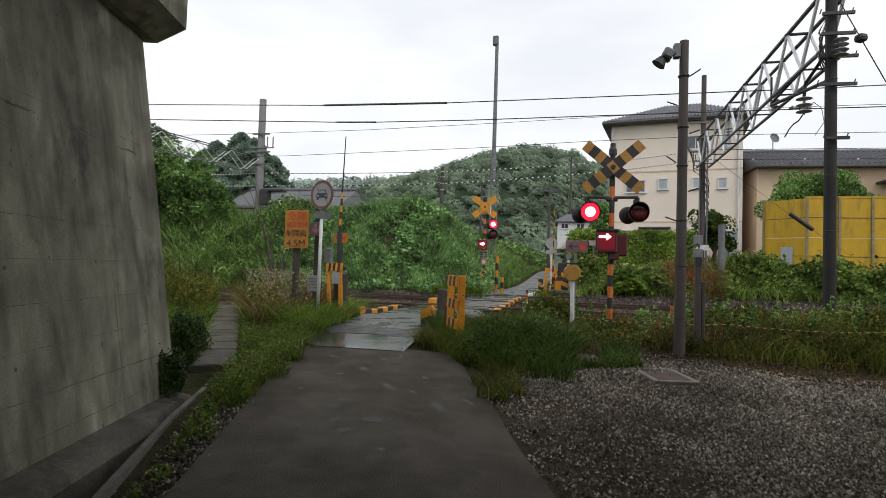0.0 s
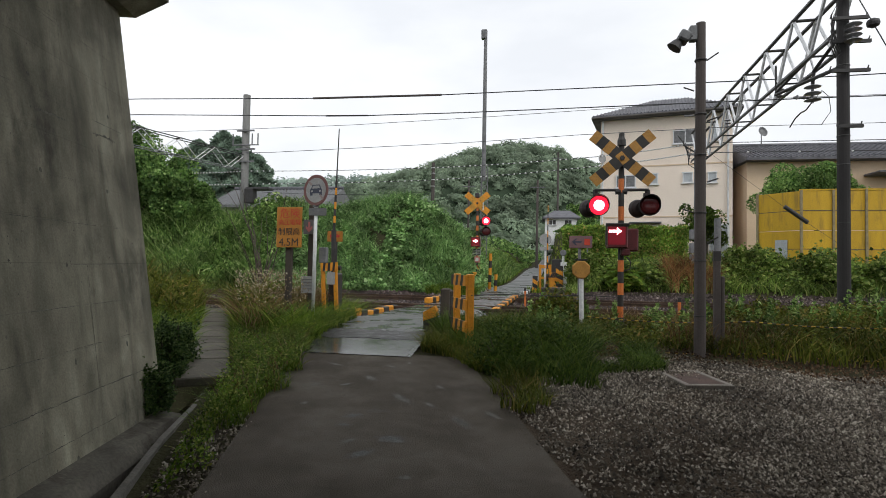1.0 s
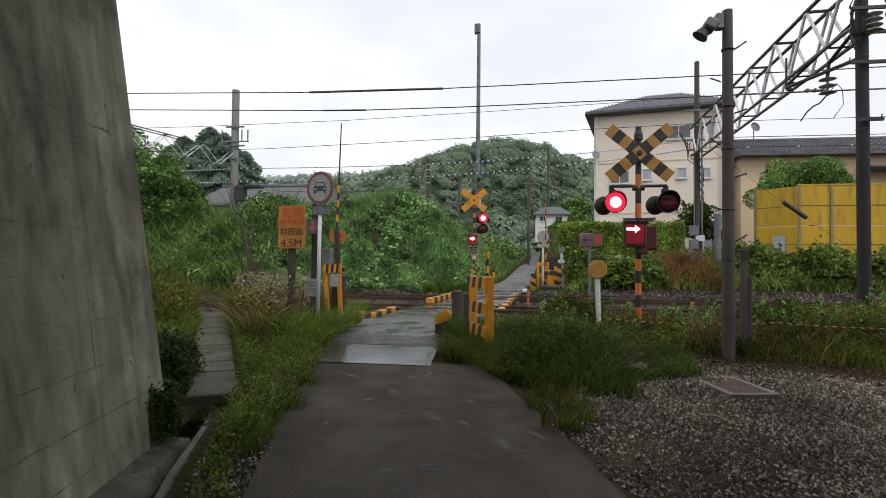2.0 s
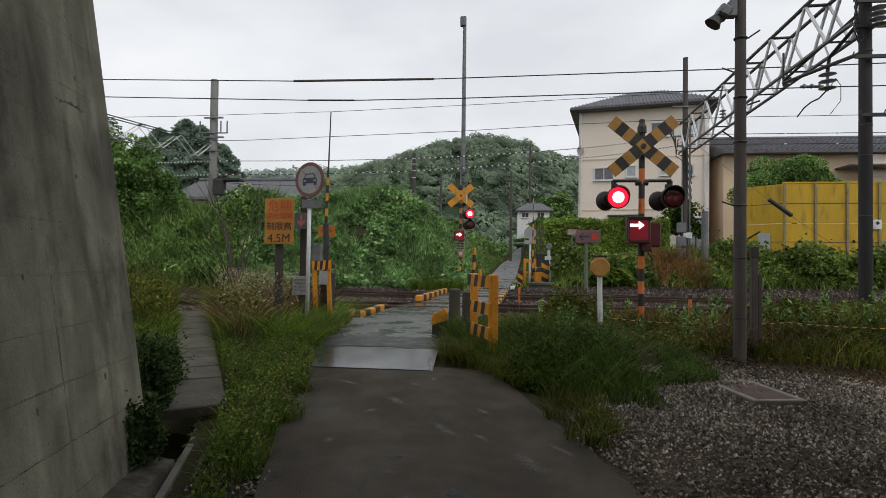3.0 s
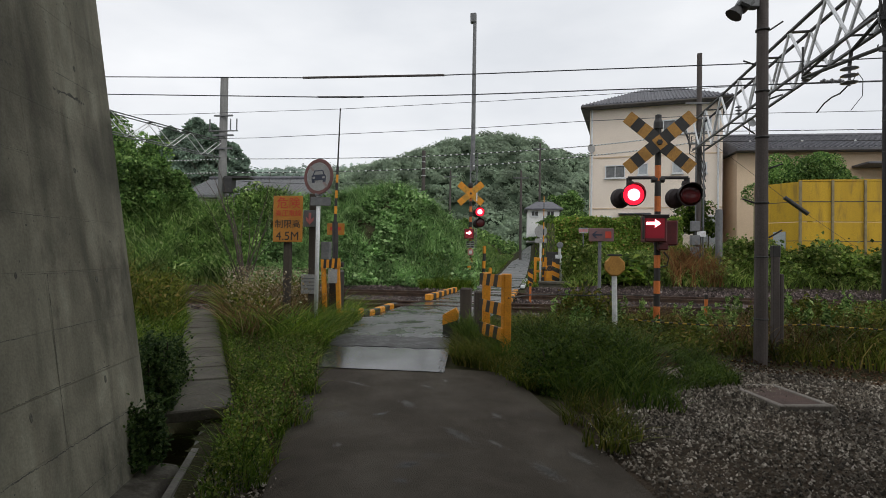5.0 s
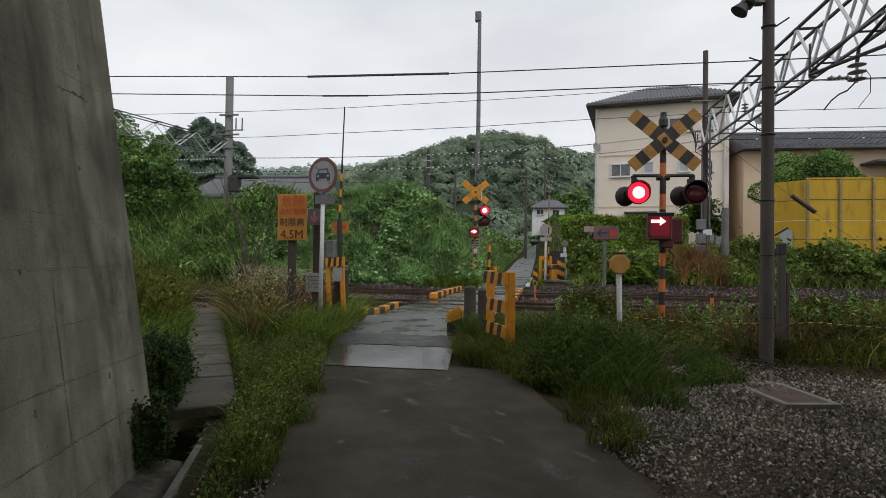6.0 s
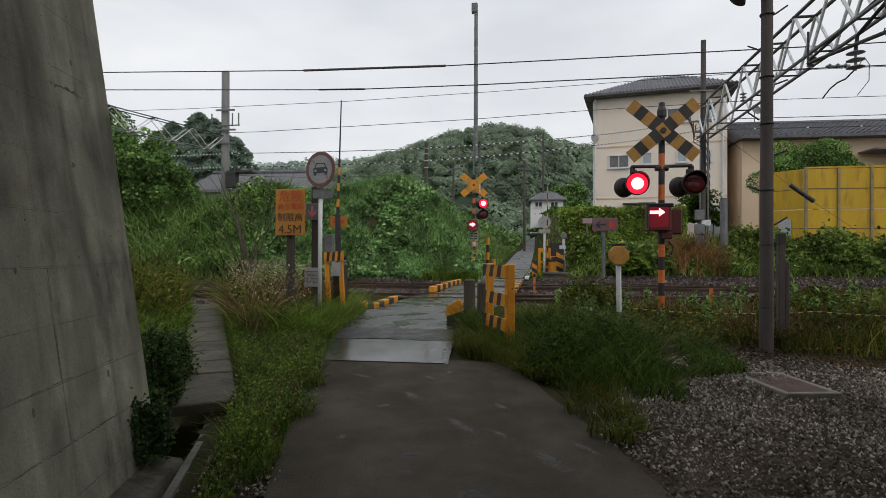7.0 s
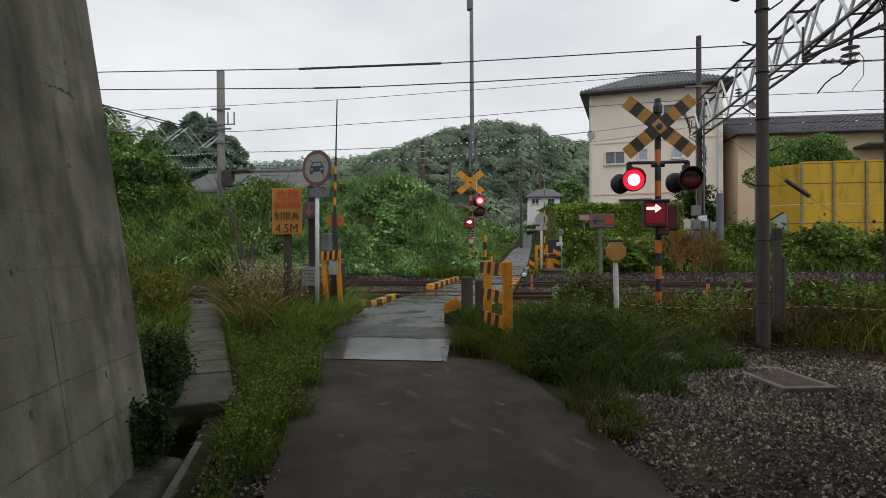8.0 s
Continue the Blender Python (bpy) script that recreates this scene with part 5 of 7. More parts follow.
def wire(pts, r=0.011, label="dark overhead wire", sag=0.0, beads=0, group="overhead wires", clips=0):
    t = thing("overhead_wire", (0, 0, 0), label, "wire", group)
    bm = bmesh.new()
    P = []
    for a, b in zip(pts, pts[1:]):
        a, b = Vector(a), Vector(b)
        n = 8
        for i in range(n):
            u = i / n
            v = a.lerp(b, u)
            v.z -= sag * 4 * u * (1 - u)
            P.append(v)
    P.append(Vector(pts[-1]))
    tube(bm, P, r, 6)
    part("strand", bm, M_wire, t)
    if beads:
        L = [(P[i], P[i + 1]) for i in range(len(P) - 1)]
        tot = (P[-1] - P[0]).length
        for j in range(int(tot / beads)):
            u = (j + 0.5) * beads / tot * len(L)
            p, q2 = L[min(int(u), len(L) - 1)]
            c = p.lerp(q2, u % 1)
            if -24 < c.x < 14:
                ob = new("spacer", SPACER)
                ob.parent = t
                ob.matrix_basis = Matrix.Translation(c)
    return t


# wires over the near track
messenger = wire([(-60, 14.8, 7.0), (-12.1, 14.8, 6.30), (-6.6, 14.8, 6.13), (-2.9, 14.8, 6.10), (6.0, 14.8, 6.20), (40, 14.8, 6.9)], 0.013, "dark overhead messenger wire over the near track")
contact = wire([(-60, 14.8, 6.2), (-12.1, 14.8, 5.83), (-5.5, 14.8, 5.60), (-2.3, 14.8, 5.60), (6.0, 14.8, 5.70), (40, 14.8, 5.9)], 0.013, "dark contact wire over the near track")
part("sleeve", rod(bmesh.new(), (-6.6, 14.8, 6.13), (-2.95, 14.8, 6.10), 0.03, n=8), M_pole, messenger)
part("sleeve", rod(bmesh.new(), (-6.2, 14.8, 5.625), (-5.0, 14.8, 5.60), 0.022, n=8), M_darkmetal, contact)
# over the far track
wire([(-60, 19, 6.5), (-12.5, 19, 6.41), (-6.9, 19, 6.48), (-1.87, 19, 6.64), (5.8, 19, 6.95), (40, 19, 7.2)], 0.008, "thin messenger wire over the far track")
wire([(-60, 19, 5.4), (-9.9, 19, 5.55), (-2.6, 19, 5.77), (0.95, 19, 5.94), (5.8, 19, 6.1), (40, 19, 6.2)], 0.009, "thin contact wire over the far track")
# feeders with spacers on the far poles
wire([(-70, 25, 5.9), (-19, 25, 5.9), (-14.4, 25.1, 5.98), (-5.15, 25.3, 6.06), (2.15, 25, 6.40), (6.0, 24.0, 6.7), (60, 23, 6.6)], 0.014, "thin aerial cable with white spacers", 0.04, 0.75)
wire([(-70, 25, 5.3), (-19, 25, 5.35), (-14.4, 25.1, 5.34), (-5.15, 25.3, 5.49), (2.15, 25, 5.98), (6.0, 24.0, 6.3), (60, 23, 6.1)], 0.014, "thin aerial cable with white spacers", 0.04, 0.75)
wire([(-14.4, 25.1, 5.0), (-5.15, 25.3, 4.95)], 0.010, "thin aerial cable between poles", 0.15)
wire([(5.4, 11.9, 7.15), (8.85, 11.9, 0.2)], 0.011, "pale guy wire of the catenary pole")
lp = thing("guy_insulator", (0, 0, 0), "dark egg insulator on the guy wire", "insulator")
part("egg", lathe(bmesh.new(), [(0.03, -0.09), (0.10, -0.05), (0.11, 0), (0.10, 0.05), (0.03, 0.09)], 14, at(5.85, 11.9, 6.25)), M_darkmetal, lp)

LP = pole("catenary_pole", -14.45, 25.0, 2.0, 9.7, 0.19, 0.17, M_palepole, "grey concrete catenary pole rising from tall grass")
FP2 = pole("cable_pole", -5.15, 25.3, 2.6, 6.3, 0.09, 0.08, M_pole, "slim grey cable pole above the creeper bank")
bands(FP2, (2.6, 2.9, 3.2, 3.45), 0.1, M_galv)
part("box", box(bmesh.new(), (0.2, 0.2, 0.34), at(0, -0.1, 0.5), bev=0.02), M_white, FP2)
part("meter", lathe(bmesh.new(), [(0.12, 0), (0.1, 0.08)], 14, at(0.06, -0.12, 1.35, 90)), M_white, FP2)
truss("gantry", (-18.2, 10.6), (-14.6, 25.0), 6.0, 6.0, 0.75, 0.35, 8, "grey steel lattice gantry over the tracks beside tall trees", 0.62)
for z, w in ((4.4, 0.9), (5.0, 1.0), (5.9, 0.9)):
    part("cross_arm", box(bmesh.new(), (w, 0.07, 0.07), at(0.1, -0.2, z)), M_grey, LP)
bm = bmesh.new()
for s in (-0.55, 0.45, 0.75):
    rod(bm, (s, -0.2, 5.2), (s, -0.2, 5.75), 0.03, n=6)
rod(bm, (-0.6, -0.2, 5.2), (0.8, -0.2, 5.2), 0.03, n=6)
part("insulator_rack", bm, M_grey, LP)
bm = bmesh.new()
box(bm, (1.2, 0.5, 0.12), at(0.9, -0.2, 3.05), bev=0.02)
box(bm, (0.45, 0.4, 0.7), at(0.5, -0.3, 2.7), bev=0.02)
part("transformer_shelf", bm, M_darkmetal, LP)

# hardware on the two gantry poles
bm = bmesh.new()
rod(bm, (0, 0, 5.2), (-0.1, 2.7, 5.5), 0.04, n=8)
rod(bm, (0, 0, 6.0), (-0.1, 2.7, 5.55), 0.03, n=8)
rod(bm, (-0.1, 2.7, 5.5), (-0.1, 2.7, 6.2), 0.025, n=8)
part("cantilever", bm, M_darkmetal, BIG)
insulator((5.33, 13.06, 5.08), (5.33, 13.06, 5.50), 0.16, 3)
t = thing("support_arm", (0, 0, 0), "dark steel arm carrying an insulator", "bracket")
part("arm", tube(bmesh.new(), [(5.33, 11.95, 6.1), (5.33, 13.0, 5.75), (5.33, 13.06, 5.48)], 0.035, 8), M_darkmetal, t)
part("tie", rod(bmesh.new(), (5.33, 13.0, 5.75), (5.38, 13.3, 6.2), 0.02, n=6), M_galv, t)
t = thing("jumper_cable", (0, 0, 0), "dark looped jumper cable below the insulator", "cable")
part("strand", tube(bmesh.new(), [(5.33, 13.06, 5.12), (5.40, 13.5, 5.06), (5.46, 13.9, 5.10), (5.52, 14.3, 5.08), (5.57, 14.68, 4.98), (5.55, 14.8, 5.70)][:5], 0.016, 6), M_darkmetal, t)
t = thing("jumper_cable", (0, 0, 0), "thin pale looped cable below the insulator", "cable")
part("strand", tube(bmesh.new(), [(5.40, 13.06, 5.2), (5.62, 13.3, 5.42), (5.95, 13.7, 5.40), (6.18, 14.1, 5.18), (6.13, 14.42, 4.95)], 0.008, 6), M_grey, t)
insulator((5.40, 14.8, 5.69), (5.40, 14.8, 6.17), 0.1, 3)
insulator((5.5, 18.8, 6.0), (5.5, 18.8, 6.3), 0.10, 3)
insulator((5.33, 11.55, 5.75), (5.33, 11.55, 6.15), 0.14, 4)
for z, s in ((5.05, 0.32), (5.6, 0.34), (6.05, 0.3), (6.45, 0.28), (4.0, 0.2)):
    bm = box(bmesh.new(), (2 * s, 0.05, 0.06), at(0.05, -0.17, z))
    for k in (-1, 1):
        rod(bm, (k * s, -0.17, z), (k * s + 0.03, -0.17, z + 0.09), 0.012, n=6)
    part("bracket", bm, M_darkmetal, BIG)
bm = bmesh.new()
for i in range(5):
    tube(bm, [(-0.12 - 0.02 * i, -0.1, 6.4 - i * 0.1), (-0.3, -0.2, 6.1 - i * 0.15), (-0.2, -0.15, 5.7 - i * 0.1), (-0.1, -0.12, 5.4)], 0.012, 5)
part("cable_loops", bm, M_darkmetal, BIG)
insulator((5.7, 14.8, 5.73), (6.2, 14.8, 5.73), 0.06, 3)
for z, w in ((6.8, 0.9), (6.2, 0.8), (5.6, 0.9), (5.2, 0.6)):
    part("cross_arm", box(bmesh.new(), (w, 0.06, 0.06), at(-0.1, -0.12, z - 0.4)), M_grey, FARP)
part("conduit", rod(bmesh.new(), (0.15, -0.1, 0), (0.15, -0.1, 6.0), 0.035, n=8), M_grey, FARP)
part("conduit", rod(bmesh.new(), (-0.14, -0.1, 0.5), (-0.14, -0.1, 5.4), 0.025, n=8), M_grey, FARP)

bm = bmesh.new()
for i in range(6):
    tube(bm, [(-0.8 + 0.1 * i, -0.1, 5.6 - 0.1 * i), (-0.4, -0.15, 5.0 - 0.12 * i), (-0.1, -0.12, 5.2 - 0.2 * i), (0.05, -0.1, 4.6 - 0.3 * i), (0.22, -0.12, 3.9 - 0.3 * i), (0.15, -0.1, 3.3)], 0.018, 5)
part("cable_loops", bm, M_darkmetal, FARP)
for z, w in ((1.55, 0.32), (1.0, 0.34), (0.55, 0.3)):
    part("junction_box", box(bmesh.new(), (w, 0.2, 0.4), at(-0.18, -0.16, z), bev=0.02), M_grey, FARP)
part("notice", box(bmesh.new(), (0.34, 0.02, 0.22), at(0.05, -0.2, 1.25), bev=0.004), M_white, FARP)
t = thing("grey_conduit_post", (6.75, 23.8, 1.3), "tall grey conduit post beside the catenary pole", "post")
part("shaft", rod(bmesh.new(), (0, 0, 0), (0, 0, 2.3), 0.13, n=12), M_grey, t)
# guy of the far pole with its marker sleeve
wire([(6.1, 24.2, 6.7), (9.77, 25.2, 4.21), (10.62, 25.2, 3.57), (13.2, 25.2, 1.7)], 0.007, "thin guy wire of the catenary pole")
t = thing("guy_sleeve", (0, 0, 0), "dark brown sleeve on the guy wire", "wire cover")
part("sleeve", rod(bmesh.new(), (9.75, 25.15, 4.23), (10.64, 25.15, 3.56), 0.09, n=10), M_darkmetal, t)

# lattice radio mast
mast = thing("radio_mast", (-3.45, 32, gz(-3.45, 32)), "tall slim grey radio mast with a box on top", "mast")
mz = gz(-3.45, 32)
part("tube", rod(bmesh.new(), (0, 0, 6.5 - mz), (0, 0, 15.3 - mz), 0.13, 0.10, 10), M_grey, mast)
bm = bmesh.new()
for a in range(3):
    dx, dy = 0.24 * math.cos(a * 2.094), 0.24 * math.sin(a * 2.094)
    rod(bm, (dx, dy, -0.2), (dx, dy, 7.4 - mz), 0.03, n=6)
for i in range(12):
    z = i * (7.2 - mz) / 12
    for a in range(3):
        p = (0.24 * math.cos(a * 2.094), 0.24 * math.sin(a * 2.094), z)
        q = (0.24 * math.cos((a + 1) * 2.094), 0.24 * math.sin((a + 1) * 2.094), z + (7.2 - mz) / 12)
        rod(bm, p, q, 0.018, n=5)
part("lattice_base", bm, M_grey, mast)
part("head", box(bmesh.new(), (0.34, 0.3, 0.55), at(-0.08, 0, 15.1 - mz), bev=0.04), M_grey, mast)
for x, y, h in ((-0.3, 60, 9.5), (2.4, 75, 11), (-9, 70, 9)):
    t = pole("utility_pole", x, y, gz(x, y), gz(x, y) + h, 0.15, 0.11, M_pole, "distant grey utility pole with crossarm")
    part("cross_arm", box(bmesh.new(), (1.6, 0.1, 0.1), at(0, -0.1, h - 0.8)), M_grey, t)

# trackside marker stakes and a cable from the guard frame
for x, y in ((-0.70, 17.1), (2.72, 13.2)):
    t = thing("marker_stake", (x, y, gz(x, y) + 0.06), "short orange marker stake beside the ballast", "marker stake", "marker stakes")
    part("stake", box(bmesh.new(), (0.06, 0.06, 0.62), at(0, 0, 0.26), bev=0.008), M_orangepost, t)
    part("tip", box(bmesh.new(), (0.066, 0.066, 0.10), at(0, 0, 0.53), bev=0.008), M_black, t)
t = thing("guard_cable", (0, 0, 0), "dark cable strung from the guard frame", "cable")
part("strand", tube(bmesh.new(), [(-1.27, 8.05, 1.10), (-0.95, 9.4, 1.06), (-0.5, 10.55, 1.0), (0.0, 10.6, 0.99), (0.41, 10.52, 1.03), (1.08, 10.62, 1.0)], 0.009, 6), M_darkmetal, t)

# manhole frame
M_frameconc = mat("pale_cement_frame", (0.17, 0.15, 0.125), (0.27, 0.245, 0.21), 4, 0.85, 0.3, 60)
t = thing("manhole_cover", (1.43, 7.34, gz(1.43, 7.34)), "rusty brown cover plate in a pale concrete frame", "manhole cover")
MM = at(0, 0, -0.012, 0, 0, -80)
bm = bmesh.new()
for s in (-1, 1):
    box(bm, (0.88, 0.06, 0.07), MM @ at(0, s * 0.24, 0), bev=0.008)
    box(bm, (0.06, 0.418, 0.07), MM @ at(s * 0.41, 0, 0), bev=0.008)
part("frame", bm, M_frameconc, t)
part("plate", box(bmesh.new(), (0.755, 0.412, 0.05), MM, bev=0.006), M_grate, t)

# ---------------------------------------------------------------- buildings


def window(parent, w, h, m, panes=2, curtain=None):
    f = link("window", bmesh.new(), M_frame, parent)
    bm = bmesh.new()
    for s in (-1, 1):
        box(bm, (w + 0.12, 0.10, 0.06), m @ at(0, 0, s * h / 2))
        box(bm, (0.06, 0.10, h), m @ at(s * w / 2, 0, 0))
    for i in range(1, panes):
        box(bm, (0.05, 0.07, h), m @ at(-w / 2 + w * i / panes, -0.02, 0))
    me = bpy.data.meshes.new("frame")
    bm.to_mesh(me)
    bm.free()
    f.data = me
    me.materials.append(M_galv)
    part("pane", box(bmesh.new(), (w, 0.03, h), m @ at(0, 0.02, 0)), curtain or M_glass, f)
    part("sill", box(bmesh.new(), (w + 0.2, 0.14, 0.05), m @ at(0, -0.03, -h / 2 - 0.06)), M_galv, f)
    return f


M_curtain = mat("pale_window_film", (0.33, 0.36, 0.38), (0.45, 0.48, 0.50), 2, 0.25, 0.02, 30)
HX0, HX1, HY0, HY1, HZ = 0.0, 8.05, 0.0, 9.0, 11.75
house = thing("house", (3.9, 39.0, 0), "three storey cream stucco house with dark tiled hip roof", "house", turn=-12)
hz0 = 1.5
bm = bmesh.new()
box(bm, (HX1 - HX0, HY1 - HY0, HZ - hz0), at((HX0 + HX1) / 2, (HY0 + HY1) / 2, (HZ + hz0) / 2))
part("wall", bm, M_stucco, house)
bm = bmesh.new()
e = 0.55
lo = [bm.verts.new((x, y, z)) for z in (HZ - 0.12, HZ + 0.10) for x, y in ((HX0 - e, HY0 - e), (HX1 + e, HY0 - e), (HX1 + e, HY1 + e), (HX0 - e, HY1 + e))]
rg = [bm.verts.new((HX0 + 3.3, (HY0 + HY1) / 2, HZ + 2.3)), bm.verts.new((HX1 - 2.4, (HY0 + HY1) / 2, HZ + 2.3))]
b0, t0 = lo[:4], lo[4:]
bm.faces.new(b0[::-1])
for i in range(4):
    bm.faces.new((b0[i], b0[(i + 1) % 4], t0[(i + 1) % 4], t0[i]))
bm.faces.new((t0[0], t0[1], rg[1], rg[0]))
bm.faces.new((t0[1], t0[2], rg[1]))
bm.faces.new((t0[2], t0[3], rg[0], rg[1]))
bm.faces.new((t0[3], t0[0], rg[0]))
roof = part("roof", bm, M_roof, house)
bm = bmesh.new()
for k in range(42):  # tile rolls on the front slope
    x = HX0 - e + 0.12 + k * (HX1 - HX0 + 2 * e) / 42
    u = min(1.0, (x - HX0 + e) / (3.3 + e), (HX1 + e - x) / (2.4 + e))
    rod(bm, (x, HY0 - e, HZ + 0.12), (x, HY0 - e + u * ((HY1 - HY0) / 2 + e), HZ + 0.12 + u * 2.2), 0.05, n=5)
tagged(part("roof_ribbing", bm, M_roof, roof), kind="stuff")
bm = bmesh.new()
rod(bm, (HX0 - e, HY0 - e - 0.06, HZ - 0.05), (HX1 + e, HY0 - e - 0.06, HZ - 0.05), 0.08, n=8)
part("gutter", bm, M_frame, house)
bm = rod(bmesh.new(), (HX0 + 0.15, HY0 - 0.08, hz0), (HX0 + 0.15, HY0 - 0.08, HZ - 0.1), 0.06, n=8)
part("downpipe", bm, M_galv, house)
bm = rod(bmesh.new(), (HX1 - 0.25, HY0 - 0.08, hz0), (HX1 - 0.25, HY0 - 0.08, HZ - 0.1), 0.06, n=8)
part("downpipe", bm, M_galv, house)
for z in (5.0, 8.4):
    part("string_course", box(bmesh.new(), (HX1 - HX0, 0.03, 0.08), at((HX0 + HX1) / 2, HY0 - 0.016, z)), M_stucco2, house)
for x, z, w, h in ((5.3, 10.2, 1.4, 0.85), (7.15, 10.25, 0.45, 0.8), (1.65, 7.42, 1.2, 0.8), (3.37, 7.53, 0.55, 0.7), (5.46, 7.53, 0.55, 0.65), (6.9, 7.48, 0.45, 0.65), (1.1, 4.2, 0.65, 0.5), (2.9, 4.1, 1.4, 0.6), (4.8, 3.7, 0.65, 1.3)):
    window(house, w, h, at(x, HY0 - 0.04, z), 2 if w > 0.8 else 1, M_grey if w > 0.8 else M_curtain)
dr = link("door", box(bmesh.new(), (1.0, 0.08, 2.0), at(7.28, HY0 - 0.05, 3.4), bev=0.01), M_curtain, house)
part("frame", box(box(box(bmesh.new(), (0.1, 0.12, 2.1), at(6.74, HY0 - 0.06, 3.4)), (0.1, 0.12, 2.1), at(7.82, HY0 - 0.06, 3.4)), (1.18, 0.12, 0.1), at(7.28, HY0 - 0.06, 4.45)), M_galv, dr)
part("leaf_joint", box(bmesh.new(), (0.06, 0.03, 2.0), at(7.28, HY0 - 0.105, 3.4)), M_frame, dr)
part("awning", box(bmesh.new(), (2.0, 0.6, 0.08), at(2.9, HY0 - 0.3, 4.6), bev=0.01), M_roof, house)
bm = bmesh.new()
lathe(bm, [(0.02, 0), (0.2, 0.05), (0.3, 0.14)], 16, at(0.05, HY0 - 0.2, 9.0, 90, 0, 40))
part("dish", bm, M_signwhite, house)

shed = thing("long_annexe", (0, 0, 0), "long low tan stucco annexe with dark tiled gable roof", "house")
bm = bmesh.new()
box(bm, (26, 7, 6.6), at(25.5, 40.5, 5.0))
part("wall", bm, M_stucco2, shed)
bm = bmesh.new()
prism(bm, [(-4.3, 0), (4.3, 0), (4.3, 0.16), (0, 1.75), (-4.3, 0.16)], 27, Matrix(((0, 0, 1, 12.2), (1, 0, 0, 40.5), (0, 1, 0, 8.3), (0, 0, 0, 1))))
sr = part("roof", bm, M_roof, shed)
bm = bmesh.new()
for k in range(90):
    x = 12.3 + k * 0.3
    rod(bm, (x, 36.2, 8.48), (x, 40.5, 10.06), 0.055, n=5)
tagged(part("roof_ribbing", bm, M_roof, sr), kind="stuff")
part("ridge", rod(bmesh.new(), (12.2, 40.5, 10.08), (39.2, 40.5, 10.08), 0.14, n=8), M_roof, sr)
part("wall_wing", box(bmesh.new(), (3.5, 0.4, 1.9), at(22.5, 36.8, 7.3)), M_stucco, shed)
part("canopy", box(bmesh.new(), (5.0, 1.6, 0.12), at(21.5, 36.2, 7.4), bev=0.02), M_roof, shed)

dish = thing("satellite_dish", (14.6, 40.4, 10.1), "small round satellite dish on the annexe ridge", "antenna")
part("mast", rod(bmesh.new(), (0, 0, -0.1), (0, 0, 0.75), 0.03), M_grey, dish)
part("bowl", lathe(bmesh.new(), [(0.04, 0.0), (0.22, 0.05), (0.34, 0.14), (0.33, 0.15), (0.2, 0.07)], 20, at(0, -0.05, 0.85, 75, 0, 20)), M_grey, dish)

# yellow panel enclosure
M_fencepost = mat("dirty_fence_post", (0.20, 0.16, 0.09), (0.32, 0.27, 0.16), 3, 0.8, 0.2, 50)
yf = thing("yellow_panel_fence", (0, 0, 0), "tall weathered yellow panel enclosure with grey posts", "fence")
corner = [(9.55, 27.4), (10.75, 26.0), (20.5, 25.6), (30, 25.2)]
zt, zb2 = 5.0, 1.6
for (ax, ay), (bx2, by2), k in ((corner[0], corner[1], 1), (corner[1], corner[2], 8), (corner[2], corner[3], 8)):
    for i in range(k):
        p, q = Vector((ax, ay, 0)).lerp(Vector((bx2, by2, 0)), i / k), Vector((ax, ay, 0)).lerp(Vector((bx2, by2, 0)), (i + 1) / k)
        ang = math.degrees(math.atan2(q.y - p.y, q.x - p.x))
        c = (p + q) / 2
        for j in range(2):
            bm = bmesh.new()
            h = (zt - zb2) / 2
            box(bm, ((q - p).length - 0.05, 0.05, h - 0.03), at(c.x, c.y, zb2 + h * (j + 0.5), 0, 0, ang), bev=0.008)
            part("panel", bm, M_yfence, yf)
        for z in (zb2 + 0.9, zb2 + 2.55):
            part("rail", box(bmesh.new(), ((q - p).length, 0.02, 0.028), at(c.x, c.y - 0.03, z, 0, 0, ang)), M_frame, yf)
        part("post", box(bmesh.new(), (0.09, 0.10, zt - zb2 + 0.05), at(p.x, p.y - 0.04, (zt + zb2) / 2, 0, 0, ang)), M_fencepost, yf)
part("cap_rail", box(bmesh.new(), (9.8, 0.09, 0.07), at(15.6, 25.8, zt + 0.03, 0, 0, -2.35)), M_yfence, yf)
p = part("notice", box(bmesh.new(), (0.34, 0.02, 0.40), at(14.3, 25.75, 3.25), bev=0.004), M_white, yf)
part("notice_mark", lathe(bmesh.new(), [(0.09, 0), (0.085, 0.006)], 4, at(14.3, 25.738, 3.31, 90)), M_black, p)
part("lower_box", box(bmesh.new(), (0.5, 0.05, 0.8), at(10.2, 26.55, 2.5, 0, 0, -49)), M_curtain, yf)

# small white house up the lane
fh = thing("house", (0, 0, 0), "small white house with dark tiled roof up the lane", "house")
part("wall", box(bmesh.new(), (3.9, 5, 4.0), at(2.7, 73, 5.75)), M_whitewall, fh)
bm = bmesh.new()
ev = [bm.verts.new(p) for p in ((0.35, 70.1, 7.72), (5.1, 70.1, 7.72), (5.1, 75.9, 7.72), (0.35, 75.9, 7.72))]
eu = [bm.verts.new((v.co.x, v.co.y, 7.86)) for v in ev]
r0, r1 = bm.verts.new((1.9, 73, 9.0)), bm.verts.new((3.9, 73, 9.0))
bm.faces.new(ev[::-1])
for i in range(4):
    bm.faces.new((ev[i], ev[(i + 1) % 4], eu[(i + 1) % 4], eu[i]))
bm.faces.new((eu[0], eu[1], r1, r0))
bm.faces.new((eu[1], eu[2], r1))
bm.faces.new((eu[2], eu[3], r0, r1))
bm.faces.new((eu[3], eu[0], r0))
part("roof", bm, M_roof, fh)
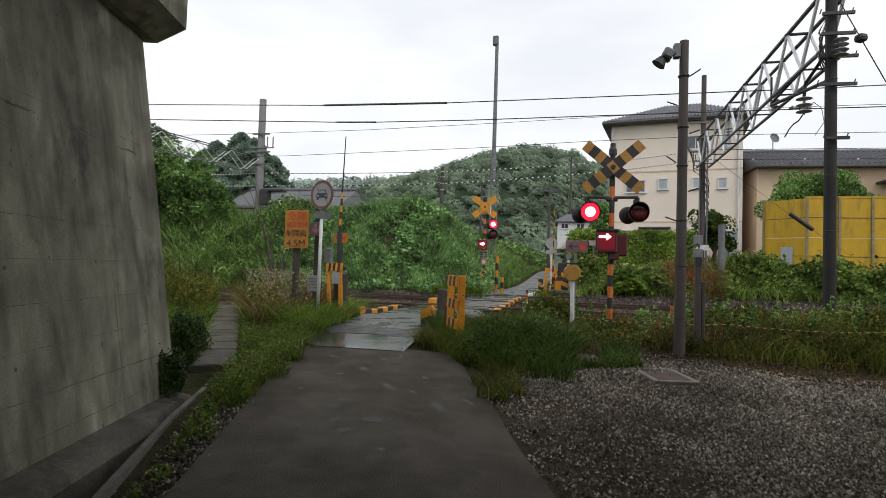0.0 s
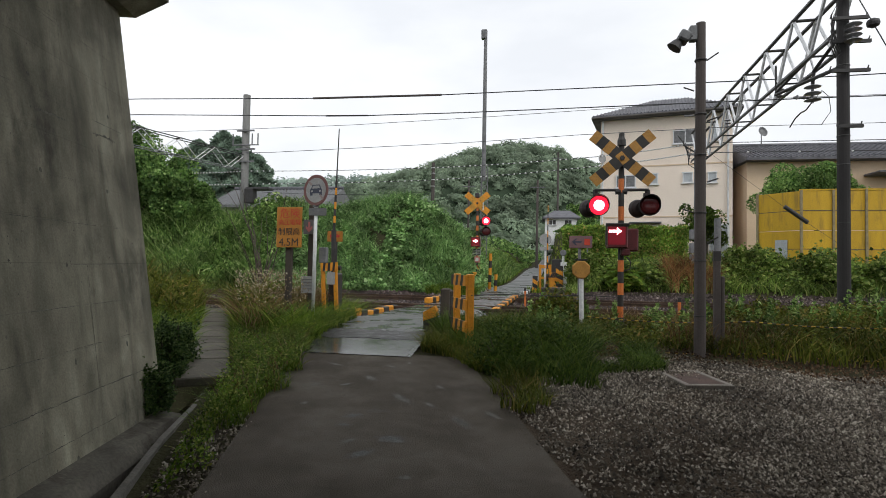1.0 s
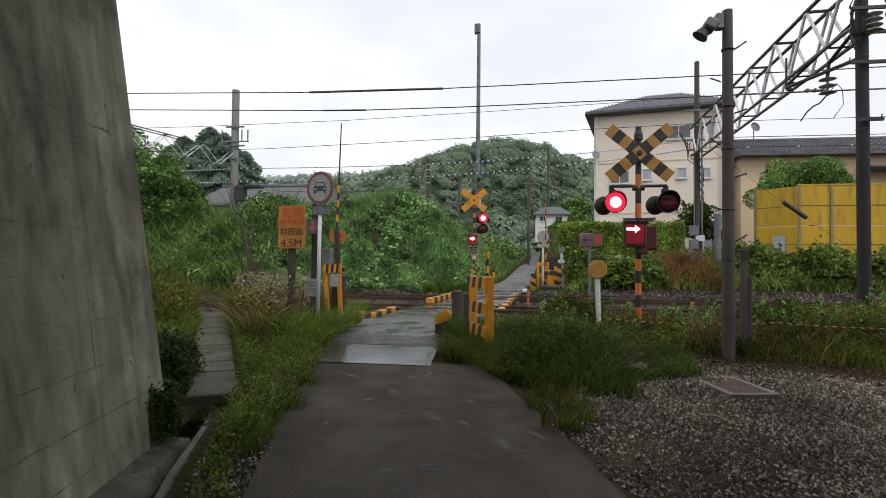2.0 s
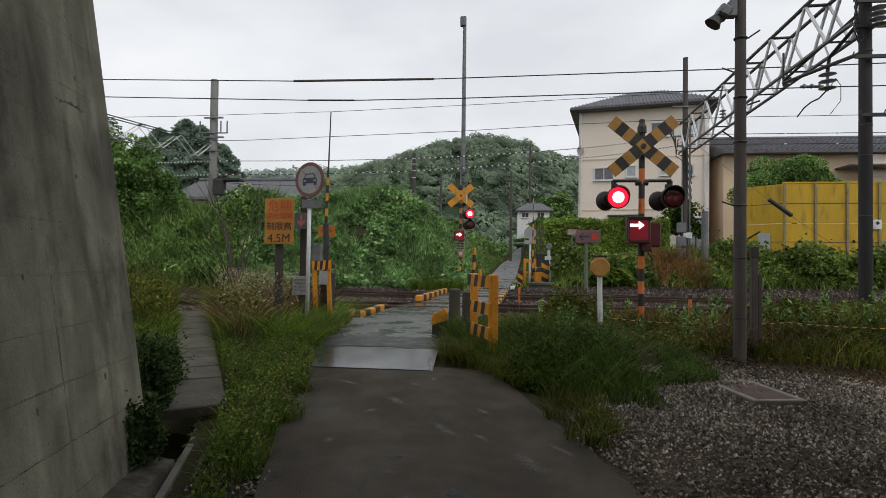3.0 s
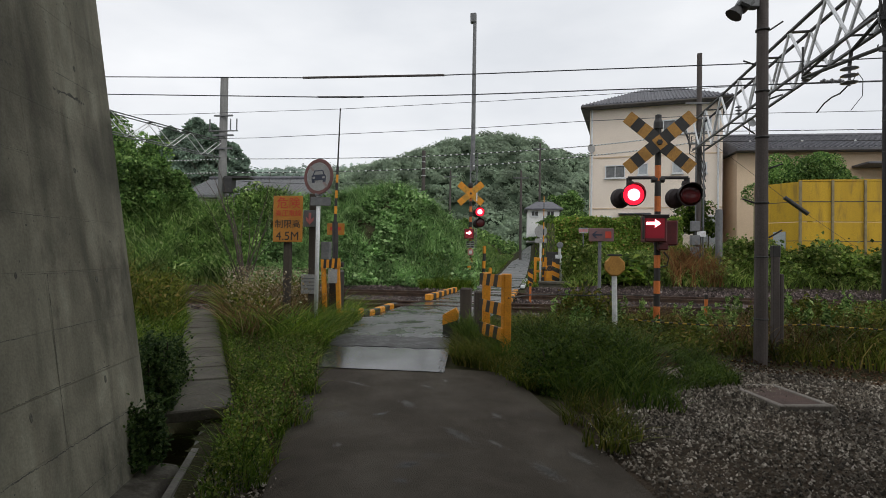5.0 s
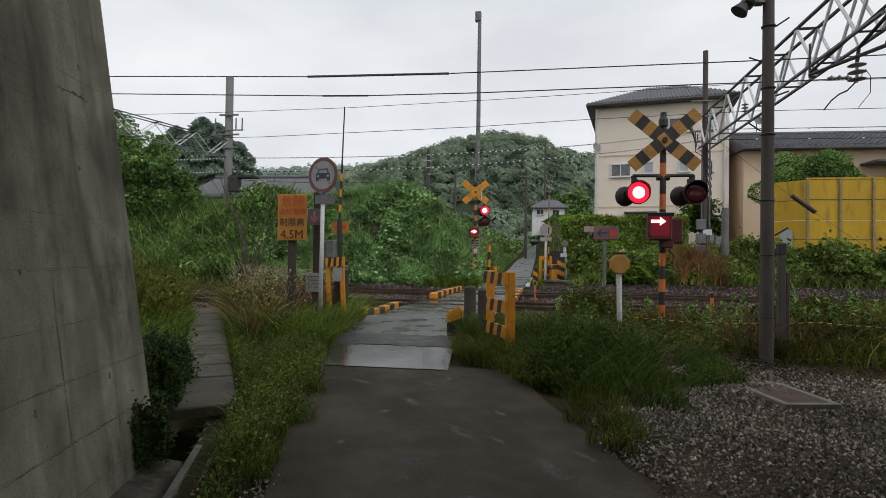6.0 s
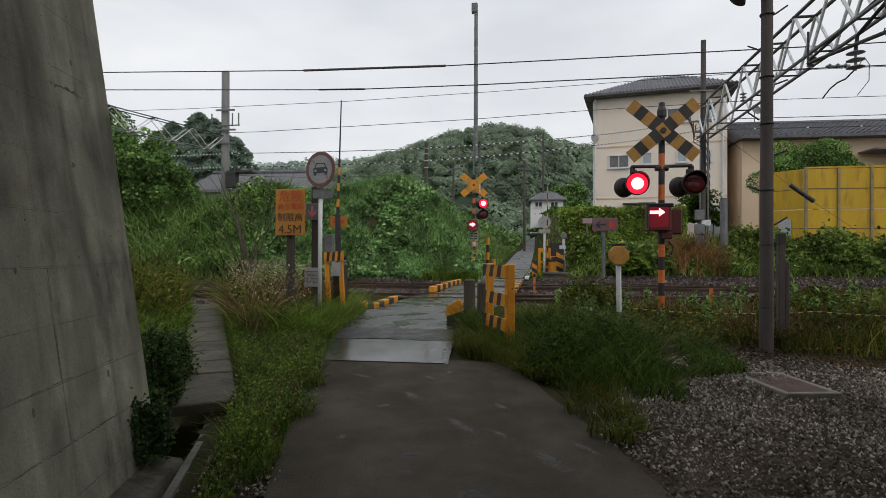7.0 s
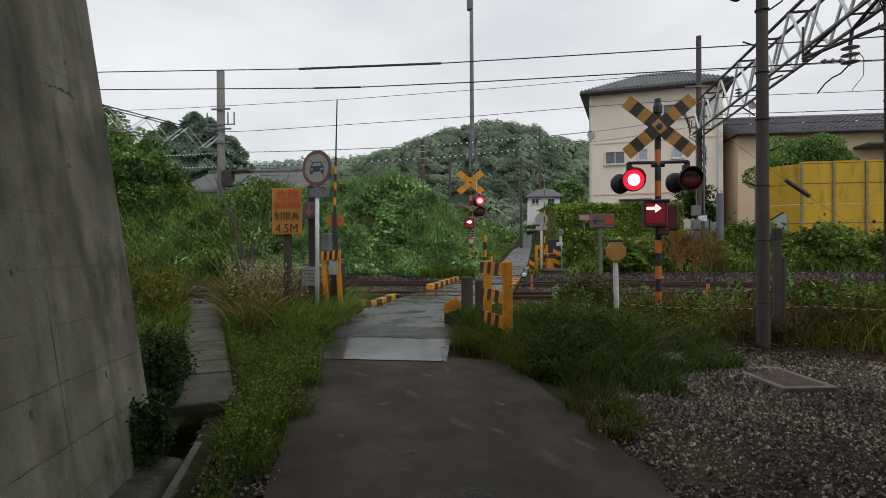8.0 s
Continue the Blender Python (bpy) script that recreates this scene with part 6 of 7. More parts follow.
for x in (1.62, 3.55):
    window(fh, 0.85, 0.6, at(x, 70.45, 7.25), 2, M_darkmetal)

# farmhouse roof behind the left bank
lf = thing("house", (0, 0, 0), "low farmhouse with long grey tiled roof behind the bank", "house")
part("wall", box(bmesh.new(), (8.5, 6, 4.6), at(-20.7, 43, 3.6)), M_whitewall, lf)
bm = bmesh.new()
prism(bm, [(-4, 0), (4, 0), (4, 0.15), (0, 1.9), (-4, 0.15)], 9.6, Matrix(((0, 0, 1, -25.6), (1, 0, 0, 43), (0, 1, 0, 5.75), (0, 0, 0, 1))))
lr = part("roof", bm, M_grey, lf)
bm = bmesh.new()
for k in range(32):
    x = -25.5 + k * 0.3
    rod(bm, (x, 39, 5.92), (x, 43, 7.66), 0.06, n=5)
tagged(part("roof_ribbing", bm, M_grey, lr), kind="stuff")
part("ridge", rod(bmesh.new(), (-25.6, 43, 7.72), (-16, 43, 7.72), 0.16, n=8), M_roof, lr)

# ---------------------------------------------------------------- hills
def ridge(name, y0, pts, depth, material, n, size, label, base_mat, crown):
    """A wooded hill: a lumpy slope with a cover of leaf clumps."""
    px, pz = zip(*pts)
    xs = np.linspace(px[0], px[-1], 150)
    v = np.linspace(0, 1, 34)
    X, V = np.meshgrid(xs, v)
    top = np.interp(X, px, pz)
    prof = np.where(V < 0.6, np.sin(V / 0.6 * np.pi / 2), np.cos((V - 0.6) / 0.4 * np.pi / 2))
    Y = y0 + V * depth
    Z = 1 + prof * top + (0.028 * top * lump(X, Y, 0.22, 3.0) + 0.03 * top * lump(X, Y, 0.55, 1.0)) * (prof > 0.05)
    P = np.stack([X, Y, Z], -1)
    a = (np.arange(33)[:, None] * 150 + np.arange(149)[None]).ravel()
    from_base = from_arrays(name, P.reshape(-1, 3), np.stack([a, a + 1, a + 151, a + 150], 1), base_mat, smooth=True)
    tagged(from_base, label, "hill", kind="structure")
    cols, rows = int((px[-1] - px[0]) / crown), int(0.72 * depth * 2.1 / crown)
    ci, cj = np.meshgrid(np.arange(cols), np.arange(rows))
    k = ci.size
    fx = np.clip((ci.ravel() + RNG.uniform(-0.1, 1.1, k)) / cols, 0, 0.999) * 149
    fv = np.clip((cj.ravel() + RNG.uniform(-0.1, 1.1, k)) / rows, 0, 0.999) * 0.72 * 33
    fv = np.where(RNG.uniform(size=k) < 0.25, RNG.uniform(0, 3.5, k), fv)
    i, j = np.minimum(fx.astype(int), 148), fv.astype(int)
    u, w = (fx - i)[:, None], (fv - j)[:, None]
    C = P[j, i] * (1 - u) * (1 - w) + P[j, i + 1] * u * (1 - w) + P[j + 1, i] * (1 - u) * w + P[j + 1, i + 1] * u * w + RNG.normal(size=(k, 3)) * (0.2 * crown, 0.2 * crown, 0.06 * crown)
    R = crown * RNG.uniform(0.45, 0.85, k)
    own = RNG.integers(0, k, n)
    d = RNG.normal(size=(n, 3))
    d /= np.linalg.norm(d, axis=1, keepdims=True)
    d[:, 2] = np.abs(d[:, 2]) * 1.1 - 0.45
    d[:, 1] = np.where(d[:, 1] > 0.3, -d[:, 1], d[:, 1])
    d /= np.linalg.norm(d, axis=1, keepdims=True)
    ph = own * 2.4
    rad = R[own] * (1 + 0.16 * np.sin(4.5 * d[:, 0] + ph) * np.sin(5 * d[:, 1] + 1.3 * ph) + 0.12 * np.sin(9 * d[:, 2] + 6 * d[:, 0] + ph)) * RNG.uniform(0.82, 1.04, n)
    Q = C[own] + d * rad[:, None] * (1, 1, 0.85)
    NN = d
    tagged(leaf_cloud(name + "_canopy", Q, size, material, None, 0.72, 0.85, NN), "dense green tree canopy on the hill", "forest", kind="stuff")


# Both canopies carry their distance haze in the leaf colour.
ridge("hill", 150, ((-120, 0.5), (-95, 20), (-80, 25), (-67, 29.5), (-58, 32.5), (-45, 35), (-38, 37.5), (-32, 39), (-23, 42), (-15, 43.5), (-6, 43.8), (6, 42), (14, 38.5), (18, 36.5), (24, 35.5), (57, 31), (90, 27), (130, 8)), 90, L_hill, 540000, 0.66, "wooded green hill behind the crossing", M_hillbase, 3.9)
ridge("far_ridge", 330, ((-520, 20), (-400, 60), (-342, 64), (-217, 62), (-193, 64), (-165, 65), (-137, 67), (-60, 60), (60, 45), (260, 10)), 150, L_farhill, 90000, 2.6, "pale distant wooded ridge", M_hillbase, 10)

# ---------------------------------------------------------------- vegetation
def stuff(ob, label, category):
    return tagged(ob, label, category, kind="stuff")


fx, fy = scatter(26000, -24, -11.5, 21.0, 25.5)
fp = on_ground(fx, fy)
fp[:, 2] += RNG.uniform(0.1, 1.5, len(fx)) * (0.7 + 0.4 * lump(fx, fy, 0.9, 2.0))
stuff(leaf_cloud("bank_herbs", fp, 0.2, L_tall, None, 0.45, 0.4), "broad green herbs on the far embankment", "weeds")
fx, fy = scatter(26000, -12, -4.7, 8.8, 13.0, lambda x, y: (x < -4.6 - 0.1 * (y - 8)) & (np.abs(x + 3.8 + 0.6 * (y - 5.72)) > 0.42))
fp = on_ground(fx, fy)
fp[:, 2] += RNG.uniform(0.05, 0.75, len(fx)) * (0.75 + 0.5 * lump(fx, fy, 1.2, 2.0))
stuff(leaf_cloud("weed_leaves", fp, 0.085, L_weed, None, 0.45, 0.4), "narrow leaves of tall trackside weeds", "weeds")

# creeper bank beyond the tracks
kx, ky = scatter(230000, -13.2, -2.55, 21.5, 30.5, lambda x, y: (lump(x, y, 1.9, 0.7) > -0.42) | (RNG.uniform(size=len(x)) < 0.3))
P = on_ground(kx, ky)
P[:, 2] += np.abs(RNG.normal(size=len(kx))) * 0.16 + (0.42 * np.clip(lump(kx, ky, 0.9, 2.0), -0.4, 1) + 0.22 * lump(kx, ky, 2.6, 0.5)) * ss(21.6, 22.8, ky)
P[:, 1] += 0.25 * lump(kx, P[:, 2], 1.6, 1.2)
stuff(leaf_cloud("creeper_leaves", P, 0.145, L_kudzu, None, 0.5, 0.95), "bright green creeper leaves covering the bank", "creeper")
kx, ky = scatter(16000, -12, -3.2, 21.8, 26, lambda x, y: lump(x, y, 0.8, 2.5) > -0.1)
stuff(blades("creeper_grass", on_ground(kx, ky, 0.15), 0.75, 0.03, L_kudzu, None, 0.9), "green grass tufts rising through the creeper bank", "grass")
kx, ky = scatter(5000, -4.6, -2.6, 21.2, 23)
stuff(blades("bank_foot_grass", on_ground(kx, ky), 0.5, 0.03, L_grass, None, 0.6), "bright grass at the foot of the bank", "grass")

# tall grass bank to the left
tx, ty = scatter(20000, -24, -11.6, 21.0, 27, lambda x, y: lump(x, y, 1.5, 3.0) > -0.3)
hgt = (1.7 + 0.65 * lump(tx, ty, 1.1, 4.0)) * np.where(tx > -14.2, 0.7, 1.0)
stuff(blades("pampas_grass", on_ground(tx, ty), hgt, 0.06, L_tall, None, 0.5, 5), "tall green pampas grass along the far embankment", "grass")
tx, ty = scatter(6500, -13, -5.2, 9.0, 13.2, lambda x, y: (x < -4.6 - 0.33 * (y - 8)) & (np.abs(x + 3.8 + 0.6 * (y - 5.72)) > 0.4))
stuff(blades("tall_weeds", on_ground(tx, ty), 0.75 + 0.3 * lump(tx, ty, 1.0, 1.0) + 0.5 * ss(-7, -10, tx) + 0.15 * ss(9, 12, ty), 0.028, L_weed, None, 0.55, 4), "tall green weeds beside the tracks", "weeds")
tx, ty = scatter(17000, -7.4, -4.05, 7.6, 12.2, lambda x, y: (x < -4.45 - 0.02 * (y - 8)) & (x > -3.4 - 0.60 * (y - 5.7)) & (lump(x, y, 1.1, 3.0) > -0.25))
stuff(blades("dry_weeds", on_ground(tx, ty), 0.72 + 0.2 * lump(tx, ty, 1.3, 2.0), 0.016, L_dry, None, 0.6), "thin reddish-brown dry weeds with pale seed heads", "weeds")
hx, hy = scatter(5200, -6.9, -4.3, 8.2, 11.8, lambda x, y: (x > -3.4 - 0.60 * (y - 5.7)) & (lump(x, y, 1.1, 3.0) > -0.1))
sh = on_ground(hx, hy)
sh[:, 2] += RNG.uniform(0.4, 0.95, len(hx))
stuff(leaf_cloud("seed_heads", sh, 0.036, leafmat("seed_heads", (0.28, 0.2, 0.11), (0.55, 0.48, 0.34), (0.7, 0.66, 0.52)), None, 0.1, 0.5), "pale brown seed heads on dry weeds", "weeds")
tx, ty = scatter(6000, -7, -3.9, 8, 13, lambda x, y: (x < -4.0 - 0.35 * ss(9.6, 10.6, y)) & (x > -3.42 - 0.60 * (y - 5.7)))
stuff(blades("green_undergrowth", on_ground(tx, ty), 0.55 + 0.2 * lump(tx, ty, 1.4, 1.0), 0.024, L_grass, None, 0.9), "green undergrowth among the dry weeds", "weeds")


# verge between drain and lane
def verge(x, y):
    left = np.where(y < 5.8, kerb_x(y) + 0.17, -3.55 - 0.6 * (y - 5.72) + 0.10)
    right = np.interp(y, (2.8, 4.3, 5.0, 5.55, 6.4, 6.95, 7.46, 8.4, 9.5, 11.5), (-2.3, -2.7, -2.85, -2.90, -3.1, -3.28, -3.5, -3.7, -3.95, -4.2))
    return (x > left) & (x < right + 0.08 * np.sin(7 * y) + 0.05 * np.sin(17 * y))


vx, vy = scatter(80000, -7, -2.2, 2.6, 10, verge)
k = RNG.uniform(size=len(vx)) < 0.10 + 0.90 * ss(3.8, 5.2, vy)
stuff(blades("verge_grass", on_ground(vx[k], vy[k]), 0.08 + 0.12 * ss(3.5, 5, vy[k]) + 0.10 * ss(5, 8, vy[k]) + 0.10 * lump(vx[k], vy[k], 1.8), 0.0085, L_grass, None, 0.85), "fresh green verge grass beside the lane", "grass")
vx, vy = scatter(80000, -7, -2.2, 2.5, 9.5, verge)
vp = on_ground(vx, vy)
vp[:, 2] += RNG.uniform(0.01, 0.07, len(vx)) + 0.20 * ss(3.6, 5.2, vy) * RNG.uniform(0, 1, len(vx))
stuff(leaf_cloud("verge_herbs", vp, 0.026, L_grass, None, 0.6), "small green herbs in the verge", "weeds")


vx, vy = scatter(3000, -6, -2.4, 4.8, 9.5, verge)
stuff(blades("dry_verge_stalks", on_ground(vx, vy), 0.36, 0.009, L_dry, None, 0.6), "dry brown stalks in the verge", "weeds")
oy = RNG.uniform(6.6, 12.0, 700)
ox = -3.8 - 0.6 * (oy - 5.72) + np.where(RNG.uniform(size=700) < 0.5, -1, 1) * RNG.uniform(0.28, 0.42, 700)
stuff(blades("path_edge_grass", on_ground(ox, oy, 0.02), 0.2, 0.009, L_grass, None, 1.0, 4), "grass hanging over the drain covers", "grass")

# plants behind the drain, at the wall's end
def behind(x, y):
    return (x < -4.05 - 0.60 * (y - 5.72)) & (x > -12)


vx, vy = scatter(22000, -10, -4.0, 5.6, 10.5, behind)
stuff(blades("bank_grass", on_ground(vx, vy), 0.33 + 0.16 * lump(vx, vy, 1.2, 5.0), 0.02, L_grass, None, 0.8), "green grass behind the drain covers", "grass")


def clump(name, centre, radii, n, size, material, label, category, up=0.3):
    """A bush: leaves in an uneven shell round a dark heart, on thin stems."""
    c, r = np.array(centre), np.array(radii)
    d = RNG.normal(size=(n, 3))
    d /= np.linalg.norm(d, axis=1, keepdims=True)
    d[:, 2] = np.abs(d[:, 2]) - 0.15
    rad = RNG.uniform(0.55, 1.0, n) ** 0.6 * (1 + 0.22 * np.sin(5 * d[:, 0] + 3 * d[:, 2] + c[0]) * np.sin(4 * d[:, 1] + 1.7 + c[1]))
    rad *= np.where(RNG.uniform(size=n) < 0.1, RNG.uniform(1, 1.4, n), 1) * (1 + 0.16 * np.sin(11 * d[:, 0] + 9 * d[:, 2] + 4 * c[1]) * np.sin(10 * d[:, 1] - 7 * d[:, 2]))
    P = c + d * r * rad[:, None]
    t = thing(name, tuple(float(v) for v in centre), label, category)
    lf = leaf_cloud("leaves", P - c, size, material, t, up)
    bm = bmesh.new()
    q = random.Random(int(abs(centre[0] * 100)))
    for i in range(9):
        a = q.uniform(0, 6.28)
        rod(bm, (0.1 * math.cos(a), 0.1 * math.sin(a), min(0, gz(centre[0], centre[1]) - centre[2]) - 0.05), (0.6 * r[0] * math.cos(a), 0.6 * r[1] * math.sin(a), r[2] * q.uniform(0.4, 0.8)), 0.01 + 0.02 * r[2] / 2, 0.005, 5)
    part("branching", bm, M_bark, t)
    return t


for cx, cy, cz, rr, hh, n in ((-3.56, 4.62, 0.30, 0.14, 0.34, 2200), (-3.70, 4.84, 0.32, 0.13, 0.36, 2000), (-4.02, 5.40, 0.40, 0.14, 0.46, 2400), (-4.22, 5.72, 0.44, 0.16, 0.50, 2400), (-4.48, 6.15, 0.42, 0.24, 0.48, 2200)):
    clump("shrub", (cx, cy, cz), (rr, rr * 1.25, hh), int(n * 2.2), 0.027, L_shade, "dark green leafy shrub between the abutment and the drain", "shrub", 0.45)
hx, hy = scatter(150, -4.5, -3.6, 4.7, 6.0, lambda x, y: np.abs(x + 3.82 + 0.62 * (y - 4.9)) < 0.18)
stuff(blades("drain_fern", np.stack([hx, hy, np.full(len(hx), 0.3)], 1), 0.38, 0.016, L_shade, None, 1.4, 4), "arching dark green blades over the drain", "weeds")
# bushes at the lane's right edge
for bx, by, rx, ry, rz, n in ((-0.72, 7.2, 0.42, 0.45, 0.48, 5200), (-0.22, 7.8, 0.5, 0.5, 0.5, 6000), (-0.62, 8.1, 0.42, 0.42, 0.48, 4200), (-0.5, 8.6, 0.6, 0.45, 0.45, 4500), (-1.0, 9.1, 0.4, 0.35, 0.32, 2600)):
    clump("bush", (bx, by, gz(bx, by)), (rx, ry, rz), n, 0.036, L_bush, "low dense dark green broom-like bush by the lane", "bush", 0.2)
bx, by = scatter(6000, -2.0, 0.3, 6.5, 9.2, lambda x, y: x > np.interp(y, (6.0, 6.4, 6.95, 7.46, 9.5), (-0.55, -0.72, -0.85, -0.95, -1.2)))
stuff(blades("bush_shoots", on_ground(bx, by), 0.40 + 0.2 * ss(6.5, 7.5, by) + 0.15 * lump(bx, by, 2.0), 0.012, L_bush, None, 0.9), "dark thin shoots round the bushes", "weeds")
bx, by = scatter(9000, -1.9, 0.4, 5.4, 7.4, lambda x, y: (lump(x, y, 2.2, 1.0) > 0.0) & (np.abs(x - np.interp(y, (5.6, 6.4, 6.95, 7.46), (-0.45, -0.68, -0.85, -1.2))) < 0.26))
stuff(blades("edge_grass", on_ground(bx, by), 0.24, 0.012, L_weed, None, 1.0), "light green grass tufts at the lane's edge", "grass")

sx, sy = scatter(9000, -2.1, -0.9, 7.4, 10.4, lambda x, y: x > np.interp(y, (7.4, 7.7, 8.4, 9.5, 11), (-1.3, -1.9, -2.0, -2.03, -1.85)))
stuff(blades("shoulder_grass", on_ground(sx, sy), 0.26 + 0.1 * lump(sx, sy, 2.0), 0.012, L_weed, None, 0.9), "grass on the crossing's shoulder", "grass")
sx, sy = scatter(1500, -4.1, -3.6, 8.2, 11.0, lambda x, y: x < np.interp(y, (8.2, 9.5, 11.5), (-3.62, -3.75, -3.95)))
stuff(blades("overhanging_grass", on_ground(sx, sy), 0.5, 0.012, L_grass, None, 1.3, 4), "long grass blades bending over the crossing", "grass")

lx, ly = scatter(11000, -0.4, 10, 7.7, 9.4, lambda x, y: y > 8.3 - 0.6 * ss(2.2, 3.6, x))
stuff(leaf_cloud("leaf_litter", on_ground(lx, ly, 0.012), 0.035, leafmat("dead_leaf_litter", (0.06, 0.035, 0.02), (0.16, 0.10, 0.06), (0.24, 0.17, 0.1)), None, 0.5), "brown dead leaf litter along the yard's edge", "litter")

sx, sy = scatter(2600, -2.0, -0.9, 7.7, 9.8, lambda x, y: np.abs(x + 1.3 + 0.42 * (y - 8.0)) < 0.28)
stuff(blades("frame_weeds", on_ground(sx, sy), 0.46 + 0.14 * lump(sx, sy, 2.0, 3.0), 0.011, L_bush, None, 0.8), "dark weeds round the guard frame's foot", "weeds")

sx, sy = scatter(5200, -0.2, 1.25, 6.9, 8.9, lambda x, y: (lump(x, y, 1.5, 2.0) > -0.35) & (y > 7.0 + 0.55 * np.clip(x, 0, 2)))
stuff(blades("yard_weeds", on_ground(sx, sy), 0.16 + 0.12 * ss(7.4, 8.6, sy), 0.010, L_bush, None, 0.9), "low dark weeds creeping over the yard's edge", "weeds")
sp = on_ground(sx, sy)
sp[:, 2] += RNG.uniform(0.01, 0.10, len(sx))
stuff(leaf_cloud("yard_herbs", sp, 0.028, L_bush, None, 0.5), "small dark herbs at the yard's edge", "weeds")

# weeds along the tracks, right
wx, wy = scatter(24000, -1.3, 13, 8.0, 12.7, lambda x, y: y > 9.05 - 0.6 * ss(2.4, 4.0, x) + 0.25 * np.sin(x * 1.9) + 0.5 * ss(1.5, -0.5, x) - 0.5 * ss(1, 0, x))
stuff(blades("track_weeds", on_ground(wx, wy), (0.27 + 0.17 * ss(1.5, 4, wx)) * (1 + 0.5 * lump(wx, wy, 0.9, 1.0)) + 0.2 * ss(3, 6, wx), 0.019, L_weed, None, 0.7), "mixed green weeds along the track fence", "weeds")
wx, wy = scatter(30000, -0.5, 12, 9.1, 12.5)
wp = on_ground(wx, wy)
wp[:, 2] += RNG.uniform(0.03, 0.5, len(wx)) * (0.4 + 0.8 * ss(2, 6, wx))
stuff(leaf_cloud("track_herbs", wp, 0.07, L_weed, None, 0.5, 0.4), "leafy weeds along the track fence", "weeds")
wx, wy = scatter(9000, -0.4, 9, 9.1, 11.8, lambda x, y: lump(x, y, 0.9, 6.0) > 0.15)
stuff(blades("dry_track_grass", on_ground(wx, wy), 0.58, 0.012, L_dry, None, 0.6), "dry brown grass along the rope fence", "weeds")
for bx, by, r, h in ((5.6, 10.3, 0.8, 0.8), (7.4, 10.0, 1.0, 0.9), (9.3, 10.2, 1.2, 1.0), (6.4, 9.4, 0.7, 0.55), (3.6, 11.0, 0.6, 0.6), (0.0, 11.0, 0.5, 0.7), (2.9, 10.6, 0.5, 0.55)):
    clump("weed_clump", (bx, by, gz(bx, by)), (r, r, h), 3600, 0.06, L_weed, "leafy green weed clump beside the tracks", "weeds", 0.3)

sx, sy = scatter(170, -0.6, 12, 9.5, 12.4)
sh = []
for x, y in zip(sx, sy):  # single tall stalks standing out of the strip
    n, top = 60, RNG.uniform(0.35, 0.62) + 0.4 * float(ss(2, 6, x)) * RNG.uniform()
    h = RNG.uniform(0.1, 1, n) * top
    a, r = RNG.uniform(0, 6.28, n), RNG.uniform(0.02, 0.13, n) * (1.25 - h / top)
    sh.append(np.stack([x + r * np.cos(a) + 0.08 * h, y + r * np.sin(a), h + gz(x, y)], 1))
stuff(leaf_cloud("tall_stalk_leaves", np.concatenate(sh), 0.085, L_tall, None, 0.35, 0.35), "tall leafy weed stalks beside the tracks", "weeds")

# far bank on the right
fx, fy = scatter(26000, 0.5, 26, 22.5, 28, lambda x, y: x > 0.7 + 0.1 * (y - 22))
stuff(blades("far_bank_grass", on_ground(fx, fy), 0.5 + 0.22 * lump(fx, fy, 0.7, 3.0), 0.05, L_bank, None, 0.8), "green grass on the far embankment", "grass")
fx, fy = scatter(26000, 2.0, 26, 22.7, 26.5)
fp = on_ground(fx, fy)
fp[:, 2] += np.abs(lump(fx, fy, 0.8, 1.0)) * 0.6 * RNG.uniform(0.2, 1, len(fx))
stuff(leaf_cloud("far_bank_leaves", fp, 0.15, L_bank, None, 0.6, 0.95), "creeper and weeds on the far embankment", "creeper")
rx, ry = scatter(1100, 4.7, 6.5, 22.5, 24.2, lambda x, y: lump(x, y, 2.0, 1.0) > -0.35)
stuff(blades("rusty_weeds", on_ground(rx, ry), 1.2 + 0.35 * lump(rx, ry, 2.0, 4.0), 0.03, L_rust, None, 0.7, 4), "dead rust-brown weeds on the far bank", "weeds")
clump("broadleaf_weed", (3.0, 22.9, gz(3.0, 22.9)), (0.9, 0.6, 1.0), 700, 0.26, L_grass, "broad-leaved pale green creeper clump", "creeper", 0.7)
for bx, by, r, h in ((8.2, 24.3, 1.3, 1.1), (10.6, 23.8, 1.5, 1.1), (13.4, 23.6, 1.6, 1.2), (16, 23.5, 1.6, 1.1), (1.9, 24.6, 1.0, 1.0)):
    clump("bush", (bx, by, gz(bx, by)), (r, r * 0.7, h), 4200, 0.13, L_bank, "green bush on the far embankment", "bush", 0.4)

for bx, by, r, h in ((1.6, 65, 1.3, 0.3), (3.6, 66, 1.4, 0.75), (5.6, 64, 1.8, 1.5)):
    clump("bush", (bx, by, gz(bx, by)), (r, r * 0.7, h), 2600, 0.26, L_tree, "green bush below the white house", "bush", 0.5)

# clipped hedge before the house
hx, hy, hzz = RNG.uniform(1.0, 7.3, 26000), RNG.uniform(30.2, 31.8, 26000), RNG.uniform(0, 1, 26000)
side = RNG.uniform(size=26000)
hy = np.where(side < 0.6, 30.2 + RNG.normal(size=26000) * 0.06, hy)
hh = np.where(side < 0.6, 1.0 + hzz * 2.65, 3.65 + RNG.normal(size=26000) * 0.07) + 0.12 * lump(hx, hy * 0, 1.5)
hedge = thing("hedge", (0, 0, 0), "clipped green hedge with autumn-red tips before the house", "hedge")
leaf_cloud("leaves", np.stack([hx, hy, hh], 1), 0.13, L_hedge, hedge, 0.2)
# Plain dark box in the soil colour paints the hedge's shaded inside.
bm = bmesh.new()
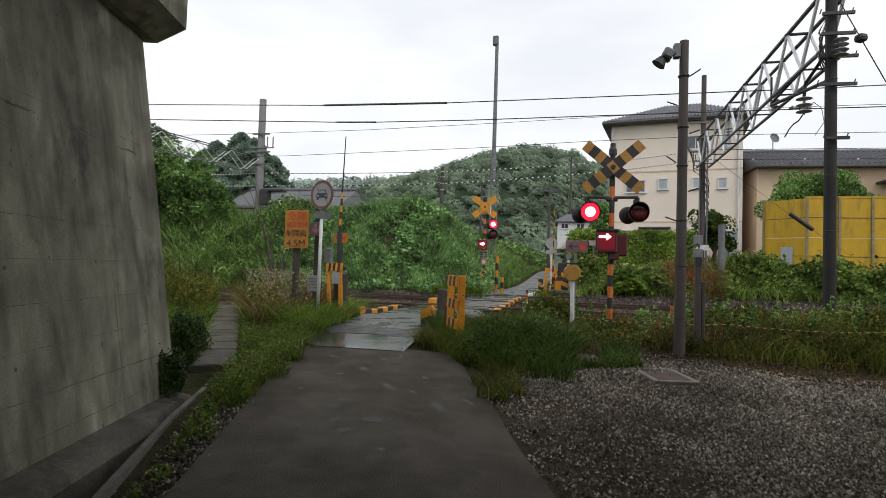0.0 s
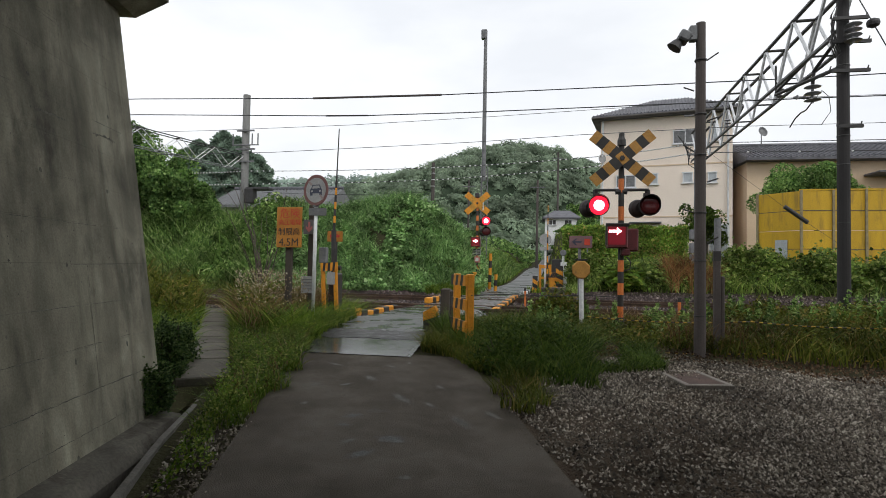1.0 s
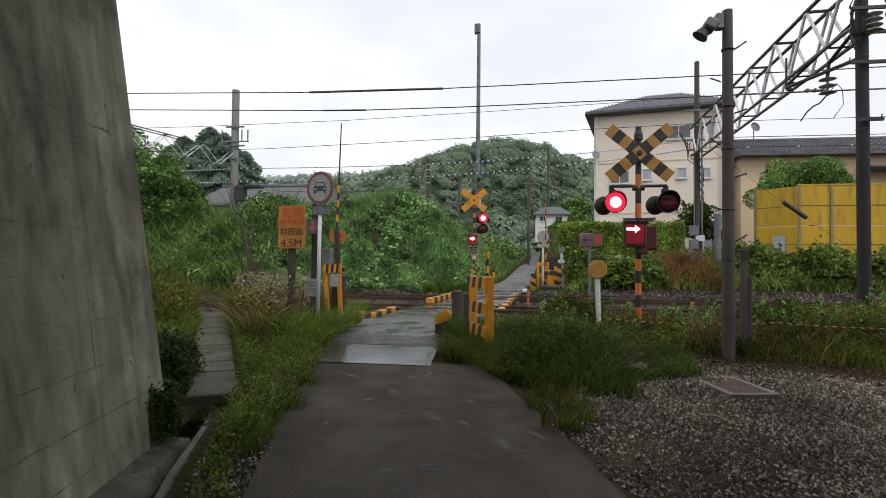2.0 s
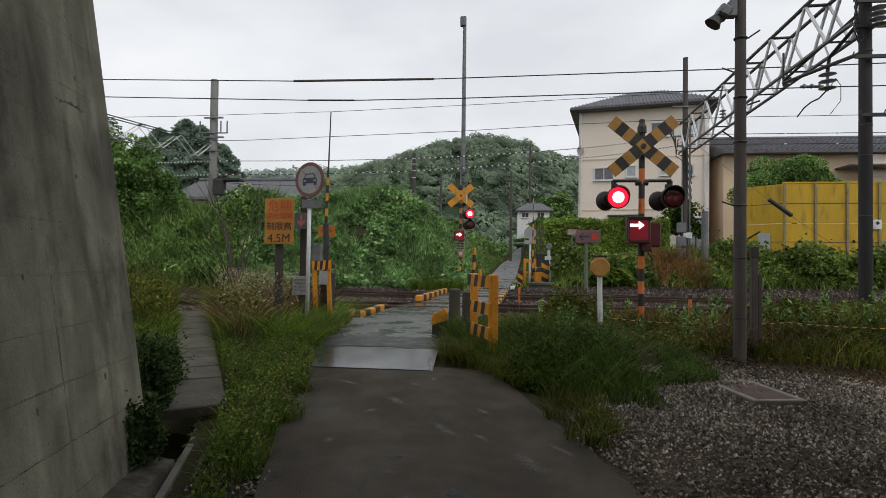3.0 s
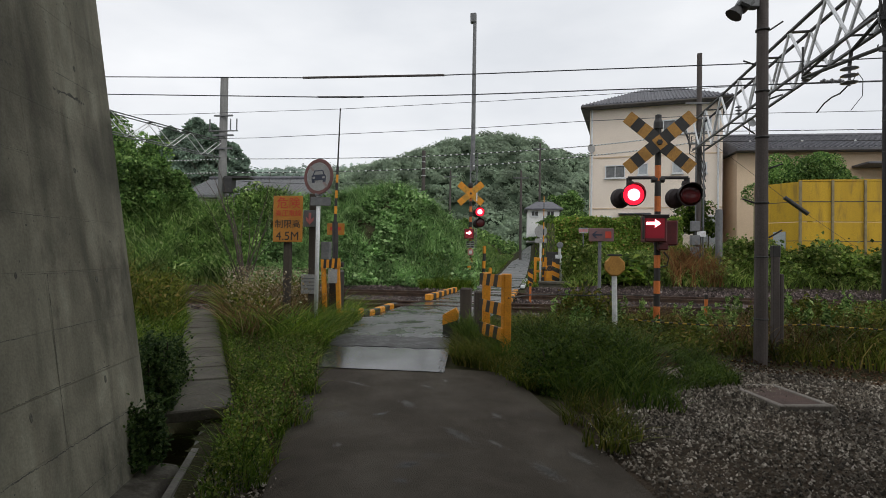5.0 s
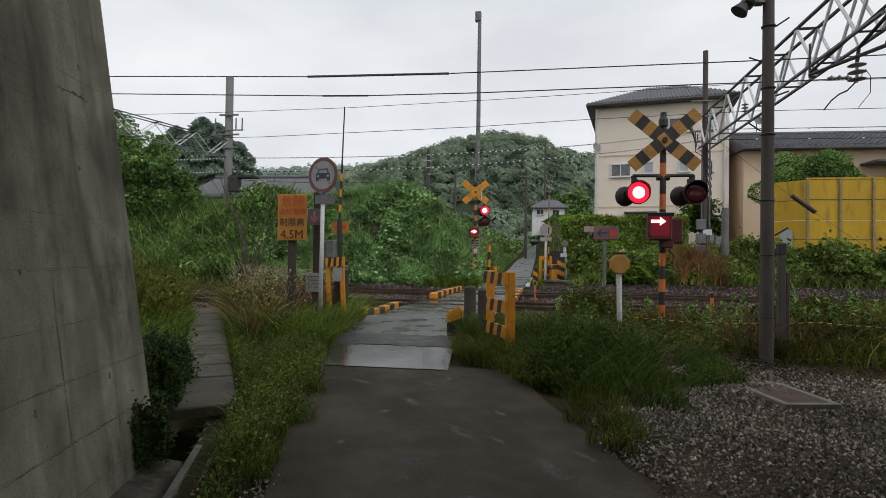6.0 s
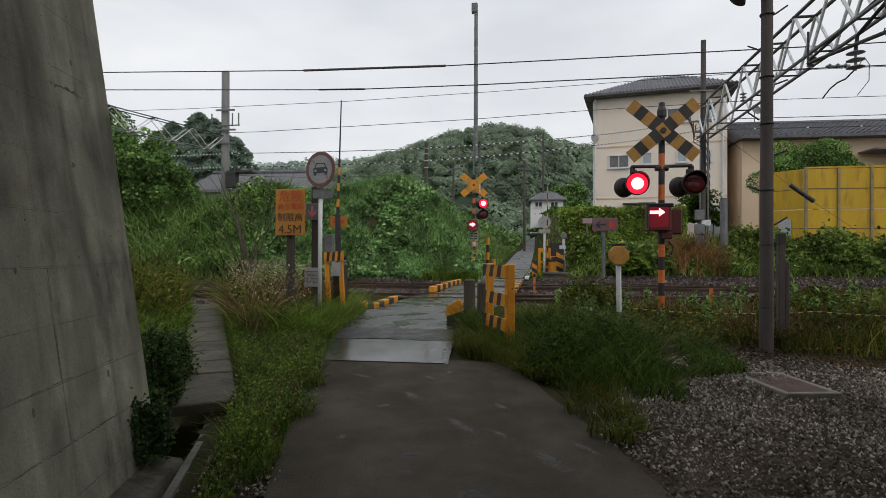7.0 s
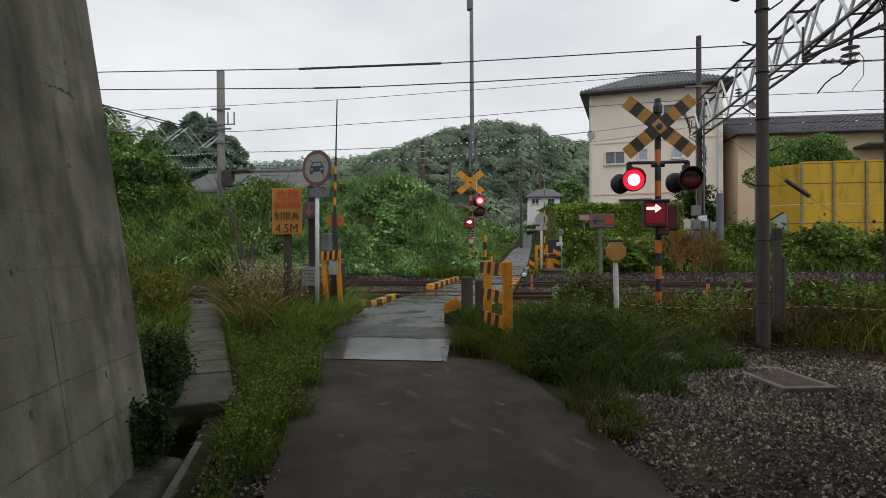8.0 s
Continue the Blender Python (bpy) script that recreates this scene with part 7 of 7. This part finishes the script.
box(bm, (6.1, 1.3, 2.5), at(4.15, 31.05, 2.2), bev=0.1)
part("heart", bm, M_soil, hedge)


def tree(name, x, y, trunk_h, crown, n, size, material, label, seed=1, z0=None, limbs=9, trunk_r=0.16):
    """Tapered trunk, forked limbs, and an uneven crown of leaf clusters at the limb ends."""
    q = random.Random(seed)
    z = gz(x, y) if z0 is None else z0
    t = thing(name, (x, y, z), label, "tree")
    bm = bmesh.new()
    rod(bm, (0, 0, -0.2), (0.1, 0, trunk_h), trunk_r, trunk_r * 0.6, 9)
    cl = []
    for i in range(limbs):
        a, e = q.uniform(0, 6.28), q.uniform(-0.25, 1.2)
        R = q.uniform(0.45, 0.85)
        p = Vector((math.cos(a) * math.cos(e) * crown[0] * R, math.sin(a) * math.cos(e) * crown[1] * R, trunk_h + crown[2] * (0.35 + math.sin(e) * R)))
        mid = Vector((p.x * 0.4, p.y * 0.4, trunk_h + (p.z - trunk_h) * 0.55))
        rod(bm, (0.1, 0, trunk_h * 0.85), mid, trunk_r * 0.45, trunk_r * 0.28, 6)
        rod(bm, mid, p, trunk_r * 0.28, trunk_r * 0.08, 5)
        for k in range(3):
            cl.append((p + Vector((q.gauss(0, 0.25) * crown[0], q.gauss(0, 0.25) * crown[1], q.gauss(0, 0.16) * crown[2])), q.uniform(0.22, 0.42)))
    part("trunk", bm, M_bark, t)
    pts = []
    for c, r in cl:
        m = n // len(cl)
        d = RNG.normal(size=(m, 3))
        d /= np.linalg.norm(d, axis=1, keepdims=True)
        pts.append(np.array(c) + d * np.array(crown) * r * RNG.uniform(0.5, 1.0, (m, 1)) ** 0.5)
    leaf_cloud("crown", np.concatenate(pts), size, material, t, 0.35)
    return t


tree("garden_tree", 13.6, 31.0, 2.6, (2.0, 1.8, 1.7), 42000, 0.11, L_tree, "spreading green garden tree beside the annexe", 3, 2.0, 22)
tree("garden_tree", 9.6, 35.5, 0.6, (1.3, 1.0, 1.9), 4000, 0.17, L_bush, "dark green shrubby tree at the house corner", 5)
for i, (x, y, h, c) in enumerate(((-18.4, 24.5, 0.8, (1.7, 1.5, 2.0)), (-20.6, 25.2, 1.2, (2.1, 1.8, 2.5)), (-17.0, 25.2, 0.4, (1.3, 1.2, 1.5)), (-23, 27, 1.6, (2.6, 2.2, 3.0)))):
    tree("broadleaf_tree", x, y, h, c, 24000, 0.15, L_tree, "dense broadleaf tree draped with creeper behind the tracks", 20 + i, limbs=14)


def conifer(x, y, h, r, seed):
    q = random.Random(seed)
    t = thing("conifer", (x, y, gz(x, y)), "tall cedar behind the farmhouse, foliage paled as by haze", "tree", "cedars")
    part("trunk", rod(bmesh.new(), (0, 0, 0), (0, 0, h * 0.97), 0.22, 0.03, 8), M_bark, t)
    n = 12000
    u = RNG.uniform(0.12, 1, n)
    a = RNG.uniform(0, 2 * np.pi, n)
    lay = 0.8 + 0.25 * np.sin(u * 46 + 2 * np.sin(3 * a + seed))
    R = 1.3 * r * (1 - u) ** 0.5 * RNG.uniform(0.2, 1, n) ** 0.5 * lay
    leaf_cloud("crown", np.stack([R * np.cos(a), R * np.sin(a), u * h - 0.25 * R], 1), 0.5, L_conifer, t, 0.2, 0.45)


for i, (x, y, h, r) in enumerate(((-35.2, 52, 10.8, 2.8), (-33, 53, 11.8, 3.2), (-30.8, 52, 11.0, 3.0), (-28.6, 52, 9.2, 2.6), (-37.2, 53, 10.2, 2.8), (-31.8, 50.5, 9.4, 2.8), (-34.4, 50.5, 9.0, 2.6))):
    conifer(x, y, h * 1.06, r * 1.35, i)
for i, (x, y, h) in enumerate(((6.6, 80, 2.4), (-7, 62, 1.1), (-14, 66, 1.6), (-9, 78, 1.2))):
    tree("broadleaf_tree", x, y, h * 0.6, (h * 0.95, h * 0.8, h), 3600, 0.36, L_tree, "green broadleaf tree in the valley", 40 + i, limbs=10)
fx, fy = scatter(26000, -40, 26, 29, 75, lambda x, y: np.abs(x - road_mid(y)) > 1.3)
stuff(blades("meadow_grass", on_ground(fx, fy), 0.5, 0.08, L_grass, None, 0.6), "green meadow grass beside the far lane", "grass")
fx, fy = scatter(7000, -3.4, 1.5, 23.5, 50, lambda x, y: np.abs(np.abs(x - road_mid(y)) - 1.35) < 0.35)
stuff(blades("lane_edge_grass", on_ground(fx, fy), 0.3, 0.04, L_grass, None, 0.6), "grass along the far lane's edges", "grass")

fx, fy = scatter(16000, -5.5, -1.0, 27, 62, lambda x, y: x < road_mid(y) - 1.15)
stuff(blades("lane_bank_grass", on_ground(fx, fy), 0.55 + 0.2 * lump(fx, fy, 0.6, 2.0), 0.06, L_tall, None, 0.7), "bright grass on the bank beside the far lane", "grass")
fx, fy = scatter(16000, -34, 16, 80, 125, lambda x, y: np.abs(x - road_mid(y)) > 1.6)
fp = on_ground(fx, fy)
fp[:, 2] += RNG.uniform(0.1, 2.2, len(fx)) * (0.6 + 0.5 * lump(fx, fy, 0.3, 1.0))
stuff(leaf_cloud("valley_scrub", fp, 0.5, L_tree, None, 0.5, 0.8), "green scrub filling the valley below the hill", "scrub")

# bare dead shrub
t = thing("dead_shrub", (-11.2, 20.9, gz(-11.2, 20.9)), "bare leafless dark shrub among the grass", "shrub")
bm = bmesh.new()
q = random.Random(8)
for i in range(16):
    a = q.uniform(0, 6.28)
    p = Vector((0.1 * math.cos(a), 0.1 * math.sin(a), 0))
    d = Vector((q.gauss(0, 0.22), q.gauss(0, 0.22), 1)).normalized()
    L = q.uniform(2.6, 5.4)
    r = 0.03
    for k in range(4):
        n2 = p + d * L / 4
        rod(bm, p, n2, r, r * 0.7, 5)
        p, r = n2, r * 0.7
        d = (d + Vector((q.gauss(0, 0.16), q.gauss(0, 0.16), 0))).normalized()
part("bare_branching", bm, M_bark, t)
